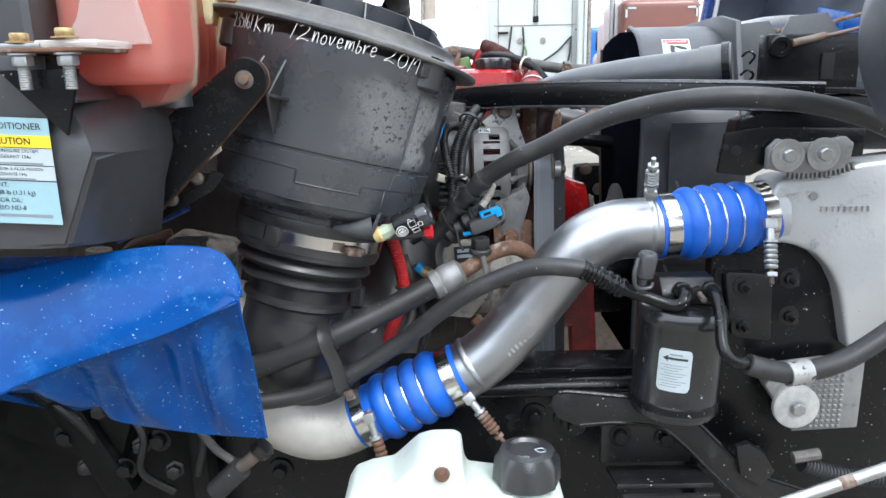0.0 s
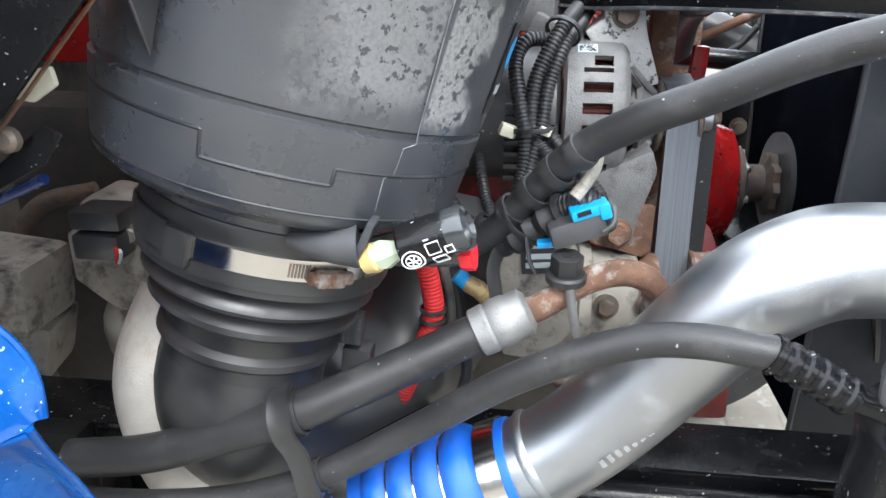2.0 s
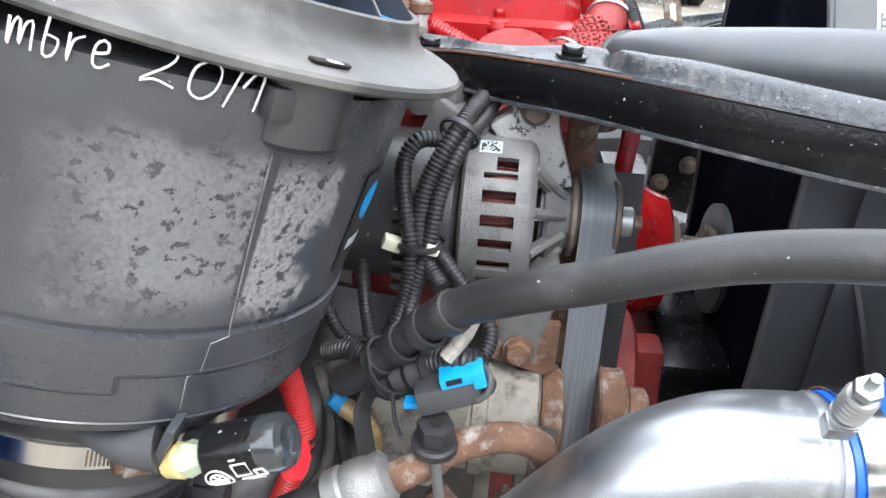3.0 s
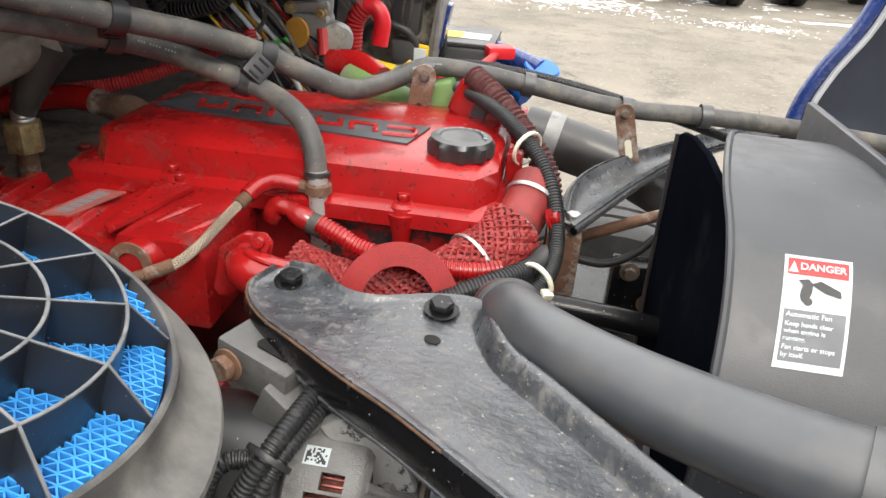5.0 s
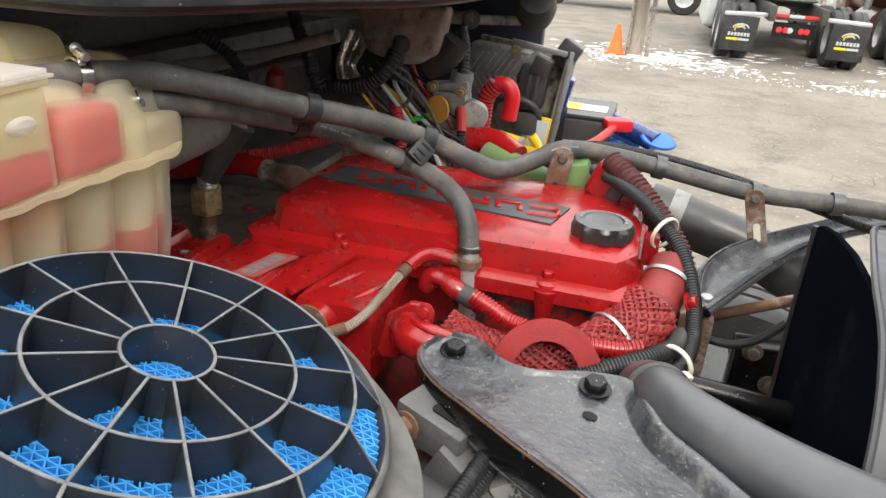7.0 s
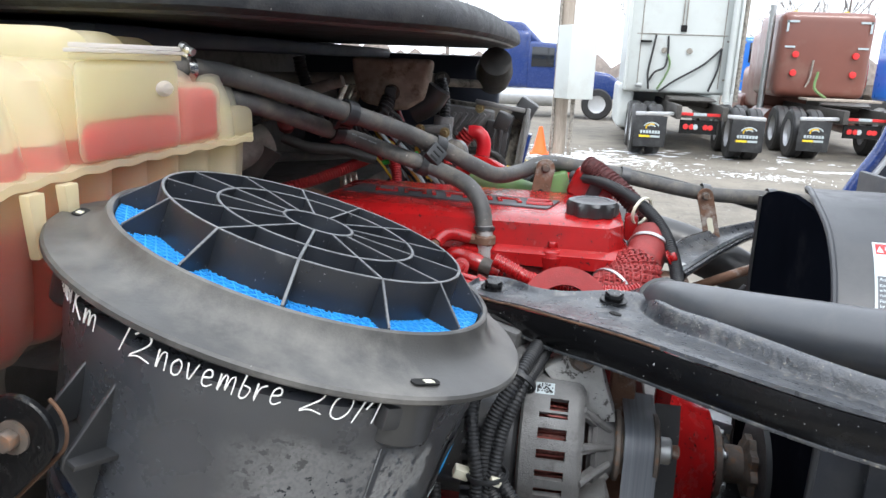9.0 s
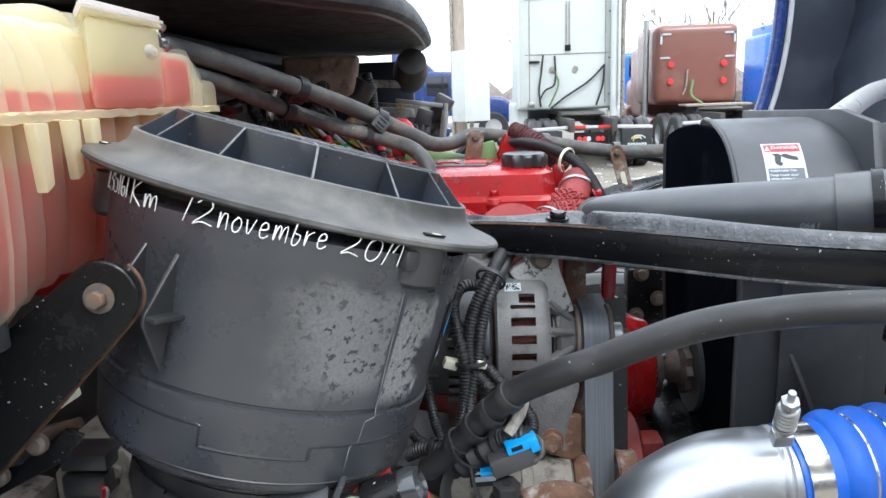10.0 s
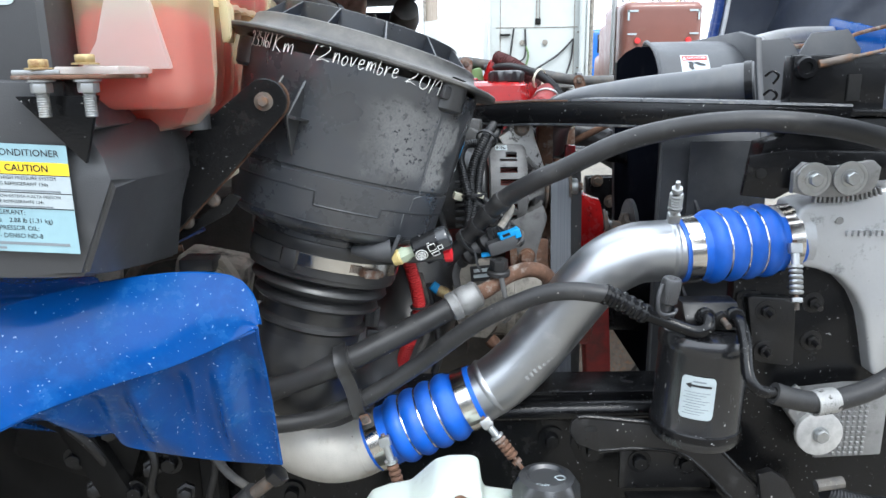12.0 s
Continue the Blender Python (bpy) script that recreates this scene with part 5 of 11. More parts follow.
    pip = B()
    block(pip, (0.0055, 0.003, 0.0055), Matrix.Identity(4), 0.001, 1)
    pm = part("waffle_square", pip, cast_alloy, foot)
    pm.matrix_basis = pose(0.582, 1.0885, 0.943)
    for i in range(6):
        for j in range(11):
            x, z = 0.582 + i * 0.009, 0.943 - j * 0.0088
            if (i or j) and math.hypot(x - 0.553, z - 0.893) > 0.038:
                share("waffle_square", pm.data, pose(x, 1.0885, z), foot)
    part("pad_washer", lathe(B(), [(0.007, 0), (0.034, 0), (0.036, 0.003), (0.036, 0.012), (0.033, 0.014), (0.007, 0.014)], axes((0.553, 1.092, 0.893), (0, -1, 0.03)), 44), material("grey_rubber_washer", (0.46, 0.45, 0.43), 0.7, vary=0.2, scale=60), t, "thick pale rubber washer")
    part("mount_bolt", bolt(B(), (0.553, 1.080, 0.893), (0, -1, 0), 0.0115, 0.010, 1.2), zinc, t)
    part("mount_tab", prism(B(), [(0.500, 0.958), (0.514, 0.972), (0.545, 0.948), (0.52, 0.918)], 0.006, axes((0, 1.096, 0), (0, -1, 0), (1, 0, 0)), 0.002), zinc, t)
    # hose flange and hold-down pin with cable
    t2 = thing("hood_cable", (0.53, 1.17, 1.44), "black hood cable with a crimped eye on a pivot pin", "cable")
    part("pivot_pin", lathe(B(), [(0, 0), (0.0165, 0), (0.0175, 0.004), (0.015, 0.008), (0.009, 0.008), (0.008, 0.005), (0, 0.005)], axes((0.523, 1.186, 1.448), (0, -1, 0)), 28), black_steel, t2)
    part("crimp_sleeve", tube(B(), [(0.540, 1.180, 1.453), (0.588, 1.178, 1.463)], 0.006, 12), dull_bolt, t2)
    part("steel_cable", tube(B(), [(0.580, 1.178, 1.461), (0.66, 1.178, 1.478), (0.80, 1.18, 1.51)], 0.0028, 8), dull_bolt, t2)
    return t


def upper_radiator_hose():
    t = thing("upper_radiator_hose", (0.35, 1.40, 1.38), "wide smooth black upper radiator hose", "hose")
    part("hose_wall", tube(B(), [(0.205, 1.640, 1.290), (0.205, 1.600, 1.335), (0.213, 1.545, 1.366), (0.240, 1.485, 1.383), (0.290, 1.430, 1.395), (0.345, 1.385, 1.405), (0.41, 1.345, 1.413), (0.495, 1.305, 1.424)], 0.0335, 32, 0.01), dusty_hose, t)
    part("hose_cuff", tube(B(), [(0.452, 1.324, 1.418), (0.498, 1.303, 1.424)], 0.0365, 32), dusty_hose, t)
    part("hose_end", lathe(B(), [(0.0335, 0), (0.0365, 0.003), (0.0365, 0.010), (0.0335, 0.013)], axes((0.213, 1.545, 1.366), (0.15, -0.85, 0.42)), 32), soft_rubber, t)
    d = Vector((0.085, -0.04, 0.011)).normalized()
    part("spring_clamp", lathe(B(), [(0.0366, -0.006), (0.039, -0.006), (0.039, 0.006), (0.0366, 0.006)], axes((0.490, 1.307, 1.423), d), 32, close=True), black_steel, t)
    for z in (0.012, -0.018):
        part("clamp_ear", tube(B(), [(0.500, 1.270, 1.424 + z), (0.506, 1.258, 1.432 + z), (0.515, 1.255, 1.424 + z), (0.510, 1.262, 1.412 + z)], 0.0022, 8, 0.004), black_steel, t)
    ha, hb = Vector((0.398, 1.3155, 1.396)), Vector((0.92, -0.385, 0.06)).normalized()
    hu = Vector((0.03, -0.40, 0.92)).normalized()
    bm = letters("0661", 0.011, lambda x, y: ha + hb * (x + 0.02) + hu * y + Vector((-0.001, -0.0035, 0)))
    part("hose_print", bm, label_grey, t, "faint printed digits")
    return t


# ---- cross arm over the fan ----
def cross_arm():
    t = thing("radiator_support_arm", (0.0, 1.54, 1.36), "stamped black steel support arm with rust-speckled edges", "bracket")
    # width from the front lip to the back flange along the arm
    front = spline([(-0.031, 1.556, 1.371), (-0.042, 1.528, 1.371), (-0.036, 1.500, 1.373), (-0.018, 1.470, 1.377), (0.006, 1.445, 1.380), (0.038, 1.417, 1.386), (0.095, 1.372, 1.391), (0.150, 1.333, 1.394), (0.250, 1.256, 1.396), (0.330, 1.208, 1.395), (0.42, 1.176, 1.393), (0.58, 1.145, 1.388)], 0.01)
    back = spline([(-0.016, 1.570, 1.370), (0.010, 1.568, 1.371), (0.032, 1.550, 1.372), (0.052, 1.529, 1.373), (0.078, 1.521, 1.374), (0.107, 1.527, 1.374), (0.140, 1.536, 1.375), (0.178, 1.538, 1.376), (0.197, 1.522, 1.378), (0.204, 1.489, 1.386), (0.222, 1.445, 1.392), (0.252, 1.408, 1.396), (0.290, 1.366, 1.397), (0.350, 1.305, 1.397), (0.42, 1.258, 1.396), (0.58, 1.205, 1.392)], 0.01)
    n = 100
    def along(path, u):
        f = u * (len(path) - 1)
        i = min(int(f), len(path) - 2)
        return path[i].lerp(path[i + 1], f - i)
    def ease(x):
        x = max(0.0, min(1.0, x))
        return x * x * (3 - 2 * x)
    def fn(u, v):
        a, b = along(front, u), along(back, u)
        p = a.lerp(b, v)
        deep = 0.020 * ease((u - 0.18) / 0.22)
        dip = -deep * ease(v / 0.80) if v < 0.86 else -deep * (1 - ease((v - 0.86) / 0.12))
        roll = 0.0035 * math.exp(-(v / 0.05) ** 2) + 0.005 * math.exp(-((1 - v) / 0.07) ** 2) * (1 - ease((u - 0.25) / 0.2)) + 0.004 * math.exp(-(u / 0.025) ** 2)
        cup = -0.006 * math.sin(math.pi * v) * (1 - ease((u - 0.1) / 0.3))
        return p + Vector((0, 0, dip + roll + cup))
    part("arm_pressing", sheet(B(), n, 56, fn, 0.004), worn_steel, t)
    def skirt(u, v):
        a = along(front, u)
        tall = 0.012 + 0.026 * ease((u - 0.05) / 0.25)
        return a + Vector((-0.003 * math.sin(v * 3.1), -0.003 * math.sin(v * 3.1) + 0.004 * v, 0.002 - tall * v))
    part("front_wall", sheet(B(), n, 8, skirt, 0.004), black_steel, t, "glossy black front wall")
    def low(k):
        return 0.010 + 0.026 * ease((k / n - 0.05) / 0.25)
    part("rusty_edge", tube(B(), [along(front, k / n) + Vector((0, 0.004, -low(k))) for k in range(0, n + 1)], 0.0024, 6, raw=True), worn_steel, t)
    part("worn_ridge", tube(B(), [along(front, k / n) + Vector((0, 0.0005, 0.0042)) for k in range(0, 46)], 0.0014, 6, raw=True), rust_edge, t, "rust-speckled ridge")
    part("back_edge", tube(B(), [along(back, k / n) + Vector((0, 0, 0.001)) for k in range(0, n + 1)], 0.0034, 6, raw=True), worn_steel, t)
    for x, y, z in ((-0.006, 1.540, 1.3710), (0.150, 1.518, 1.3770)):
        part("arm_bolt", bolt(B(), (x, y, z), (0.05, -0.1, 1), 0.0125, 0.009, 1.35, 0.002), black_steel, t)
    part("arm_hole", lathe(B(), [(0, 0), (0.0075, 0), (0.0075, 0.001), (0, 0.001)], axes(fn(0.30, 0.60) + Vector((0, 0, 0.0045)), (fn(0.31, 0.60) - fn(0.29, 0.60)).cross(fn(0.30, 0.63) - fn(0.30, 0.57))), 20), dark_void, t)
    scale = random.Random(8)
    bm = B()
    for k in range(90):
        u = 0.06 + 0.36 * scale.random()
        v = 0.05 + 0.16 * scale.random() ** 1.7
        c, w = fn(u, v), 0.0016 + 0.0036 * scale.random()
        turn = scale.random() * 3
        ring_ = [bm.verts.new(c + Vector((w * (0.6 + 0.8 * scale.random()) * math.cos(turn + q * 1.047), w * (0.6 + 0.8 * scale.random()) * math.sin(turn + q * 1.047), 0.0025))) for q in range(6)]
        mid_ = bm.verts.new(c + Vector((0, 0, 0.0034)))
        for q in range(6):
            bm.faces.new((ring_[q], ring_[(q + 1) % 6], mid_))
    part("rust_scale", bm, scale_dust, t, "yellowish rust scale along the edge")
    def flat(x, y):
        return Vector((0.160 + 0.76 * x + 0.2 * y, 1.385 - 0.62 * x + 0.8 * y, 1.3850 + 0.02 * y))
    bm = B()
    for k in range(8):
        bar(bm, k * 0.0085, -0.004, k * 0.0085 + 0.005, 0.004, flat)
    part("stamped_mark", bm, dull_bolt, t, "faint stamped digits as bars")
    return t


# ---- alternator and belt ----
ALT_Y, ALT_Z = 1.408, 1.236


def alternator():
    t = thing("alternator", (0.06, ALT_Y, 1.13), "cast aluminium alternator with slotted housing and dark coils", "alternator")
    m = axes((0, ALT_Y, ALT_Z), (1, 0, 0), (0, -1, 0))
    part("rear_housing", lathe(B(), [(0, -0.085), (0.060, -0.085), (0.074, -0.078), (0.077, -0.06), (0.077, 0.045), (0.07, 0.05), (0, 0.05)], m, 48), dark_cover, t, "black rear cover")
    part("copper_coil", lathe(B(), [(0.0, 0.045), (0.066, 0.048), (0.070, 0.06), (0.070, 0.115), (0.060, 0.12), (0, 0.12)], m, 48), copper, t, "dark copper coil")
    # slotted front shell, one casting with windows round its side and face
    prof = [(0.052, 0.083), (0.055, 0.087), (0.064, 0.087), (0.072, 0.087), (0.083, 0.087), (0.095, 0.087), (0.103, 0.0865), (0.113, 0.086), (0.118, 0.083), (0.122, 0.077), (0.130, 0.064), (0.137, 0.053), (0.141, 0.047), (0.150, 0.038), (0.157, 0.035)]
    bm, per, cnt = B(), 8, 24
    na = per * cnt
    ring = [[bm.verts.new((x, ALT_Y - r * math.cos(2 * math.pi * k / na), ALT_Z + r * math.sin(2 * math.pi * k / na))) for k in range(na)] for x, r in prof]
    for i in range(len(prof) - 1):
        for k in range(na):
            deg, ph, wide = 360 * k / na, (k + 4) % per, (k + 4) % (2 * per)
            pad = 44 < deg < 84
            side = 3 <= i <= 5 and 2 <= ph <= 5 and not pad
            small = 3 <= i <= 5 and 46 < deg < 56 and i > 3
            nose = 9 <= i <= 10 and 2 <= wide <= 12
            if side or nose or small:
                continue
            bm.faces.new((ring[i][k], ring[i][(k + 1) % na], ring[i + 1][(k + 1) % na], ring[i + 1][k]))
    bmesh.ops.recalc_face_normals(bm, faces=bm.faces)
    bmesh.ops.solidify(bm, geom=list(bm.faces), thickness=0.006)
    part("front_shell", bm, alt_alloy, t, "slotted cast front shell")
    for k in range(cnt // 2):
        a = 2 * math.pi * (k * 2 * per + 12) / na
        dr = Vector((0, -math.cos(a), math.sin(a)))
        part("face_rib", tube(B(), [Vector((0.120, ALT_Y, ALT_Z)) + dr * 0.079, Vector((0.138, ALT_Y, ALT_Z)) + dr * 0.055, Vector((0.152, ALT_Y, ALT_Z)) + dr * 0.038], 0.0042, 8), alt_alloy, t)
    for k in range(60):
        a = radians(-60 + k * 2.4)
        if k % 2 == 0:
            dr = Vector((0, -math.cos(a), math.sin(a)))
            part("coil_wire", tube(B(), [Vector((0.058, ALT_Y, ALT_Z)) + dr * 0.0715, Vector((0.078 + 0.008 * math.sin(k), ALT_Y, ALT_Z)) + dr * 0.0735, Vector((0.104, ALT_Y, ALT_Z)) + dr * 0.071], 0.0013, 5, 0.01), material("lacquered_copper", (0.22, 0.06, 0.05), 0.3, 0.6) if k == 0 else bpy.data.materials["lacquered_copper"], t)
    part("front_boss", lathe(B(), [(0, 0.120), (0.045, 0.128), (0.036, 0.148), (0.034, 0.158), (0, 0.158)], m, 36), alt_alloy, t)
    # upper and lower ears
    bm = prism(B(), [(0.090, 1.360), (0.096, 1.366), (0.128, 1.366), (0.134, 1.358), (0.139, 1.330), (0.158, 1.275), (0.120, 1.270), (0.072, 1.330), (0.092, 1.345)], 0.040, axes((0, 1.425, 0), (0, -1, 0), (1, 0, 0)), 0.005)
    part("upper_ear", bm, spotted_alloy, t, "salt-spotted upper ear")
    part("ear_bolt", bolt(B(), (0.114, 1.385, 1.348), (0, -1, 0.05), 0.0115, 0.009, 1.25), dull_bolt, t)
    bm = prism(B(), [(0.090, 1.185), (0.150, 1.215), (0.158, 1.19), (0.140, 1.125), (0.140, 1.105), (0.108, 1.105), (0.100, 1.14)], 0.040, axes((0, 1.372, 0), (0, -1, 0), (1, 0, 0)), 0.005)
    part("lower_ear", bm, alt_alloy, t)
    part("ear_bolt", bolt(B(), (0.121, 1.330, 1.121), (0, -1, 0.05), 0.014, 0.010, 1.1), rust, t, "rusty bolt")
    bm = block(B(), (0.080, 0.062, 0.040), pose(0.012, 1.446, 1.347, 0, 6, -22), 0.004)
    block(bm, (0.060, 0.045, 0.050), pose(0.042, 1.415, 1.315, 0, 25, -22), 0.006)
    ear = part("rear_ear", bm, alt_alloy, t, "grey cast bracket with slots")
    for dx, dy in ((0.0, -0.012), (0.006, 0.010)):
        part("ear_slot", prism(B(), rounded(0.038, 0.012, 0.005), 0.002, pose(0.020 + dx, 1.442 + dy, 1.3665, 0, 6, -22)), dark_void, ear)
    part("ear_bolt", bolt(B(), (-0.020, 1.420, 1.352), (-0.35, -1, 0.05), 0.0125, 0.010, 1.25), rust, t, "rusty bracket bolt")
    # code sticker
    def face(x, y):
        a = radians(64) + y / 0.0875
        return Vector((0.076 + x, ALT_Y - 0.0878 * math.cos(a), ALT_Z + 0.0878 * math.sin(a)))
    bm = sheet(B(), 4, 4, lambda u, v: face((u - 0.5) * 0.021, (v - 0.5) * 0.016))
    st = part("code_sticker", bm, label_white, t, "small white sticker with a dark pattern")
    up = lambda x, y: face(x, y) + Vector((0, -0.0003, 0.0004))
    rnd = random.Random(4)
    bm = B()
    for i in range(11):
        for j in range(8):
            if rnd.random() < 0.48:
                bar(bm, -0.0088 + i * 0.0016, -0.0064 + j * 0.0016, -0.0072 + i * 0.0016, -0.0048 + j * 0.0016, up)
    part("dark_pattern", bm, label_black, st)
    # pulley
    part("pulley", lathe(B(), [(0.0, 0.158), (0.038, 0.158), (0.0405, 0.160), (0.0405, 0.164), (0.034, 0.166)] + [(0.0335 - 0.003 * (k % 2), 0.167 + k * 0.0019) for k in range(18)] + [(0.0405, 0.202), (0.0405, 0.206), (0.036, 0.208), (0.02, 0.208), (0, 0.208)], m, 48), dull_bolt, t, "worn grooved pulley")
    part("shaft_nut", lathe(B(), [(0, 0.206), (0.0155, 0.206), (0.0155, 0.222), (0.013, 0.224), (0, 0.224)], m, 24), zinc, t)
    part("shaft_end", prism(B(), [(0.008 * math.cos(k * math.pi / 3), 0.008 * math.sin(k * math.pi / 3)) for k in range(6)], 0.010, m @ Matrix.Translation((0, 0, 0.223)), 0.001), rust, t, "rusty shaft end")
    # rear plug
    part("plug_block", block(B(), (0.030, 0.040, 0.060), pose(-0.035, 1.355, 1.235), 0.005), dark_cover, t)
    part("signal_wire", tube(B(), [(-0.035, 1.338, 1.232), (-0.058, 1.332, 1.226), (-0.09, 1.34, 1.222)], 0.0018, 6), red_plastic, t)
    for k in range(7):
        part("rear_rib", block(B(), (0.026, 0.012, 0.006), pose(0.004, 1.330, 1.180 + k * 0.013), 0.002), dark_cover, t)
    return t


def drive_belt():
    t = thing("drive_belt", (0.187, 1.35, 1.0), "worn grey ribbed drive belt", "belt")
    rows = [(1.470, 1.276), (1.440, 1.272), (1.408, 1.2725), (1.385, 1.266), (1.372, 1.245), (1.371, 1.230), (1.362, 1.15), (1.345, 1.05), (1.325, 0.94), (1.305, 0.83), (1.30, 0.78)]
    path = spline([(0.187, y, z) for y, z in rows], 0.01)
    part("belt_band", sheet(B(), len(path) - 1, 12, lambda u, v: path[min(len(path) - 1, int(round(u * (len(path) - 1))))] + Vector(((v - 0.5) * 0.037, 0, 0)), 0.0045), belt_face, t)
    back = spline([(0.222, 1.46, 1.27), (0.222, 1.44, 1.22), (0.221, 1.42, 1.1), (0.220, 1.40, 0.95), (0.22, 1.39, 0.80)], 0.02)
    part("return_run", sheet(B(), len(back) - 1, 8, lambda u, v: back[min(len(back) - 1, int(round(u * (len(back) - 1))))] + Vector(((v - 0.5) * 0.030, 0, 0)), 0.005), rubber, t)
    return t


def pulleys():
    t = thing("tensioner_pulley", (0.226, 1.34, 1.06), "rusty tensioner pulley beside the belt", "pulley")
    m = axes((0.0, 1.345, 1.052), (1, 0, 0), (0, -1, 0))
    part("wheel", lathe(B(), [(0, 0.206), (0.040, 0.206), (0.043, 0.209), (0.041, 0.213), (0.041, 0.226), (0.043, 0.230), (0.040, 0.233), (0.03, 0.234), (0.022, 0.240), (0, 0.240)], m, 40), rust, t)
    part("hub_cap", lathe(B(), [(0, 0.240), (0.024, 0.240), (0.024, 0.256), (0.018, 0.260), (0, 0.260)], m, 30), rust, t)
    t = thing("fan_hub", (0.32, 1.665, 1.07), "red painted fan hub and pulley", "pulley")
    m = axes((0.0, 1.672, 1.085), (1, 0, 0), (0, -1, 0))
    part("hub_pulley", lathe(B(), [(0, 0.215), (0.115, 0.215), (0.118, 0.218), (0.118, 0.248), (0.113, 0.250), (0.10, 0.252), (0, 0.252)], m, 56), cast_alloy, t)
    part("red_face", lathe(B(), [(0.113, 0.2505), (0.117, 0.256), (0.112, 0.264), (0.100, 0.276), (0.088, 0.300), (0.082, 0.318), (0.070, 0.324), (0.05, 0.326), (0, 0.326)], m, 56), red_paint, t, "red painted cone")
    part("clutch_plate", lathe(B(), [(0, 0.326), (0.055, 0.326), (0.055, 0.336), (0.048, 0.340), (0.030, 0.341), (0.028, 0.372), (0, 0.374)], m, 40), dull_bolt, t)
    for k in range(6):
        a = k * math.pi / 3 + 0.3
        part("hub_bolt", bolt(B(), (0.336, 1.672 + 0.045 * math.cos(a), 1.085 + 0.045 * math.sin(a)), (1, 0, 0), 0.006, 0.007), zinc, t)
    spider = B()
    lathe(spider, [(0, 0.372), (0.030, 0.372), (0.044, 0.378), (0.044, 0.388), (0, 0.390)], m, 40, wave=lambda a, h: 1 + 0.10 * math.cos(9 * a))
    part("spider", spider, dull_bolt, t, "cast aluminium fan spider")
    # fan blades
    t2 = thing("cooling_fan", (0.43, 1.672, 1.085), "black plastic cooling fan with broad blades", "fan")
    for k in range(9):
        a0 = 2 * math.pi * k / 9 + 0.55
        def blade(u, v):
            r = 0.07 + 0.245 * u
            a = a0 + (v - 0.5) * (0.75 - 0.22 * u) + 0.25 * u
            x = 0.458 + (v - 0.5) * 0.075 * (1.1 - 0.4 * u)
            return Vector((x, 1.672 + r * math.cos(a), 1.085 + r * math.sin(a)))
        part("blade", sheet(B(), 8, 6, blade, 0.005), dark_cover, t2)
    part("fan_centre", lathe(B(), [(0, 0.39), (0.078, 0.39), (0.078, 0.45), (0, 0.45)], m, 40), dark_cover, t2)
    t3 = thing("crank_pulley", (0.27, 1.55, 0.93), "dull red crankshaft bracket and pulley", "pulley")
    part("bracket_plate", block(B(), (0.055, 0.05, 0.26), pose(0.292, 1.52, 0.90, 0, -4, 0), 0.01), dull_red, t3)
    part("pulley_wheel", lathe(B(), [(0, 0.235), (0.09, 0.235), (0.092, 0.24), (0.092, 0.262), (0.08, 0.268), (0.04, 0.275), (0, 0.275)], axes((0, 1.50, 0.98), (1, 0, 0)), 48), dull_red, t3)


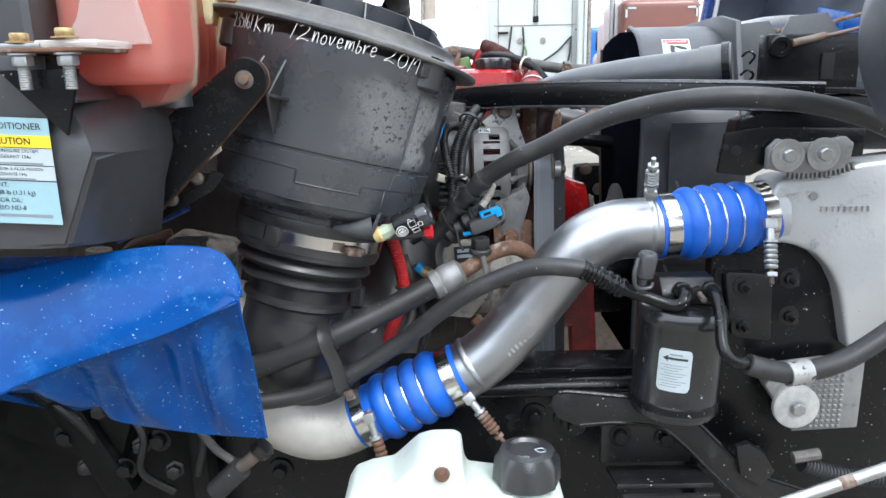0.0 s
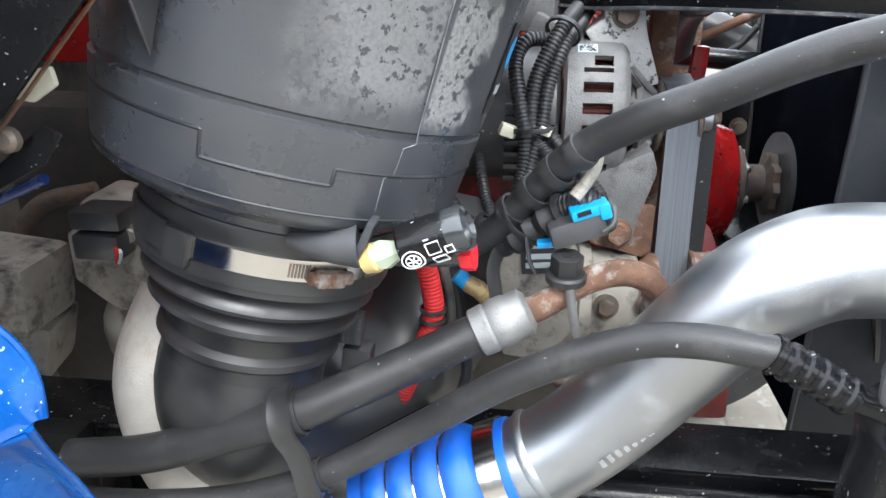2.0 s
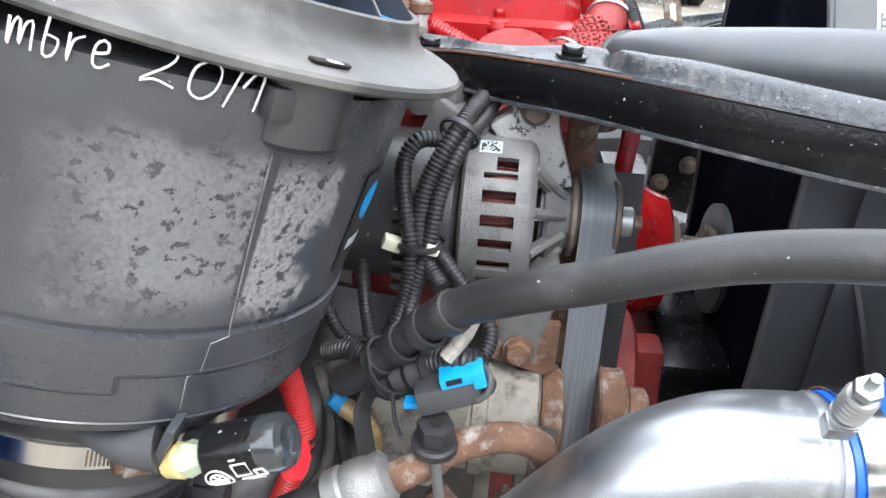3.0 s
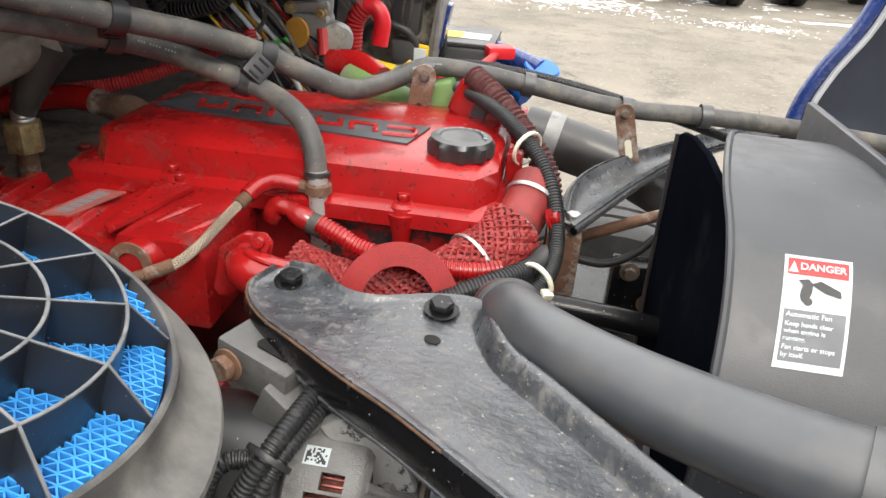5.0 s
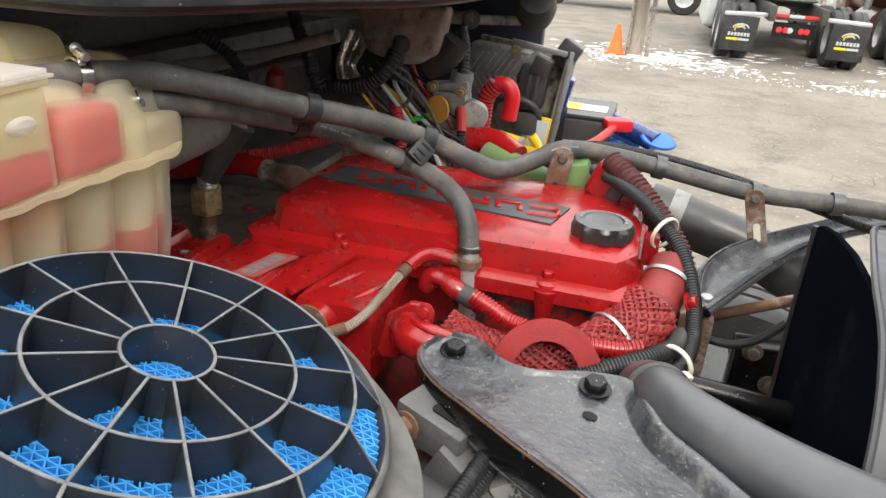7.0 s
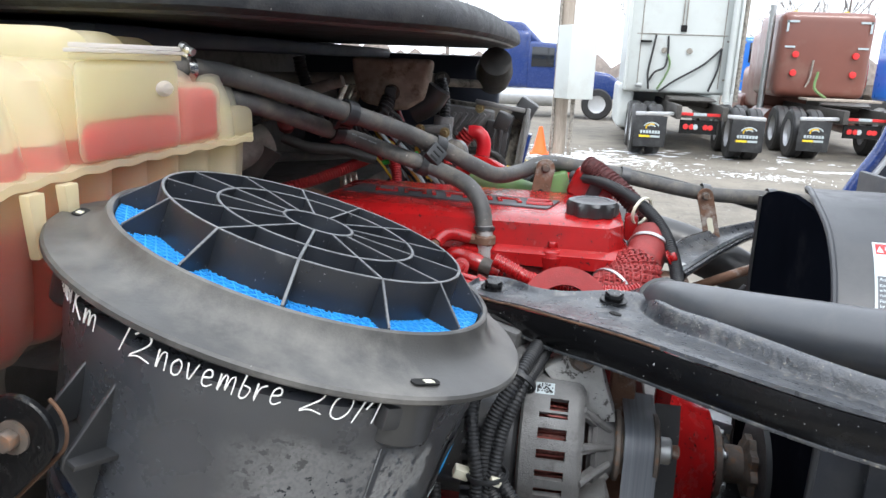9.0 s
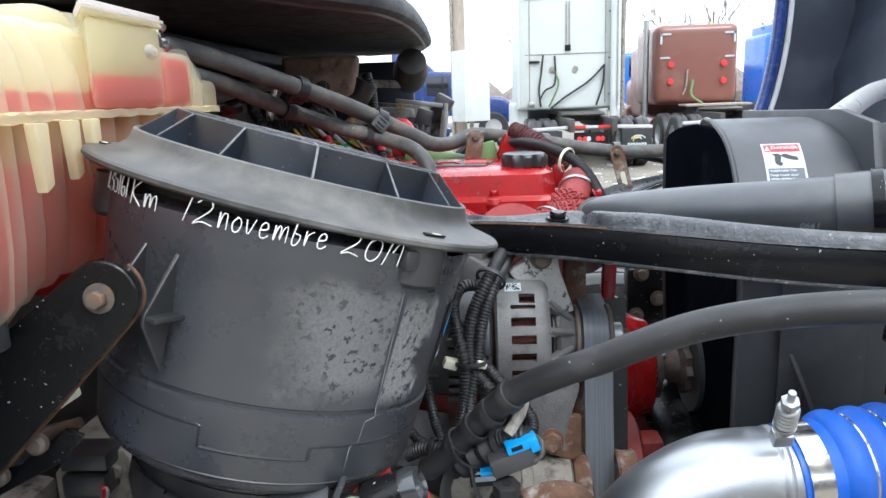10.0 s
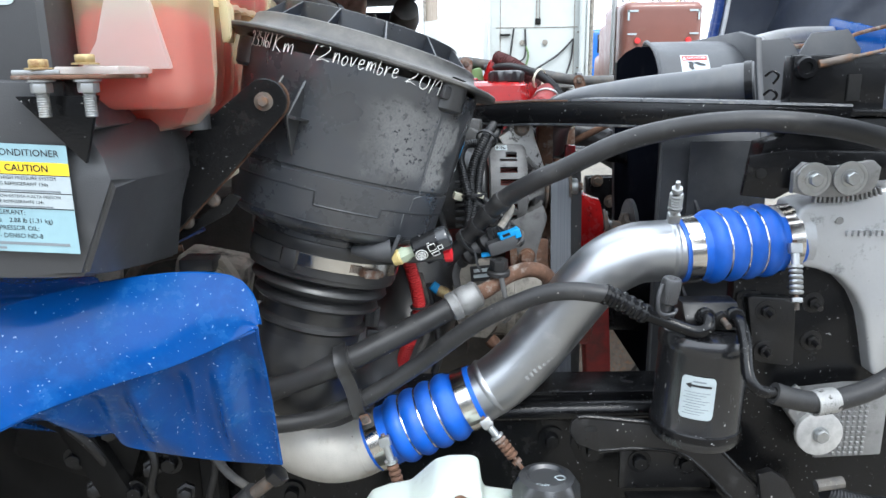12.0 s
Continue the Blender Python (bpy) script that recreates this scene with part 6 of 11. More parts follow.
# ---- wiring near the alternator ----
def harness():
    t = thing("wiring_harness", (0.02, 1.29, 1.2), "bundle of black corrugated wiring loom tied and taped together", "wiring")
    runs = [
        ([(0.080, 1.46, 1.372), (0.064, 1.40, 1.354), (0.047, 1.340, 1.338), (0.024, 1.318, 1.293), (0.020, 1.305, 1.250), (0.030, 1.295, 1.225), (0.045, 1.28, 1.21)], 0.0085),
        ([(0.088, 1.46, 1.366), (0.070, 1.40, 1.340), (0.052, 1.338, 1.325), (0.036, 1.315, 1.285), (0.030, 1.300, 1.245), (0.020, 1.285, 1.20), (0.016, 1.26, 1.17)], 0.0075),
        ([(0.035, 1.345, 1.325), (0.012, 1.335, 1.325), (0.001, 1.325, 1.305), (0.006, 1.308, 1.270), (0.014, 1.296, 1.235), (0.013, 1.285, 1.195), (0.004, 1.26, 1.165)], 0.0080),
        ([(0.030, 1.305, 1.245), (0.052, 1.292, 1.222), (0.076, 1.278, 1.199), (0.092, 1.258, 1.181), (0.085, 1.232, 1.165)], 0.0075),
        ([(-0.036, 1.325, 1.205), (-0.030, 1.305, 1.185), (-0.024, 1.29, 1.165), (-0.015, 1.27, 1.15)], 0.0065),
        ([(-0.075, 1.315, 1.190), (-0.066, 1.30, 1.170), (-0.048, 1.285, 1.148), (-0.02, 1.265, 1.143)], 0.0065),
        ([(-0.058, 1.275, 1.132), (-0.036, 1.262, 1.146), (-0.006, 1.245, 1.150), (0.02, 1.225, 1.152)], 0.0095),
        ([(0.025, 1.205, 1.165), (0.048, 1.190, 1.190), (0.070, 1.180, 1.203), (0.086, 1.182, 1.196)], 0.0125),
        ([(0.040, 1.192, 1.168), (0.060, 1.178, 1.188), (0.082, 1.172, 1.193), (0.094, 1.178, 1.183)], 0.0085),
    ]
    for pts, r in runs:
        part("loom", loom(B(), pts, r), loom_black, t)
    part("tape_wrap", tube(B(), [(-0.005, 1.225, 1.148), (0.015, 1.208, 1.160), (0.035, 1.195, 1.178), (0.052, 1.184, 1.193)], lambda s, f: 0.017 + 0.003 * math.sin(s * 300), 14, 0.004), rubber, t, "crinkled black tape")
    part("tape_tail", tube(B(), [(0.000, 1.215, 1.150), (-0.010, 1.205, 1.125), (-0.006, 1.200, 1.095), (-0.002, 1.2, 1.07)], 0.009, 8, 0.006, squash=0.25), rubber, t)
    for p, d, r in (((0.016, 1.194, 1.180), (0.5, -0.3, 0.6), 0.021), ((0.048, 1.339, 1.334), (0.3, 0.6, 0.5), 0.017), ((0.024, 1.302, 1.240), (0.1, -0.1, -1), 0.020), ((-0.024, 1.255, 1.149), (1, -0.4, 0.2), 0.011)):
        clip_at(t, "cable_tie", p, d, r, 0.005, loom_black)
    part("tie_tail", tube(B(), [(0.020, 1.175, 1.170), (0.024, 1.165, 1.150), (0.03, 1.160, 1.14)], 0.002, 6), loom_black, t)
    for p, s in (((-0.004, 1.302, 1.238), 0.012), ((0.034, 1.288, 1.241), 0.008)):
        part("cream_clip", block(B(), (s * 1.5, s, s), pose(*p, 10, 20, 15), 0.002), foam_white, t, "cream plastic clip")
    part("wrapped_lug", tube(B(), [(0.060, 1.17, 1.21), (0.074, 1.180, 1.228), (0.080, 1.20, 1.238)], 0.006, 10), warm_grey, t)
    t2 = thing("wiring_connector", (0.075, 1.165, 1.19), "black wiring connector with a sky-blue lock", "connector")
    m = pose(0.064, 1.168, 1.183, 0, -18, 8)
    part("housing", block(B(), (0.050, 0.024, 0.022), m, 0.004), dark_cover, t2)
    bm = block(B(), (0.030, 0.020, 0.009), m @ pose(0.012, -0.004, 0.015), 0.002)
    block(bm, (0.010, 0.022, 0.014), m @ pose(0.026, -0.004, 0.012), 0.002)
    lock = part("lock", bm, blue_plastic, t2, "sky-blue plastic lock")
    part("lock_slot", block(B(), (0.012, 0.002, 0.004), m @ pose(0.008, -0.0142, 0.0165), 0), dark_void, lock)
    part("lower_lock", block(B(), (0.020, 0.012, 0.005), pose(0.040, 1.172, 1.166, 0, -10, 0), 0.001), blue_plastic, t2)
    part("wire_loop", tube(B(), [(0.085, 1.176, 1.205), (0.094, 1.166, 1.204), (0.094, 1.158, 1.192), (0.086, 1.158, 1.184)], 0.0025, 8, 0.003), dusty_rubber, t2)
    t3 = thing("battery_loom", (-0.09, 1.28, 1.0), "bright red corrugated cable loom with black ties", "wiring")
    part("loom", loom(B(), [(-0.115, 1.262, 1.205), (-0.098, 1.250, 1.16), (-0.086, 1.245, 1.12), (-0.077, 1.245, 1.08), (-0.075, 1.245, 1.045), (-0.092, 1.245, 0.992), (-0.118, 1.245, 0.930), (-0.15, 1.25, 0.88)], 0.0115), loom_red, t3)
    for z, x in ((1.055, -0.075), (1.043, -0.0755)):
        clip_at(t3, "cable_tie", (x, 1.245, z), (0, 0, 1), 0.0118, 0.004, loom_black)
    part("grey_cable", tube(B(), [(-0.075, 1.30, 1.10), (-0.060, 1.29, 1.04), (-0.066, 1.28, 0.98), (-0.10, 1.27, 0.93)], 0.006, 10), dusty_rubber, t3)
    part("grey_cable", tube(B(), [(-0.060, 1.30, 1.08), (-0.048, 1.29, 1.02), (-0.04, 1.28, 0.96), (-0.05, 1.27, 0.92)], 0.007, 10), loom_black, t3)


# ---- refrigerant compressor under the alternator ----
def compressor():
    t = thing("compressor", (0.09, 1.33, 0.95), "grey greasy refrigerant compressor on a rusty bracket", "compressor")
    part("case", lathe(B(), [(0, -0.02), (0.055, -0.02), (0.062, -0.01), (0.062, 0.06), (0.066, 0.062), (0.066, 0.075), (0.062, 0.077), (0.062, 0.125), (0.05, 0.13), (0, 0.13)], axes((0.02, 1.345, 1.03), (1, 0, 0), (0, -1, 0)), 40), warm_grey, t)
    part("clutch", lathe(B(), [(0, 0.13), (0.055, 0.13), (0.058, 0.135), (0.058, 0.150), (0.03, 0.156), (0, 0.156)], axes((0.02, 1.345, 1.03), (1, 0, 0), (0, -1, 0)), 40), rust, t)
    bm = prism(B(), [(0.088, 1.155), (0.160, 1.150), (0.160, 1.098), (0.150, 1.09), (0.092, 1.105)], 0.012, axes((0, 1.346, 0), (0, -1, 0), (1, 0, 0)), 0.002)
    part("bracket_plate", bm, rust, t, "rusty bracket plate")
    bm = prism(B(), [(-0.005, 1.125), (0.070, 1.130), (0.080, 1.10), (0.072, 1.02), (0.045, 0.985), (0.0, 0.99), (-0.02, 1.06)], 0.030, axes((0, 1.298, 0), (0, -1, 0), (1, 0, 0)), 0.006)
    part("port_block", bm, warm_grey, t)
    part("rating_plate", block(B(), (0.048, 0.003, 0.028), pose(0.040, 1.2665, 1.108, 0, -5, 0), 0.001), label_black, t, "black rating plate")
    for k in range(2):
        bm = block(B(), (0.034, 0.001, 0.006), pose(0.038, 1.2645, 1.114 - k * 0.010, 0, -5, 0), 0)
        part("print_bar", bm, label_white, t)
    for x, z in ((0.110, 1.052), (0.155, 1.055), (0.05, 1.005)):
        part("case_bolt", bolt(B(), (x, 1.282, z), (0, -1, 0.1), 0.010, 0.008, 1.4), dull_bolt, t)
    part("pipe_stub", tube(B(), [(0.05, 1.27, 0.985), (0.075, 1.262, 0.965), (0.11, 1.262, 0.965), (0.13, 1.28, 0.985)], 0.012, 14), rust, t)
    part("sensor_fitting", tube(B(), [(-0.040, 1.265, 1.078), (-0.022, 1.260, 1.070), (-0.012, 1.262, 1.050), (-0.012, 1.27, 1.03)], 0.010, 14), brass_bolt, t, "brass fitting")
    part("sensor_cap", tube(B(), [(-0.052, 1.266, 1.088), (-0.040, 1.265, 1.078)], 0.009, 12), blue_plastic, t)
    for x in (0.098, 0.142):
        part("rib_post", block(B(), (0.018, 0.03, 0.13), pose(x, 1.345, 0.93), 0.004), warm_grey, t)


# ---- engine ----
def engine():
    t = thing("engine", (-0.10, 1.80, 0.9), "red painted diesel engine with a flat-topped valve cover", "engine")
    # valve cover: stacked outlines, chamfered at its front end
    def ring(x0, x1, y0, y1, c, z):
        return [(x0 + c, y0, z), (x1 - c, y0, z), (x1, y0 + c * 1.6, z), (x1, y1 - c, z), (x1 - c, y1, z), (x0 + c, y1, z), (x0, y1 - c, z), (x0, y0 + c, z)]
    rows = [ring(-0.395, 0.186, 1.735, 2.06, 0.022, 1.352), ring(-0.395, 0.186, 1.735, 2.06, 0.022, 1.372), ring(-0.388, 0.180, 1.742, 2.055, 0.022, 1.377),
            ring(-0.362, 0.176, 1.752, 2.05, 0.024, 1.380), ring(-0.356, 0.173, 1.757, 2.047, 0.025, 1.4165), ring(-0.348, 0.168, 1.766, 2.04, 0.028, 1.4222), ring(-0.325, 0.160, 1.792, 2.01, 0.03, 1.4265)]
    bm = B()
    vs = [[bm.verts.new(p) for p in r] for r in rows]
    for a, b in zip(vs, vs[1:]):
        for k in range(8):
            bm.faces.new((a[k], a[(k + 1) % 8], b[(k + 1) % 8], b[k]))
    bm.faces.new(vs[-1])
    bm.faces.new(vs[0][::-1])
    bmesh.ops.bevel(bm, geom=[e for e in bm.edges if e.calc_face_angle(0) > 0.2], offset=0.0034, segments=3, affect="EDGES", clamp_overlap=True)
    bmesh.ops.recalc_face_normals(bm, faces=bm.faces)
    cover = part("valve_cover", bm, red_paint, t, "glossy red valve cover")
    part("name_plate", prism(B(), [(-0.326, 1.869), (0.049, 1.828), (0.066, 1.908), (-0.312, 1.946)], 0.0035, Matrix.Translation((0, 0, 1.4258)), 0.001), grey_cover, cover, "dark grey plate with raised red shapes")
    for k, (x, w) in enumerate(((0.030, 0.046), (-0.022, 0.044), (-0.072, 0.040), (-0.118, 0.040), (-0.160, 0.012), (-0.195, 0.044), (-0.250, 0.046))):
        ym = 1.868 - (x - 0.05) * 0.095
        bm = B()
        if k in (0,):
            tube(bm, [(x - 0.020, ym - 0.016, 1.4300), (x + 0.018, ym - 0.014, 1.4300), (x + 0.022, ym, 1.4300), (x + 0.016, ym + 0.014, 1.4300), (x - 0.020, ym + 0.014, 1.4300)], 0.0040, 8, 0.006)
        elif w < 0.02:
            block(bm, (0.008, 0.032, 0.004), pose(x, ym, 1.4303, 0, 0, 14), 0.001)
        else:
            for dx in (-w * 0.38, w * 0.38):
                block(bm, (0.008, 0.032, 0.004), pose(x + dx, ym, 1.4303, 0, 0, 14), 0.001)
            block(bm, (w * 0.8, 0.008, 0.004), pose(x, ym + (0.012 if k % 2 else -0.012), 1.4304, 0, 0, 0), 0.001)
        part("raised_shape", bm, red_paint, cover)
    cap = part("oil_cap", lathe(B(), [(0, 1.4262), (0.040, 1.4262), (0.041, 1.4312), (0.0415, 1.4442), (0.039, 1.4492), (0.028, 1.4507), (0.026, 1.4492), (0, 1.4492)], Matrix.Translation((0.121, 1.822, 0)), 60, wave=lambda a, h: 1 + 0.070 * math.cos(9 * a) if h < 1.4487 else 1), black_plastic, cover, "black knobbed oil filler cap")
    def arc(x, y):
        a = math.pi / 2 - x / 0.029
        return Vector((0.121 + (0.031 + y) * math.cos(a), 1.822 + (0.031 + y) * math.sin(a), 1.4512))
    bm = B()
    for k in range(10):
        bar(bm, -0.05 + k * 0.0105, -0.002, -0.043 + k * 0.0105, 0.002, arc, 2)
    part("print_bar", bm, label_grey, cap)
    # housing below the cover
    bm = block(B(), (0.545, 0.29, 0.085), pose(-0.108, 1.90, 1.308), 0.010)
    part("rocker_housing", bm, sooty_red, t, "red housing blotched with black soot")
    part("cylinder_head", block(B(), (0.62, 0.34, 0.16), pose(-0.16, 1.91, 1.185), 0.012), dull_red, t)
    part("engine_block", block(B(), (0.86, 0.46, 0.62), pose(-0.28, 1.90, 0.80), 0.02), grime, t, "grimy engine block")
    for x in (-0.242, 0.063):
        bm = lathe(B(), [(0, 0), (0.020, 0), (0.018, 0.010), (0.012, 0.014), (0, 0.014)], Matrix.Translation((x, 1.752, 1.366)), 20)
        part("cover_boss", bm, red_paint, t)
        part("cover_bolt", bolt(B(), (x, 1.752, 1.379), (0, 0, 1), 0.0085, 0.010, 1.35), red_paint, t)
        part("boss_post", lathe(B(), [(0.011, 1.30), (0.012, 1.335), (0.016, 1.352), (0.019, 1.368)], Matrix.Translation((x, 1.746, 0)), 18), red_paint, t)
    part("cover_gasket", block(B(), (0.570, 0.316, 0.005), pose(-0.106, 1.898, 1.3505), 0.001), dark_void, t, "sooty gasket line")
    # soot-grey deck behind the intake
    part("head_deck", block(B(), (0.40, 0.50, 0.02), pose(-0.60, 1.98, 1.288), 0.004), material("oily_brown_casting", (0.135, 0.108, 0.090), 0.6, vary=0.4, scale=12, fine=0.7, dirt=(0.05, 0.042, 0.038), dirt_at=(0.48, 0.66), dirt_scale=14), t, "oily brown casting top")
    for x, y in ((-0.53, 1.985), (-0.60, 1.86), (-0.47, 1.93)):
        part("deck_bolt", bolt(B(), (x, y, 1.298), (0, 0, 1), 0.010, 0.007, 1.5), dull_red, t)
    # intake manifold: stepped ribbed casting with a bolted front lid
    steps = [(-0.95, 1.255), (-0.128, 1.255), (-0.128, 1.346), (-0.136, 1.360), (-0.152, 1.364), (-0.230, 1.364), (-0.237, 1.350), (-0.252, 1.350), (-0.258, 1.357), (-0.282, 1.359), (-0.289, 1.348), (-0.297, 1.348), (-0.303, 1.358), (-0.390, 1.357), (-0.400, 1.345), (-0.416, 1.345), (-0.421, 1.358), (-0.440, 1.358), (-0.447, 1.344), (-0.486, 1.344), (-0.492, 1.356), (-0.510, 1.356), (-0.517, 1.341), (-0.575, 1.341), (-0.582, 1.352), (-0.600, 1.352), (-0.607, 1.336), (-0.95, 1.330)]
    bm = prism(B(), steps, 0.150, axes((0, 1.748, 0), (0, -1, 0), (1, 0, 0)), 0.0035, 2)
    part("intake_manifold", bm, red_paint, t, "red intake manifold with a ribbed top")
    bm = prism(B(), [(-0.250, 1.606), (-0.236, 1.594), (-0.206, 1.738), (-0.212, 1.764), (-0.250, 1.770), (-0.256, 1.760)], 0.0075, Matrix.Translation((0, 0, 1.3645)), 0.002)
    part("manifold_lip", bm, red_paint, t)
    part("lip_bolt", bolt(B(), (-0.228, 1.742, 1.372), (0, 0, 1), 0.0075, 0.010, 1.4), red_paint, t)
    for a, b in (((-0.206, 1.640, 1.3635), (-0.180, 1.700, 1.3645)), ((-0.172, 1.606, 1.3600), (-0.138, 1.690, 1.3620))):
        part("crease", tube(B(), [a, Vector(a).lerp(Vector(b), 0.5) + Vector((0, 0, 0.001)), b], lambda s, f: 0.0048 * math.sin(math.pi * (0.08 + 0.84 * f)), 10, 0.006, squash=1.4), red_paint, t)
    part("serial_plate", prism(B(), [(-0.345, 1.627), (-0.310, 1.634), (-0.288, 1.715), (-0.325, 1.714)], 0.0018, Matrix.Translation((0, 0, 1.3585)), 0), material("pink_aged_plate", (0.30, 0.085, 0.075), 0.5, vary=0.25, scale=60), t, "faded pink plate with printed bars")
    bm = B()
    for k in range(16):
        bar(bm, 0.008 + k * 0.0045, -0.010, 0.0100 + k * 0.0045 + 0.0008 * (k % 3), 0.008, lambda x, y: Vector((-0.328 + 0.24 * x + y, 1.630 + 0.97 * x - 0.1 * y, 1.3608)))
    part("plate_bar", bm, label_grey, t)
    part("chip", block(B(), (0.012, 0.008, 0.002), pose(-0.458, 1.69, 1.3455, 0, 0, 20), 0.0005), label_white, t)
    # port and thermostat cover at the front
    part("port", tube(B(), [(-0.200, 1.610, 1.332), (-0.202, 1.595, 1.335), (-0.204, 1.578, 1.338)], lambda s, f: 0.031 - 0.004 * f, 28, 0.008), red_paint, t)
    part("port_lip", lathe(B(), [(0.016, 0), (0.0275, 0), (0.0275, 0.003), (0.016, 0.003)], axes((-0.204, 1.5785, 1.338), (-0.1, -1, 0.12)), 28, close=True), rust, t)
    bm = prism(B(), [(-0.040, -0.026), (-0.034, -0.036), (-0.014, -0.036), (0.020, -0.012), (0.034, 0.026), (0.026, 0.038), (0.004, 0.040), (-0.026, 0.022)], 0.011, axes((-0.080, 1.604, 1.347), (0.05, -1, 0.12), (1, 0, 0.1)), 0.004, 3)
    part("thermostat_flange", bm, red_paint, t)
    part("thermostat_neck", tube(B(), [(-0.080, 1.604, 1.350), (-0.066, 1.578, 1.354), (-0.042, 1.572, 1.352), (-0.018, 1.585, 1.340), (-0.005, 1.60, 1.320)], lambda s, f: 0.0255 - 0.003 * f, 24, 0.006), red_paint, t)
    part("neck_ridge", tube(B(), [(-0.078, 1.592, 1.372), (-0.064, 1.570, 1.378), (-0.040, 1.562, 1.376), (-0.016, 1.576, 1.362)], 0.0035, 8), red_paint, t)
    part("flange_bolt", bolt(B(), (-0.0875, 1.589, 1.329), (0.05, -1, 0.12), 0.0075, 0.007, 1.6), red_paint, t)
    part("flange_bolt", bolt(B(), (-0.058, 1.589, 1.384), (0.05, -1, 0.3), 0.0070, 0.007, 1.6), red_paint, t)
    # lifting eye: a red half disc with a hole
    bm = lathe(B(), [(0.040, -0.005), (0.066, -0.005), (0.066, 0.005), (0.040, 0.005)], axes((0.090, 1.610, 1.322), (0.15, -1, 0.42)), 48, close=True)
    part("lifting_eye", bm, material("flat_red_paint", (0.27, 0.010, 0.011), 0.5, vary=0.25, scale=40, fine=0.4, dirt=(0.12, 0.03, 0.025), dirt_at=(0.55, 0.75), dirt_scale=40), t, "red steel lifting eye")
    part("eye_stem", block(B(), (0.05, 0.015, 0.12), pose(0.090, 1.625, 1.24, -15), 0.004), dull_red, t)
    # filler block at the fan end
    part("front_gear_case", block(B(), (0.07, 0.52, 0.60), pose(0.145, 1.83, 0.98), 0.012), dull_red, t)
    part("post", block(B(), (0.030, 0.030, 0.36), pose(0.168, 1.470, 1.175), 0.004), rust, t, "rusty upright post")
    part("red_post", block(B(), (0.020, 0.022, 0.20), pose(0.228, 1.555, 1.20, 0, 3, 0), 0.004), red_paint, t)
    part("side_casting", block(B(), (0.10, 0.10, 0.20), pose(-0.02, 1.46, 1.10), 0.02), dull_red, t)
    part("side_casting", block(B(), (0.16, 0.12, 0.22), pose(-0.06, 1.52, 0.98), 0.02), grime, t)
    part("side_casting", block(B(), (0.50, 0.10, 0.12), pose(-0.36, 1.56, 1.13), 0.02), dull_red, t)
    return t


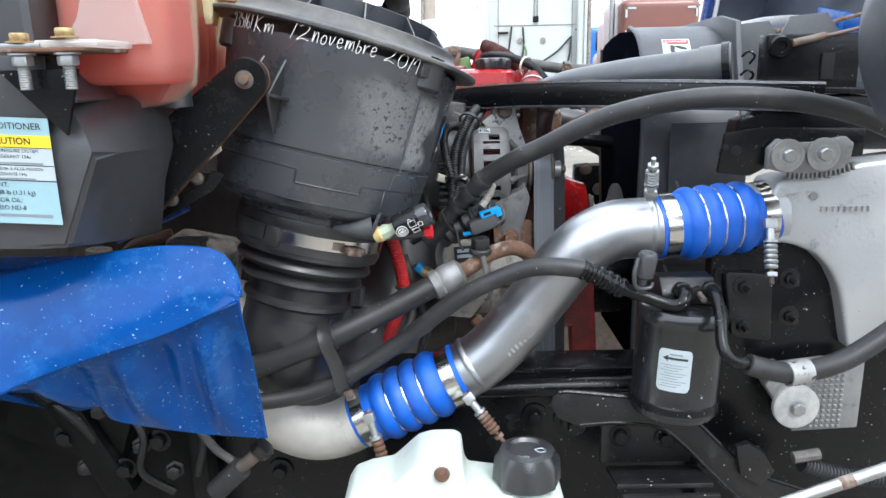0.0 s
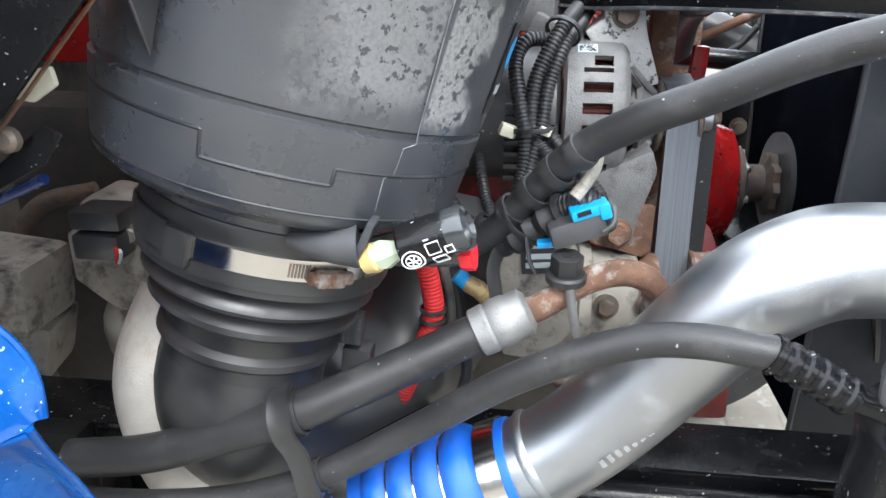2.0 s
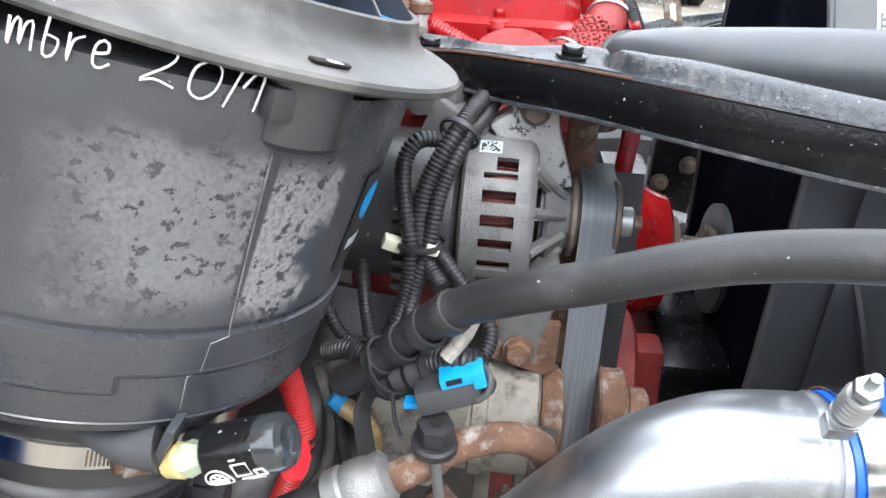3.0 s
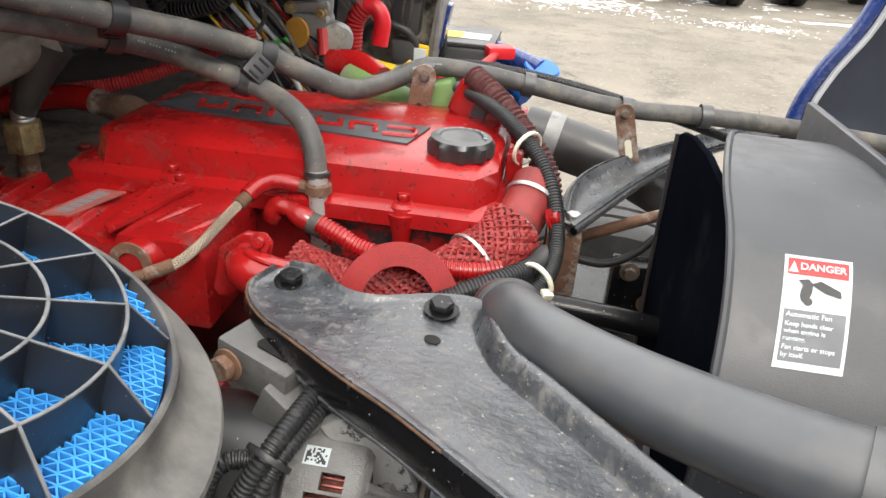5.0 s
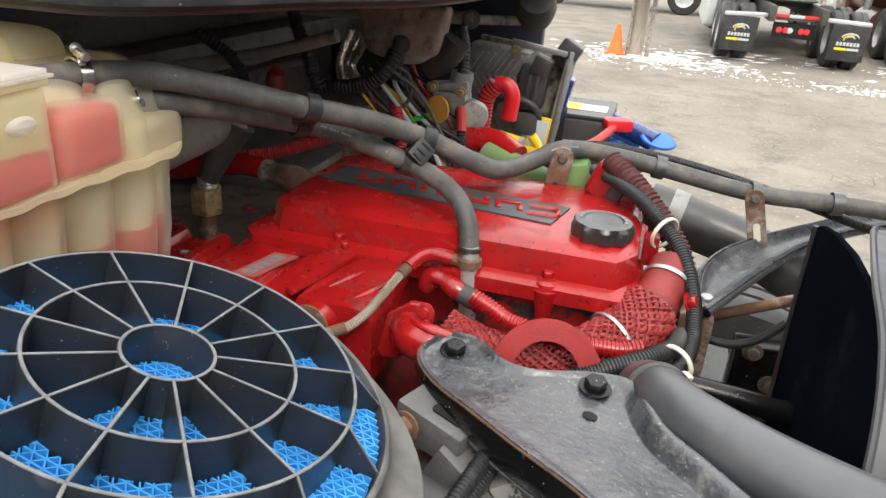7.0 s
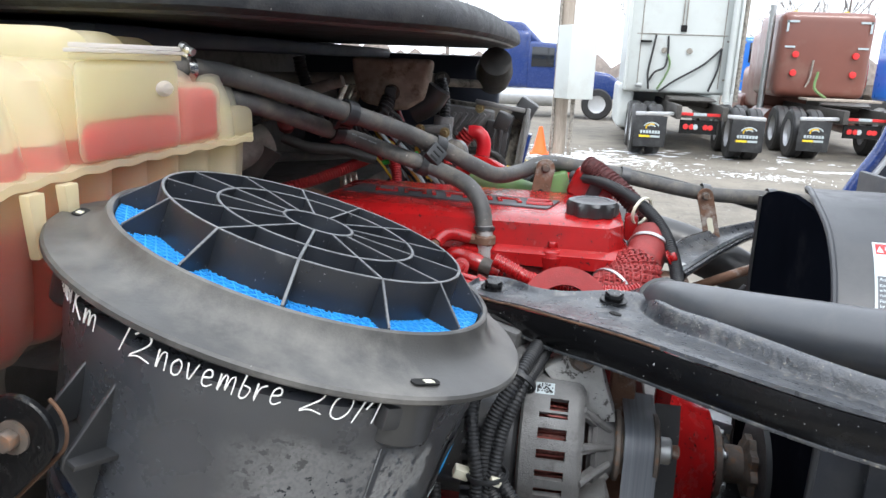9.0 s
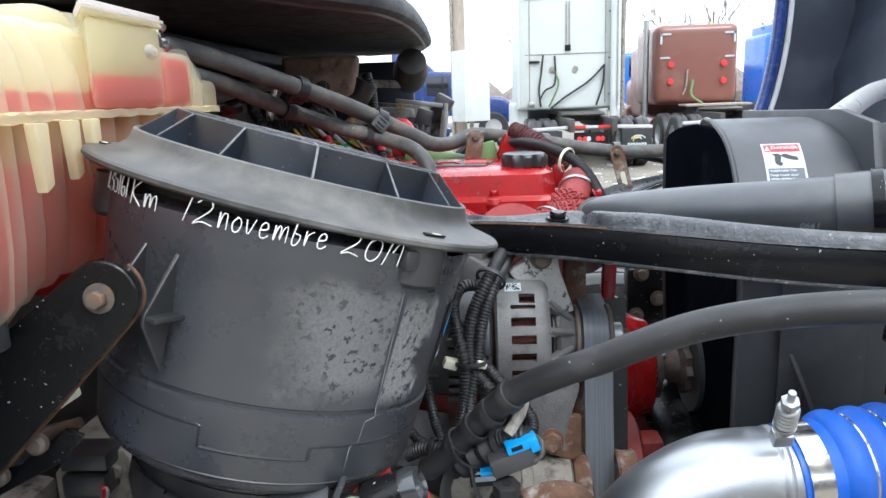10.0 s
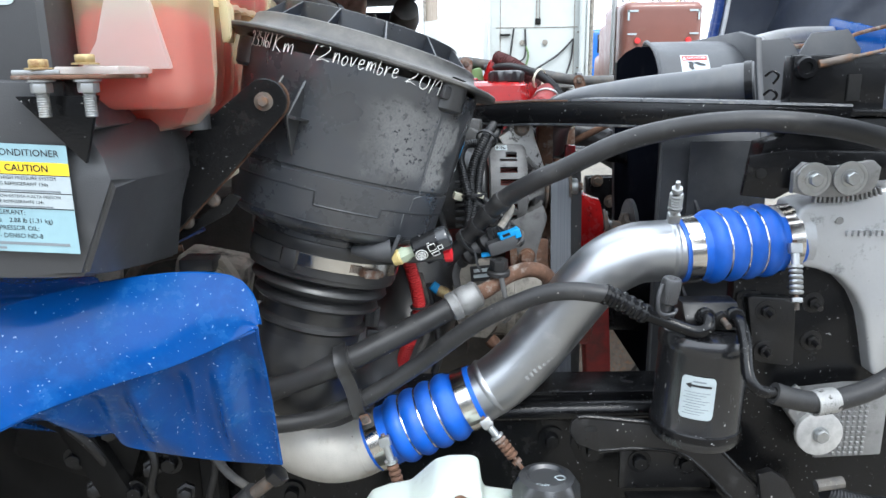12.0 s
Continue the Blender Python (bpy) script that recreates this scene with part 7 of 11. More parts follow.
def engine_lines():
    t = thing("braided_line", (-0.20, 1.65, 1.33), "woven steel braided line with rusty ends", "hose")
    a = [(-0.240, 1.535, 1.318), (-0.205, 1.548, 1.332), (-0.177, 1.560, 1.341), (-0.152, 1.575, 1.349), (-0.135, 1.600, 1.362), (-0.127, 1.640, 1.373), (-0.122, 1.680, 1.380), (-0.115, 1.700, 1.387)]
    core = spline(a[2:], 0.0025)
    part("inner_line", tube(B(), a[2:], 0.0046, 14, 0.005), grime, t)
    fr = frames_on(core)
    for hand in (1, -1):
        for k in range(10):
            strand = [p + 0.0050 * (math.cos(2 * math.pi * k / 10 + hand * i * 0.24) * u + math.sin(2 * math.pi * k / 10 + hand * i * 0.24) * w) for i, (p, (tt, u, w)) in enumerate(zip(core, fr))]
            part("braid_wire", tube(B(), strand, 0.0009, 4, raw=True), braid_steel, t)
    part("line_end", tube(B(), a[:3], 0.0068, 14), rust, t)
    part("end_collar", tube(B(), a[2:4], 0.0078, 14), rust, t)
    part("end_collar", tube(B(), a[6:8], 0.0078, 14), rust, t)
    part("line_elbow", tube(B(), [(-0.117, 1.695, 1.386), (-0.108, 1.715, 1.394), (-0.092, 1.733, 1.394), (-0.070, 1.742, 1.388)], 0.0105, 14), red_paint, t)
    part("line_nut", tube(B(), [(-0.072, 1.742, 1.388), (-0.045, 1.747, 1.384)], 0.0085, 8), rust, t)
    # coolant stub where the hose ends
    t = thing("coolant_stub", (-0.044, 1.745, 1.28), "corroded grey coolant stub pipe", "pipe")
    part("stub", tube(B(), [(-0.040, 1.742, 1.24), (-0.042, 1.742, 1.33), (-0.044, 1.743, 1.375), (-0.046, 1.745, 1.41)], 0.0125, 18), spotted_alloy, t)
    part("stub_collar", lathe(B(), [(0.012, 0), (0.017, 0.003), (0.017, 0.014), (0.012, 0.018)], Matrix.Translation((-0.045, 1.745, 1.378)), 20), rust, t)
    # red corrugated sleeve crossing the head
    t = thing("red_sleeved_pipe", (0.05, 1.70, 1.32), "red painted corrugated sleeve along the cylinder head", "pipe")
    part("loom", loom(B(), [(-0.020, 1.672, 1.374), (0.010, 1.668, 1.362), (0.034, 1.665, 1.352), (0.083, 1.660, 1.346), (0.130, 1.660, 1.344), (0.169, 1.665, 1.343), (0.196, 1.675, 1.346)], 0.0115, 0.005), red_paint, t)
    part("joint", tube(B(), [(-0.100, 1.728, 1.345), (-0.090, 1.725, 1.364), (-0.070, 1.720, 1.362), (-0.048, 1.715, 1.354), (-0.012, 1.705, 1.344)], lambda s, f: 0.0125 + 0.002 * math.sin(f * 14), 16, 0.005), red_paint, t)
    part("bare_band", tube(B(), [(-0.044, 1.714, 1.353), (-0.026, 1.709, 1.348)], 0.0138, 16), grime, t)
    # woven red sleeve
    t = thing("woven_sleeve_hose", (0.15, 1.70, 1.32), "hose in a coarse woven red painted sleeve with steel clamps", "hose")
    path = [(-0.055, 1.662, 1.322), (-0.030, 1.660, 1.312), (0.023, 1.660, 1.299), (0.086, 1.665, 1.303), (0.136, 1.685, 1.317), (0.178, 1.730, 1.336), (0.201, 1.765, 1.355)]
    # core kept dark: the shade between strands is put into its colour
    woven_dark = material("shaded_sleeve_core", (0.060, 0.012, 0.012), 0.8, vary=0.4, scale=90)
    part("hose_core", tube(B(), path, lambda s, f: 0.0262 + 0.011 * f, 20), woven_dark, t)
    woven_red = material("faded_woven_red", (0.27, 0.022, 0.022), 0.55, vary=0.3, scale=60, dirt=(0.10, 0.03, 0.028), dirt_at=(0.5, 0.7), dirt_scale=60)
    fine = spline(path, 0.003)
    fr = frames_on(fine)
    for hand in (1, -1):
        for k in range(22):
            strand = []
            for i, (p, (tt, u, w)) in enumerate(zip(fine, fr)):
                a = 2 * math.pi * k / 22 + hand * i * 0.075
                r = 0.0278 + 0.011 * i / len(fine) + 0.0016 * math.sin(i * 0.075 * 22 + (0 if hand > 0 else math.pi) + k * math.pi)
                strand.append(p + r * (math.cos(a) * u + math.sin(a) * w))
            part("woven_strand", tube(B(), strand, 0.0033, 6, raw=True, squash=0.6), woven_red, t)
    part("cuff", tube(B(), [(0.194, 1.752, 1.347), (0.210, 1.785, 1.366), (0.224, 1.835, 1.392)], 0.0315, 26), dull_red, t)
    for p in ((0.200, 1.764, 1.354), (0.218, 1.810, 1.379)):
        clip_at(t, "steel_clamp", p, (0.25, 0.8, 0.5), 0.0322, 0.006, zinc)
    part("bypass_lug", block(B(), (0.022, 0.030, 0.045), pose(0.190, 1.87, 1.400), 0.006), red_paint, t)
    clip_at(t, "thin_tie", (0.160, 1.712, 1.328), (0.5, 0.55, 0.25), 0.0385, 0.0045, zinc)
    part("lug_bolt", bolt(B(), (0.246, 1.765, 1.375), (1, -0.3, 0.6), 0.008, 0.010), red_paint, t)
    part("lug_bolt", bolt(B(), (0.240, 1.725, 1.325), (1, -0.5, 0.3), 0.008, 0.010), red_paint, t)
    part("rear_woven", tube(B(), [(0.110, 2.0, 1.485), (0.150, 1.965, 1.465), (0.195, 1.93, 1.430), (0.235, 1.90, 1.385), (0.248, 1.88, 1.34)], lambda s, f: 0.017 + 0.002 * math.sin(s * 900), 12, 0.0025), material("dark_woven_red", (0.07, 0.018, 0.018), 0.7, vary=0.5, scale=200), t, "dark red woven sleeve")
    # black loom looping round the fan end
    t = thing("front_loom", (0.25, 1.76, 1.35), "black corrugated loom looping past the valve cover, cream cable ties", "wiring")
    part("loom", loom(B(), [(0.086, 2.03, 1.457), (0.126, 1.97, 1.461), (0.171, 1.91, 1.453), (0.214, 1.85, 1.433), (0.240, 1.81, 1.405), (0.254, 1.77, 1.372), (0.256, 1.72, 1.346), (0.246, 1.675, 1.335), (0.224, 1.640, 1.329), (0.198, 1.615, 1.326), (0.165, 1.595, 1.322), (0.12, 1.585, 1.318)], 0.0105), loom_black, t)
    part("loom", loom(B(), [(0.245, 1.75, 1.330), (0.243, 1.735, 1.340), (0.233, 1.690, 1.347), (0.202, 1.650, 1.347), (0.168, 1.630, 1.339), (0.137, 1.615, 1.328), (0.10, 1.60, 1.318)], 0.0125), loom_black, t)
    clip_at(t, "cable_tie", (0.236, 1.668, 1.338), (0.5, 0.75, 0.15), 0.022, 0.006, foam_white)
    part("tie_head", block(B(), (0.014, 0.011, 0.011), pose(0.250, 1.652, 1.332, 20, 10, 30), 0.002), foam_white, t, "cream tie head")
    clip_at(t, "cable_tie", (0.205, 1.862, 1.430), (0.7, -0.6, -0.2), 0.022, 0.005, foam_white)


# ---- heater hoses over the engine ----
def heater_hoses():
    t = thing("heater_hose", (0.1, 1.9, 1.45), "long dusty black heater hose clipped to rusty straps", "hose")
    A = [(-0.425, 1.400, 1.640), (-0.400, 1.470, 1.640), (-0.376, 1.545, 1.632), (-0.330, 1.613, 1.612), (-0.275, 1.680, 1.586), (-0.210, 1.780, 1.553), (-0.149, 1.850, 1.519), (-0.090, 1.890, 1.485), (-0.052, 1.930, 1.464), (-0.015, 2.02, 1.461), (0.030, 2.075, 1.474), (0.110, 2.112, 1.463), (0.188, 2.130, 1.449), (0.348, 2.150, 1.422), (0.485, 2.170, 1.418), (0.62, 2.18, 1.412), (0.80, 2.18, 1.40)]
    part("hose_wall", tube(B(), A, 0.0148, 20), dusty_rubber, t)
    part("print_bar", hose_print(A, 0.0148), label_grey, t)
    Bp = [(-0.420, 1.480, 1.603), (-0.385, 1.545, 1.600), (-0.355, 1.615, 1.586), (-0.322, 1.700, 1.560), (-0.280, 1.775, 1.534), (-0.215, 1.812, 1.507), (-0.135, 1.808, 1.484), (-0.083, 1.780, 1.467), (-0.056, 1.758, 1.440), (-0.046, 1.745, 1.398)]
    t2 = thing("heater_return_hose", (-0.2, 1.8, 1.5), "dusty black heater return hose bending down to the engine", "hose")
    part("hose_wall", tube(B(), Bp, 0.0138, 20), dusty_rubber, t2)
    part("print_bar", hose_print(Bp, 0.0138), label_grey, t2)
    part("hose_end_ring", lathe(B(), [(0.0155, 0), (0.017, 0.001), (0.017, 0.006), (0.0155, 0.007)], axes((-0.0475, 1.748, 1.408), (0.05, -0.15, -1)), 24), soft_rubber, t2)
    def two_clip(p, q, d):
        tc = thing("hose_clip", p, "black plastic twin hose clip", "clip", "twin hose clips")
        clip_at(tc, "clip_loop", p, d, 0.0167, 0.020, loom_black)
        clip_at(tc, "clip_loop", q, d, 0.0158, 0.020, loom_black)
        p_, q_ = Vector(p), Vector(q)
        mid = p_.lerp(q_, 0.5)
        part("clip_bridge", block(B(), (0.024, 0.016, max(0.02, (q_ - p_).length - 0.012)), axes(mid, q_ - p_, d) @ pose(0, -0.012, 0, 0, 0, 0), 0.003), loom_black, tc)
        m = axes(mid + Vector((0.012, -0.020, 0.004)), q_ - p_, d)
        buckle = part("clip_buckle", block(B(), (0.030, 0.014, 0.034), m, 0.003), loom_black, tc)
        for dz in (-0.010, 0.002, 0.012):
            part("buckle_slot", block(B(), (0.016, 0.016, 0.0035), m @ pose(0, 0, dz), 0.001), dark_void, buckle)
    two_clip((-0.262, 1.700, 1.580), (-0.298, 1.745, 1.545), (0.5, 0.75, -0.25))
    two_clip((-0.149, 1.850, 1.519), (-0.165, 1.812, 1.492), (0.72, 0.5, -0.35))
    for at, lab, nm in (((-0.400, 1.468, 1.640), "hose_band", A), ((-0.395, 1.525, 1.602), "hose_band", Bp)):
        tt = t if nm is A else t2
        d = (0.3, 0.9, -0.05)
        worm_clamp(tt, at, d, 0.0172)
    # straps
    for (x, y, z), (bx, by, bz), w in (((0.030, 2.066, 1.452), (0.016, 2.040, 1.362), 0.036), ((0.350, 2.138, 1.405), (0.380, 2.135, 1.312), 0.031)):
        ts = thing("hose_strap", (bx, by, bz), "rusty slotted steel strap holding a hose", "strap", "hose straps")
        a, b = Vector((x, y - 0.018, z + 0.016)), Vector((bx, by - 0.006, bz))
        L = (a - b).length
        m = axes(b, (0.1, -1, 0.0), a - b)
        out = [(0, -w / 2), (L, -w / 2)] + [(L + w / 2 * math.sin(radians(k)), -w / 2 * math.cos(radians(k))) for k in range(20, 180, 20)] + [(L, w / 2), (0, w / 2)]
        part("strap", prism(B(), out, 0.004, m, 0.0008, 1), rust, ts)
        part("slot", prism(B(), [(u + L * 0.45, v) for u, v in rounded(0.034, 0.011, 0.0055)], 0.0008, m @ Matrix.Translation((0, 0, 0.0042)), 0), dark_void if x < 0.1 else foam_white, ts)
        part("strap_bolt", bolt(B(), m @ Vector((L, 0, 0.004)), (0.1, -1, 0), 0.007, 0.006, 1.2), dull_bolt, ts)
        part("strap_foot", block(B(), (0.030, 0.026, 0.004), pose(bx, by + 0.010, bz - 0.002), 0.001), rust, ts)
        clip_at(ts, "hose_loop", (x, y + 0.006, z + 0.018), (1, 0.15, -0.1), 0.0170, 0.016, dark_cover)
    clip_at(t, "hose_loop", (0.188, 2.130, 1.449), (1, 0.15, -0.15), 0.0170, 0.018, dark_cover)
    clip_at(t, "hose_loop", (0.485, 2.170, 1.418), (1, 0.1, 0), 0.0170, 0.018, dark_cover)
    # thin loom along the hose
    t3 = thing("side_loom", (0.3, 2.2, 1.42), "thin black corrugated loom along the hose", "wiring")
    part("loom", loom(B(), [(-0.02, 2.10, 1.42), (0.05, 2.16, 1.46), (0.16, 2.20, 1.452), (0.30, 2.21, 1.43), (0.44, 2.205, 1.40), (0.55, 2.20, 1.375), (0.65, 2.2, 1.36)], 0.009), loom_black, t3)
    # dusty vent hose with its brass fitting
    t4 = thing("vent_hose", (-0.52, 1.84, 1.38), "thick dusty vent hose on a brass nut", "hose")
    part("hose_wall", tube(B(), [(-0.76, 1.52, 1.33), (-0.64, 1.66, 1.405), (-0.54, 1.79, 1.468), (-0.474, 1.872, 1.510)], 0.031, 26), vent_dust, t4)
    part("reducer", tube(B(), [(-0.470, 1.866, 1.500), (-0.492, 1.856, 1.462), (-0.508, 1.848, 1.425), (-0.517, 1.843, 1.402)], lambda s_, f: 0.031 - 0.014 * f, 24), grime, t4, "dark tapering reducer")
    part("brass_nut", prism(B(), [(0.027 * math.cos(k * math.pi / 3), 0.027 * math.sin(k * math.pi / 3)) for k in range(6)], 0.044, Matrix.Translation((-0.521, 1.842, 1.345)), 0.003), brass_bolt, t4, "weathered brass nut")
    part("thread", lathe(B(), [(0.015, 0), (0.016, 0.003), (0.015, 0.006), (0.016, 0.009), (0.015, 0.012), (0.016, 0.015), (0.015, 0.02)], Matrix.Translation((-0.518, 1.842, 1.389)), 20), zinc, t4)
    part("stub", tube(B(), [(-0.524, 1.842, 1.27), (-0.522, 1.842, 1.348)], 0.0145, 18), rust, t4)
    # red coolant pipe into the valve cover's back end
    t5 = thing("red_breather_pipe", (-0.48, 1.93, 1.37), "red breather hose with a dark clamped joint", "hose")
    part("hose_wall", tube(B(), [(-0.85, 1.92, 1.34), (-0.65, 1.955, 1.37), (-0.53, 1.965, 1.392), (-0.46, 1.955, 1.39)], 0.0195, 20), red_paint, t5)
    part("joint", tube(B(), [(-0.475, 1.957, 1.391), (-0.42, 1.945, 1.388), (-0.36, 1.93, 1.385)], lambda s, f: 0.022 - 0.003 * math.sin(f * 9), 20, 0.006), rust, t5, "rusty dark joint")
    t6 = thing("fuel_loom", (-0.5, 2.1, 1.4), "red corrugated loom behind the engine", "wiring")
    part("loom", loom(B(), [(-0.72, 2.02, 1.36), (-0.55, 2.10, 1.375), (-0.42, 2.20, 1.42), (-0.36, 2.35, 1.46), (-0.38, 2.5, 1.47)], 0.0135, 0.006), loom_red, t6)
    part("loom", loom(B(), [(-0.33, 2.22, 1.47), (-0.31, 2.20, 1.42), (-0.30, 2.16, 1.36), (-0.31, 2.1, 1.3)], 0.012, 0.006), loom_red, t6)


# ---- far support arm, pipes and wheel beyond the engine ----
def far_side():
    t = thing("far_support_arm", (0.35, 2.0, 1.30), "weathered black steel support arm on the far side", "bracket")
    a = spline([(0.266, 1.880, 1.326), (0.276, 1.965, 1.330), (0.309, 2.048, 1.333), (0.367, 2.130, 1.335), (0.475, 2.250, 1.337), (0.593, 2.37, 1.338), (0.78, 2.48, 1.34)], 0.02)
    b = spline([(0.281, 1.838, 1.326), (0.318, 1.906, 1.330), (0.355, 1.976, 1.333), (0.405, 2.066, 1.335), (0.46, 2.150, 1.337), (0.577, 2.285, 1.338), (0.76, 2.40, 1.34)], 0.02)
    def fn(u, v):
        i = min(len(a), len(b)) - 1
        k = int(round(u * i))
        return a[k].lerp(b[k], v) + Vector((0, 0, 0.012 * abs(2 * v - 1) ** 3 - 0.006 * math.sin(v * math.pi)))
    part("arm_pressing", sheet(B(), min(len(a), len(b)) - 1, 14, fn, 0.006), worn_steel, t)
    part("arm_edge", tube(B(), [p + Vector((0, 0, 0.010)) for p in a], 0.006, 8, raw=True), black_steel, t)
    part("arm_edge", tube(B(), [p + Vector((0, 0, 0.004)) for p in b], 0.006, 8, raw=True), black_steel, t)
    part("arm_bolt", bolt(B(), (0.280, 1.872, 1.330), (0, 0, 1), 0.011, 0.010, 1.4), zinc, t)
    part("arm_foot", block(B(), (0.05, 0.06, 0.10), pose(0.270, 1.875, 1.27), 0.008), rust, t)
    t = thing("charge_hose", (0.30, 2.35, 1.27), "wide black rubber hose with a white clamp band", "hose")
    part("hose_wall", tube(B(), [(0.185, 2.36, 1.300), (0.25, 2.35, 1.288), (0.36, 2.34, 1.262), (0.46, 2.33, 1.225), (0.56, 2.33, 1.16), (0.62, 2.35, 1.05)], 0.052, 32), soft_rubber, t)
    part("red_end", tube(B(), [(0.10, 2.36, 1.305), (0.185, 2.36, 1.300)], 0.046, 28), red_paint, t)
    clip_at(t, "white_band", (0.240, 2.351, 1.290), (1, -0.1, -0.2), 0.0535, 0.030, cast_alloy)
    t = thing("dipstick_tube", (0.33, 2.0, 1.2), "rusty brown tube crossing behind the fan", "pipe")
    part("tube", tube(B(), [(0.22, 1.96, 1.23), (0.295, 1.97, 1.259), (0.392, 1.97, 1.305), (0.45, 1.97, 1.33)], 0.009, 14), rust, t)
    t = thing("ground_cable", (0.33, 1.9, 1.15), "black cable sagging behind the fan", "cable")
    part("cable", tube(B(), [(0.25, 1.90, 1.26), (0.298, 1.93, 1.243), (0.339, 1.93, 1.241), (0.375, 1.93, 1.259), (0.406, 1.93, 1.295)], 0.0065, 12), rubber, t)
    t = thing("axle_assembly", (0.42, 2.70, 0.0), "dark rubber truck wheel on the far front axle", "truck wheel")
    m = axes((0.42, 2.58, 0.50), (0, 1, 0), (1, 0, 0))
    part("tyre", lathe(B(), [(0.30, 0.0), (0.42, -0.01), (0.49, 0.01), (0.505, 0.04), (0.505, 0.085), (0.49, 0.09), (0.49, 0.10), (0.505, 0.105), (0.505, 0.15), (0.49, 0.155), (0.49, 0.165), (0.505, 0.17), (0.505, 0.22), (0.49, 0.25), (0.42, 0.27), (0.30, 0.26)], m, 72, close=True), rubber, t)
    part("rim", lathe(B(), [(0, 0.10), (0.12, 0.10), (0.26, 0.05), (0.30, 0.03), (0.30, 0.23), (0, 0.2)], m, 48), dull_bolt, t)
    t = thing("frame_crossmember", (0.35, 1.9, 0.95), "black frame crossmember with bolts below the fan", "frame member")
    part("beam", block(B(), (0.10, 0.9, 0.10), pose(0.36, 1.95, 0.96), 0.01), black_steel, t)
    part("upright", block(B(), (0.10, 0.05, 0.20), pose(0.428, 2.14, 1.05), 0.008), black_steel, t)
    for dx, dz in ((-0.02, 0.05), (0.02, -0.01), (-0.03, -0.05)):
        part("beam_bolt", bolt(B(), (0.428 + dx, 2.112, 1.09 + dz), (0, -1, 0), 0.012, 0.010, 1.5), dull_bolt, t)
    part("light_bar", block(B(), (0.22, 0.05, 0.02), pose(0.32, 1.86, 1.075, 0, 12, 0), 0.004), silver_tank, t)
    t = thing("steering_shaft", (0.35, 1.77, 1.1), "black shaft running beside the fan hub", "shaft")
    part("shaft", tube(B(), [(0.18, 1.75, 1.268), (0.30, 1.75, 1.260), (0.41, 1.75, 1.249)], 0.016, 18), black_steel, t)


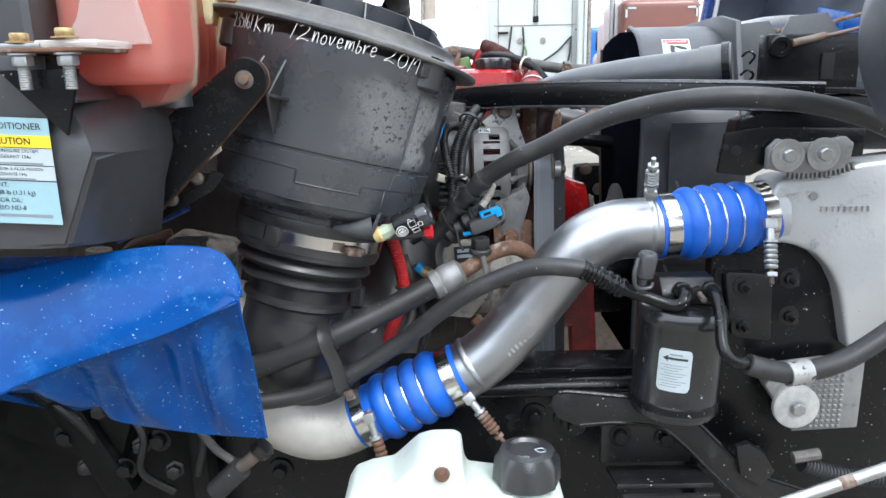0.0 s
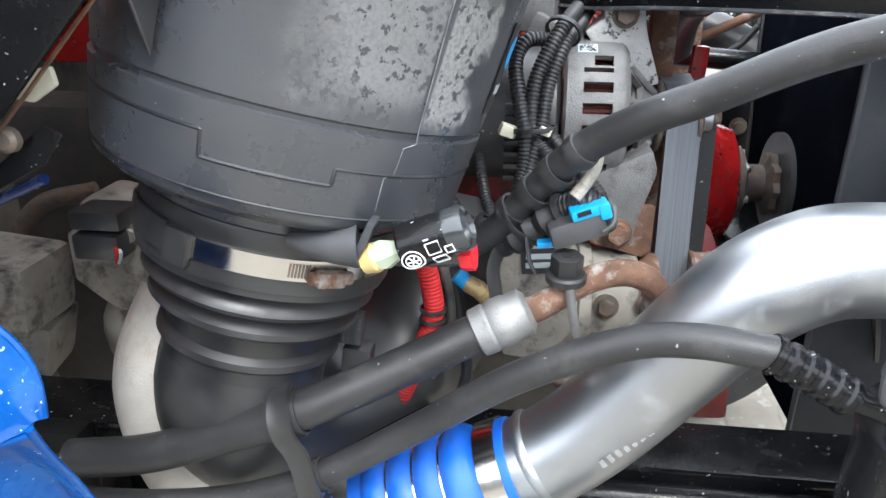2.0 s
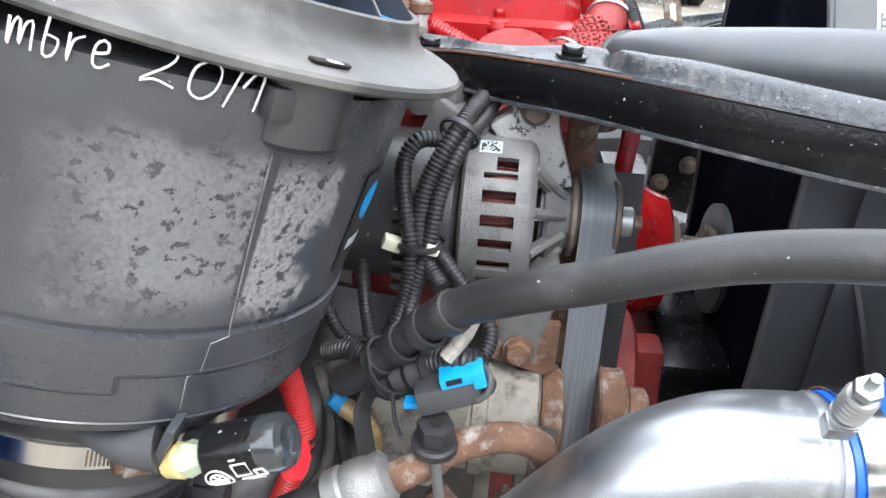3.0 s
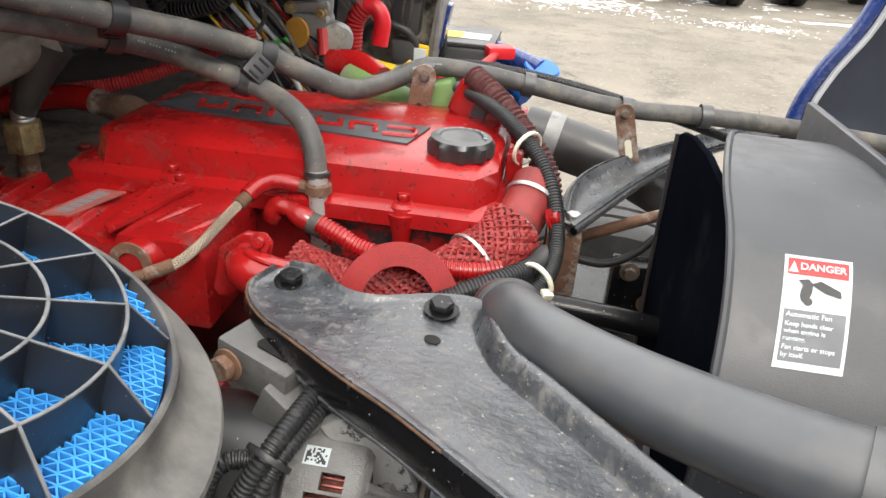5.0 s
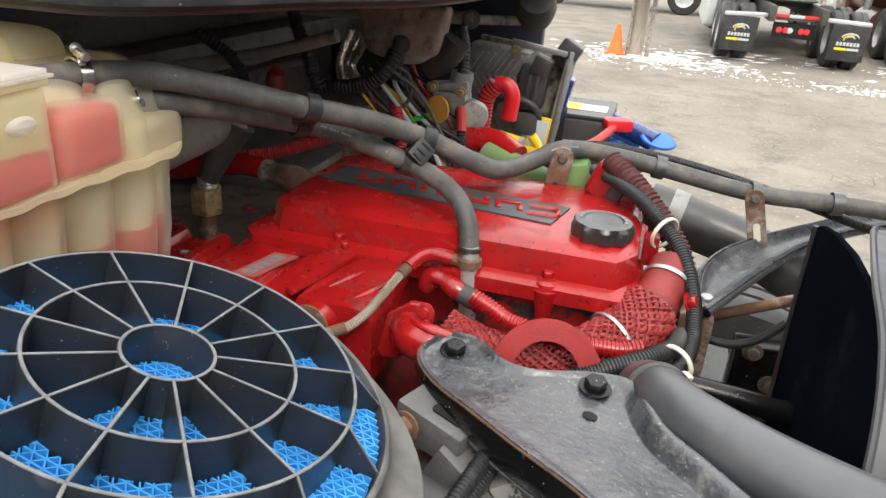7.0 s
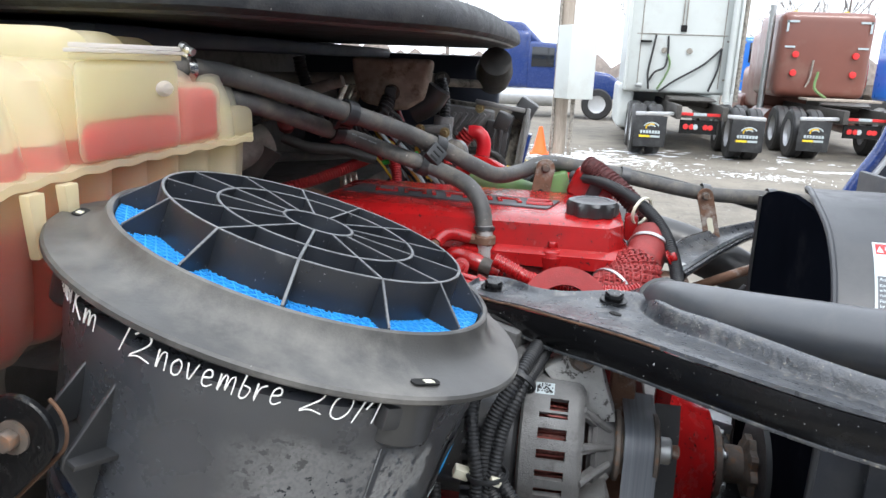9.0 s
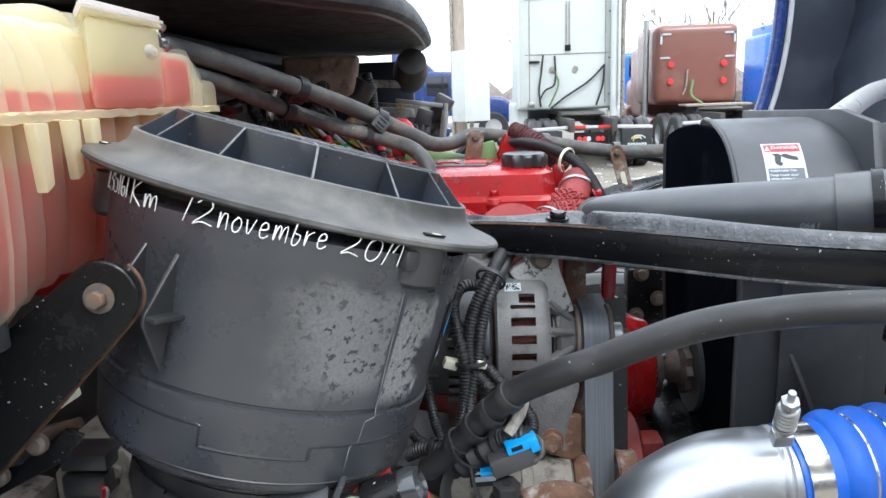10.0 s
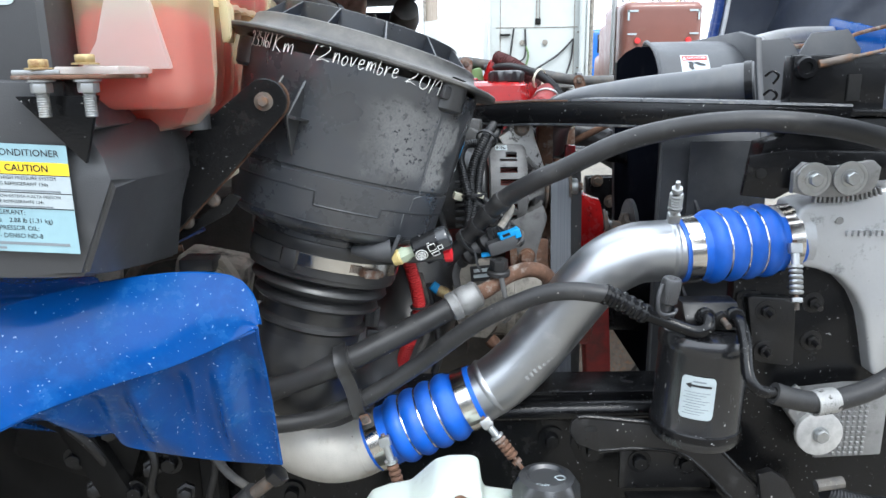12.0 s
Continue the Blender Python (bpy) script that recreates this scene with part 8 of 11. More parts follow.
def fan_shroud():
    t = thing("fan_shroud", (0.46, 1.45, 0.95), "dull black plastic fan shroud with a warning sticker", "shroud")
    prof = spline([(0.372, 1.392, 0.72), (0.372, 1.392, 0.95), (0.372, 1.394, 1.15), (0.376, 1.405, 1.30), (0.384, 1.440, 1.378), (0.391, 1.485, 1.437), (0.395, 1.540, 1.480), (0.400, 1.615, 1.502), (0.418, 1.710, 1.505), (0.440, 1.800, 1.496), (0.460, 1.862, 1.482)], 0.012)
    def skin(u, v):
        p = prof[min(len(prof) - 1, int(round(v * (len(prof) - 1))))]
        return Vector((p.x + (0.575 - p.x) * u, p.y, p.z))
    part("outer_panel", sheet(B(), 12, len(prof) - 1, skin, 0.005), grey_cover, t)
    part("rolled_edge", tube(B(), prof, 0.004, 8, raw=True), grey_cover, t)
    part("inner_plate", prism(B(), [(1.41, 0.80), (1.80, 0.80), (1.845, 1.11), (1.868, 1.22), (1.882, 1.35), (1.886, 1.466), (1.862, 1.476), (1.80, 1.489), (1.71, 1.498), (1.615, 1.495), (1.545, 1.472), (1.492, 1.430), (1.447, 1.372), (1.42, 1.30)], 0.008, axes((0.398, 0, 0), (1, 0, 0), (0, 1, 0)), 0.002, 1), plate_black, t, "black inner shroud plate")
    part("plate_edge", tube(B(), [(0.397, 1.822, 0.95), (0.397, 1.845, 1.11), (0.397, 1.868, 1.22), (0.397, 1.882, 1.35), (0.397, 1.886, 1.466)], 0.004, 8, raw=True), soft_rubber, t)
    # raised back wall and fins
    part("back_wall", prism(B(), [(1.40, 1.30), (1.452, 1.44), (1.47, 1.505), (1.56, 1.520), (1.95, 1.510), (1.95, 0.8), (1.40, 0.8)], 0.012, axes((0.562, 0, 0), (1, 0, 0), (0, 1, 0)), 0.003), grey_cover, t)
    for x, y, w, h in ((0.615, 1.50, 0.10, 0.06), (0.73, 1.52, 0.13, 0.075), (0.86, 1.50, 0.10, 0.05)):
        bm = prism(B(), [(-w / 2, -0.06), (w / 2, -0.06), (w / 2 - 0.006, h * 0.5), (w * 0.25, h), (-w * 0.3, h * 0.92), (-w / 2 + 0.004, h * 0.4)], 0.006, axes((x, y, 1.445), (0, -1, 0.1), (1, 0, 0)), 0.002)
        part("seal_fin", bm, grey_cover, t)
    part("side_recess", sheet(B(), 8, 10, lambda u, v: Vector((0.425 + 0.11 * u, 1.3885 - 0.004 * math.sin(u * math.pi), 1.05 + 0.27 * v)), 0.003), grey_cover, t)
    # warning sticker that follows the panel
    z_at = [p.z for p in prof]
    def place(x, y):
        s = 0.0
        k0 = min(range(len(prof)), key=lambda i: abs(prof[i].z - 1.4730))
        d = -y / 0.012
        k = k0 - d
        i = max(0, min(len(prof) - 2, int(math.floor(k))))
        f = k - i
        p = prof[i].lerp(prof[i + 1], f)
        tn = prof[i + 1] - prof[i]
        tn.x = 0
        tn.normalize()
        nn = Vector((0, -tn.z, tn.y))
        return Vector((0.4395 + x + 0.10 * y, p.y, p.z)) + nn * 0.0006
    W, H = 0.0550, 0.100
    def lift(h):
        def fn(x, y):
            p = place(x, y)
            return p + Vector((0, -0.0004 * h, 0.0003 * h))
        return fn
    st = part("warning_sticker", sheet(B(), 4, 16, lambda u, v: lift(0)(u * W, -v * H)), label_white, t, "white and red danger sticker for the automatic fan")
    part("red_header", sheet(B(), 2, 3, lambda u, v: lift(1)(0.003 + u * (W - 0.006), -0.003 - v * 0.0155)), label_red, st)
    part("grey_field", sheet(B(), 2, 8, lambda u, v: lift(1)(0.003 + u * (W - 0.006), -0.050 - v * 0.044)), sign_grey, st)
    def txt(s, size, x, y, mat, bold=0.0):
        f = lift(2.4)
        part("lettering", letters(s, size, lambda a, b: f(x + a, y + b), align="LEFT", bold=bold), mat, st)
    txt("DANGER", 0.0092, 0.0125, -0.0106, label_white, 0.0002)
    txt("Automatic Fan", 0.0062, 0.0045, -0.0545, label_white, 0.0001)
    for k, s in enumerate(("Keep hands clear", "when engine is", "running.", "Fan starts or stops", "by itself.")):
        txt(s, 0.0055, 0.0045, -0.0625 - k * 0.0062 - (0.0012 if k > 2 else 0), label_white, 0.0001)
    f = lift(2)
    bm = B()
    bm.faces.new([bm.verts.new(f(x, y)) for x, y in ((0.0035, -0.0165), (0.0115, -0.0165), (0.0075, -0.006))])
    part("warning_triangle", bm, label_white, st)
    bm = B()
    for cx, cy, rx, ry, a in ((0.019, -0.033, 0.0045, 0.010, 0.15), (0.021, -0.042, 0.0035, 0.0035, 0)):
        bm.faces.new([bm.verts.new(f(cx + rx * math.cos(k * 0.4488) + a * ry * math.sin(k * 0.4488), cy + ry * math.sin(k * 0.4488))) for k in range(14)])
    for quad in (((0.022, -0.026), (0.030, -0.0225), (0.046, -0.030), (0.047, -0.036), (0.034, -0.033)), ((0.012, -0.0235), (0.020, -0.022), (0.024, -0.027), (0.016, -0.028))):
        bm.faces.new([bm.verts.new(f(x, y)) for x, y in quad])
    part("pictogram", bm, label_black, st, "black pictogram of a fan blade")


# ---- coolant surge tank ----
def surge_tank():
    t = thing("surge_tank", (-0.45, 1.2, 1.41), "translucent yellowed plastic surge tank half full of red coolant", "coolant tank")
    part("locating_pin", tube(B(), [(-0.391, 0.95, 1.385), (-0.391, 0.95, 1.47)], 0.010, 18), zinc, t, "plain steel locating pin")
    part("locating_peg", tube(B(), [(-0.338, 0.96, 1.385), (-0.338, 0.96, 1.47)], 0.022, 18), black_plastic, t)
    face = spline([(-0.345, 0.835, 0), (-0.300, 0.875, 0), (-0.300, 0.960, 0), (-0.330, 1.045, 0), (-0.352, 1.13, 0), (-0.362, 1.25, 0), (-0.362, 1.40, 0), (-0.352, 1.52, 0), (-0.365, 1.565, 0)], 0.006)
    def x_face(y):
        for a, b in zip(face, face[1:]):
            if a.y <= y <= b.y:
                return a.x + (b.x - a.x) * (y - a.y) / max(1e-6, b.y - a.y)
        return face[0].x if y < face[0].y else face[-1].x
    def shell(rows, inset, y0, y1, n, lobes=0.026):
        bm = B()
        rings = []
        for i in range(n + 1):
            f = i / n
            y = y0 + (y1 - y0) * f
            end = max(0, 1 - min(f, 1 - f) * n / 5) ** 2 * 0.02
            lob = lobes * (1 - abs(math.sin(math.pi * (y - 0.97) / 0.062)) ** 0.8) if y > 0.97 else 0
            ring = []
            for off, z, k in rows:
                ring.append(bm.verts.new((x_face(y) - inset - off - (lob + end) * k, y, z)))
            rings.append(ring)
        for a, b in zip(rings, rings[1:]):
            for k in range(len(rows)):
                j = (k + 1) % len(rows)
                bm.faces.new((a[k], a[j], b[j], b[k]))
        bm.faces.new(rings[0])
        bm.faces.new(rings[-1][::-1])
        return bm
    lower = [(0.26, 1.388, 0), (0.060, 1.386, 0.3), (0.026, 1.393, 0.8), (0.008, 1.414, 1), (0.002, 1.455, 1), (0, 1.50, 1), (0, 1.551, 0.6), (0.26, 1.551, 0)]
    upper = [(0.26, 1.553, 0), (0, 1.553, 0.6), (0.001, 1.585, 1), (0.006, 1.605, 1), (0.018, 1.632, 0.95), (0.045, 1.647, 0.6), (0.26, 1.652, 0)]
    part("lower_shell", shell(lower, 0, 0.915, 1.562, 120), tank_plastic, t, "milky yellow lower shell")
    part("upper_shell", shell(upper, 0, 0.838, 1.562, 120), tank_plastic, t, "milky yellow upper shell")
    # red coolant inside
    cool = [(0.25, 1.391, 0), (0.060, 1.389, 0.3), (0.028, 1.396, 0.8), (0.010, 1.417, 1), (0.004, 1.458, 1), (0.003, 1.490, 1), (0.003, 1.512, 0.9), (0.25, 1.512, 0)]
    part("coolant", shell(cool, 0.002, 0.920, 1.30, 100), coolant, t, "red coolant")
    # band above the coolant, tinted orange in place of light coming through
    stain_tint = [(0.25, 1.515, 0), (0.003, 1.515, 0.9), (0.003, 1.549, 0.6), (0.25, 1.549, 0)]
    part("inner_wall", shell(stain_tint, 0.002, 0.920, 1.40, 100), tank_glow, t, "inner wall tinted orange for the red glow through it")
    top = [(0.25, 1.555, 0), (0.004, 1.555, 0.6), (0.005, 1.574, 1), (0.25, 1.574, 0)]
    part("coolant", shell(top, 0.002, 0.95, 1.50, 90), coolant, t, "red coolant")
    dry = [(0.25, 1.577, 0), (0.005, 1.577, 1), (0.007, 1.587, 1), (0.011, 1.603, 1), (0.022, 1.628, 0.95), (0.048, 1.643, 0.6), (0.25, 1.648, 0)]
    part("inner_wall", shell(dry, 0.002, 0.842, 1.558, 110), tank_dry, t, "milky dry inner wall")
    low_dry = [(0.25, 1.472, 0), (0.006, 1.472, 1), (0.004, 1.50, 1), (0.004, 1.548, 0.6), (0.25, 1.548, 0)]
    part("inner_wall", shell(low_dry, 0.002, 1.403, 1.555, 40), tank_dry, t, "milky dry inner wall")
    end = [(0.25, 1.391, 0), (0.060, 1.389, 0.3), (0.028, 1.396, 0.8), (0.010, 1.417, 1), (0.005, 1.468, 1), (0.25, 1.468, 0)]
    part("inner_wall", shell([(0.25, 1.472, 0), (0.006, 1.472, 1), (0.004, 1.495, 1), (0.004, 1.512, 0.9), (0.25, 1.512, 0)], 0.002, 1.303, 1.402, 30), tank_dry, t, "milky dry inner wall")
    part("coolant", shell(end, 0.002, 1.303, 1.555, 40), coolant, t, "red coolant")
    # weld flange
    rim = [Vector((x_face(0.838 + 0.724 * k / 120) + 0.010, 0.838 + 0.724 * k / 120, 1.552)) for k in range(121)]
    part("weld_flange", sheet(B(), 120, 4, lambda u, v: rim[int(round(u * 120))] + Vector((-0.03 * v, 0, 0.0035 + 0.0012 * math.sin(u * 90))), 0.007), tank_dry, t, "thick welded seam flange")
    # filler block and its thin square lid
    plan = [(-0.3525, 1.200), (-0.3525, 1.380), (-0.408, 1.380), (-0.408, 1.290)]
    def grown(g):
        c = Vector((-0.380, 1.320))
        return [tuple(c + (Vector(p) - c) * (1 + g)) for p in plan]
    part("filler_block", prism(B(), grown(0), 0.096, Matrix.Translation((0, 0, 1.556)), 0.012, 4), tank_plastic, t)
    part("inner_wall", prism(B(), grown(-0.07), 0.056, Matrix.Translation((0, 0, 1.594)), 0.010, 3), tank_dry, t, "milky dry inner wall")
    part("coolant", prism(B(), grown(-0.07), 0.034, Matrix.Translation((0, 0, 1.558)), 0.008, 3), coolant, t)
    part("filler_lid", prism(B(), grown(0.02), 0.0045, Matrix.Translation((0, 0, 1.6615)), 0.0014, 2), tank_white, t, "whitish square lid")
    part("filler_lid_rim", prism(B(), grown(0.10), 0.0035, Matrix.Translation((0, 0, 1.6575)), 0.0012, 2), tank_white, t)
    part("filler_seat", prism(B(), grown(0.03), 0.006, Matrix.Translation((0, 0, 1.6510)), 0.0015, 2), tank_dry, t)
    part("moulded_boss", lathe(B(), [(0, 0.0), (0.012, 0.0), (0.008, 0.004), (0, 0.005)], axes((-0.352, 1.345, 1.622), (1, 0, 0)) @ Matrix.Diagonal((0.7, 1.4, 1, 1)), 20), tank_white, t, "pale moulded boss")
    part("pink_block", block(B(), (0.10, 0.090, 0.072), pose(-0.402, 1.432, 1.590), 0.018, 5), tank_plastic, t)
    part("coolant", block(B(), (0.092, 0.082, 0.062), pose(-0.402, 1.432, 1.588), 0.016, 5), coolant, t)
    part("end_block", block(B(), (0.11, 0.100, 0.048), pose(-0.412, 1.528, 1.570), 0.018, 5), tank_dry, t)
    for yy, zz, h in ((1.50, 1.612, 0.13), (1.43, 1.616, 0.13), (1.36, 1.618, 0.13)):
        part("rear_dome", block(B(), (0.16, 0.085, h), pose(-0.545, yy, zz), 0.036, 5), tank_dry, t)
    for p, q in (((-0.432, 1.395, 1.640), (-0.395, 1.485, 1.640)), ((-0.430, 1.475, 1.603), (-0.390, 1.535, 1.601))):
        part("nipple", tube(B(), [p, q], 0.0115, 16), tank_dry, t)
    for y, z in ((1.115, 1.548), (1.165, 1.548), (1.015, 1.548)):
        bm = prism(B(), [(-0.009, 0), (0.009, 0), (0.007, -0.048), (-0.004, -0.054)], 0.010, axes((x_face(y) + 0.012, y, z), (1, 0, 0), (0, 1, 0)), 0.002)
        part("hanging_tab", bm, tank_dry, t)
    # lower near lobe, gusset and foot
    part("near_lobe", block(B(), (0.122, 0.115, 0.186), pose(-0.356, 0.895, 1.507), 0.030, 5), tank_plastic, t)
    part("coolant", block(B(), (0.118, 0.111, 0.106), pose(-0.356, 0.895, 1.469), 0.030, 5), coolant, t)
    part("inner_wall", block(B(), (0.118, 0.111, 0.074), pose(-0.356, 0.895, 1.560), 0.020, 4), tank_dry, t)
    part("gusset", prism(B(), [(-0.405, 1.457), (-0.310, 1.457), (-0.325, 1.52), (-0.345, 1.58), (-0.365, 1.55), (-0.385, 1.485)], 0.012, axes((0, 0.842, 0), (0, -1, 0), (1, 0, 0)), 0.003), tank_white, t)
    part("foot", block(B(), (0.062, 0.085, 0.007), pose(-0.363, 0.800, 1.4560), 0.002), tank_white, t)
    part("drain_stub", tube(B(), [(-0.41, 0.98, 1.36), (-0.41, 0.98, 1.42)], 0.011, 16), zinc, t)


def tank_bracket():
    t = thing("tank_bracket", (-0.40, 0.79, 1.43), "rusty steel bracket with zinc bolts under the surge tank", "bracket")
    part("plate", prism(B(), [(-0.045, -0.040), (0.045, -0.040), (0.050, 0.05), (-0.045, 0.05)], 0.004, pose(-0.387, 0.790, 1.4480), 0.001, 1), rust, t, "rust-streaked plate")
    part("plate_bar", block(B(), (0.046, 0.060, 0.005), pose(-0.411, 0.786, 1.4545), 0.0012), zinc, t)
    for x, z in ((-0.411, 1.4572), (-0.366, 1.4612)):
        part("bolt_head", bolt(B(), (x, 0.764, z), (0, 0, 1), 0.0100, 0.008, 1.25, 0.0015), brass_bolt, t, "yellow passivated bolt")
        part("nut_washer", lathe(B(), [(0, 0), (0.0125, 0), (0.0125, 0.002), (0, 0.002)], Matrix.Translation((x, 0.764, 1.4455)), 24), zinc, t)
        part("nut", prism(B(), [(0.0105 * math.cos(k * math.pi / 3 + 0.3), 0.0105 * math.sin(k * math.pi / 3 + 0.3)) for k in range(6)], 0.010, Matrix.Translation((x, 0.764, 1.4350)), 0.002), zinc, t)
        part("thread", lathe(B(), [(0, 1.4122)] + [(0.0062 if k % 2 else 0.0052, 1.4122 + k * 0.00115) for k in range(21)], Matrix.Translation((x, 0.764, 0)), 16), zinc, t)


def climate_box():
    t = thing("climate_unit_cover", (-0.55, 0.9, 1.25), "black moulded climate unit cover with a refrigerant sticker", "cover")
    bm = B()
    # the lower flank breaks at a crease, the upper one is rounded
    flanks = (((-0.95, 0.790, 1.246), (-0.500, 0.791, 1.244), (-0.440, 0.792, 1.243), (-0.410, 0.794, 1.243), (-0.402, 0.84, 1.236), (-0.392, 0.90, 1.228), (-0.380, 0.975, 1.218), (-0.40, 1.02, 1.218), (-0.95, 1.02, 1.218)),
              ((-0.95, 0.786, 1.340), (-0.500, 0.786, 1.342), (-0.420, 0.787, 1.343), (-0.364, 0.789, 1.343), (-0.359, 0.84, 1.341), (-0.355, 0.90, 1.338), (-0.351, 0.955, 1.334), (-0.360, 1.02, 1.334), (-0.95, 1.02, 1.340)),
              ((-0.95, 0.788, 1.365), (-0.500, 0.788, 1.367), (-0.424, 0.790, 1.368), (-0.378, 0.800, 1.368), (-0.366, 0.846, 1.365), (-0.359, 0.90, 1.360), (-0.351, 0.955, 1.358), (-0.360, 1.02, 1.358), (-0.95, 1.02, 1.365)),
              ((-0.95, 0.794, 1.398), (-0.500, 0.794, 1.400), (-0.440, 0.798, 1.401), (-0.402, 0.816, 1.400), (-0.380, 0.856, 1.397), (-0.366, 0.90, 1.394), (-0.355, 0.950, 1.390), (-0.365, 1.02, 1.390), (-0.95, 1.02, 1.398)),
              ((-0.95, 0.802, 1.406), (-0.500, 0.802, 1.408), (-0.446, 0.808, 1.409), (-0.410, 0.824, 1.408), (-0.390, 0.862, 1.405), (-0.375, 0.905, 1.402), (-0.364, 0.950, 1.398), (-0.372, 1.01, 1.398), (-0.95, 1.01, 1.406)))
    rings = [[bm.verts.new(p) for p in ring] for ring in flanks]
    bm.faces.new(rings[0][::-1])
    bm.faces.new(rings[-1])
    for lo, hi in zip(rings, rings[1:]):
        for k in range(9):
            bm.faces.new((lo[k], lo[(k + 1) % 9], hi[(k + 1) % 9], hi[k]))
    sharp = [e for e in bm.edges if e.verts[0] in rings[0] and e.verts[1] in rings[0] or rings[0][3] in e.verts or (e.verts[0] in rings[1][3:7] and e.verts[1] in rings[1][3:7])]
    bmesh.ops.bevel(bm, geom=sharp, offset=0.005, segments=3, affect="EDGES")
    part("main_cover", bm, dark_cover, t)
    part("upper_cover", block(B(), (0.50, 0.20, 0.40), pose(-0.672, 0.905, 1.50), 0.015, 3), dark_cover, t)
    part("step_panel", prism(B(), [(-0.62, 1.347), (-0.425, 1.349), (-0.414, 1.353), (-0.410, 1.362), (-0.402, 1.446), (-0.62, 1.446)], 0.004, axes((0, 0.791, 0), (0, -1, 0), (1, 0, 0)), 0.0016), dark_cover, t)
    part("post_rib", prism(B(), [(-0.448, 1.432), (-0.366, 1.432), (-0.386, 1.365)], 0.006, axes((0, 0.786, 0), (0, -1, 0), (1, 0, 0)), 0.001), black_steel, t)
    part("post_deck", prism(B(), [(-0.50, 1.395), (-0.50, 1.449), (-0.404, 1.446), (-0.388, 1.416), (-0.376, 1.398)], 0.105, axes((0, 0.900, 0), (0, -1, 0), (1, 0, 0)), 0.005, 3), dark_cover, t)
    # sticker
    W, H = 0.105, 0.112
    def face(h):
        return lambda x, y: Vector((-0.5105 + x - 0.0 * y, 0.7825 - h * 0.0003, 1.389 - 0.006 * x / W - y))
    f = face(1)
    st = part("refrigerant_sticker", sheet(B(), 2, 2, lambda u, v: face(0)(u * W, v * H)), label_cyan, t, "pale blue air conditioner caution sticker")
    part("yellow_band", sheet(B(), 1, 1, lambda u, v: f(u * W, 0.018 + v * 0.013)), label_yellow, st)
    part("white_field", sheet(B(), 1, 1, lambda u, v: f(u * W, 0.031 + v * 0.034)), label_white, st)
    def txt(s, size, x, y, bold=0.0):
        g = face(2.5)
        part("lettering", letters(s, size, lambda a, b: g(x + a, y - b), align="LEFT", bold=bold), label_black, st)
    txt("AIR CONDITIONER", 0.0098, 0.012, 0.009)
    txt("CAUTION", 0.0098, 0.040, 0.0245, 0.0001)
    bm = B()
    bm.faces.new([bm.verts.new(face(2)(x, y)) for x, y in ((0.027, 0.029), (0.037, 0.029), (0.032, 0.020))])
    part("warning_triangle", bm, orange_paint, st)
    for k, s in enumerate(("CAUTION HIGH PRESSURE SYSTEM", "CONTAINS REFRIGERANT 134a")):
        txt(s, 0.0052, 0.010, 0.0345 + k * 0.0062)
    txt("PRECAUCION SISTEMA A ALTA PRESION", 0.0046, 0.010, 0.0535)
    txt("CONTIENE REFRIGERANTE 134a", 0.0046, 0.010, 0.0592)
    bm = B()
    bar(bm, 0.010, 0.0485, 0.094, 0.0465, face(2))
    bar(bm, 0.010, 0.0645, 0.084, 0.0630, face(2))
    part("print_bar", bm, label_grey, st)
    for k, s in enumerate(("REFRIGERANT:", "R-134a    2.88 lb (1.31 kg)", "COMPRESSOR OIL:", "PAG - DENSO ND-8")):
        txt(s, 0.0068, 0.010, 0.0705 + k * 0.0082)
    bm = B()
    bar(bm, 0.010, 0.1045, 0.096, 0.1015, face(2))
    bar(bm, 0.010, 0.1095, 0.030, 0.1070, face(2))
    part("print_bar", bm, label_grey, st)
    for y in (0.031, 0.0495, 0.0655):
        bm = B()
        bar(bm, 0.0, y + 0.0004, W, y - 0.0004, face(2))
        part("rule_line", bm, label_black, st)
    bm = prism(B(), rounded(0.05, 0.05, 0.008), 0.001, axes((-0.472, 0.8045, 1.545), (0, -1, 0), (1, 0, 0)))
    s2 = part("corner_sticker", bm, label_white, t, "white sticker with unreadable print")
    bm = B()
    for k in range(3):
        bar(bm, -0.488, 1.548 - k * 0.008, -0.456, 1.551 - k * 0.008, lambda x, y: Vector((x, 0.8030, y)))
    part("print_bar", bm, label_grey, s2)


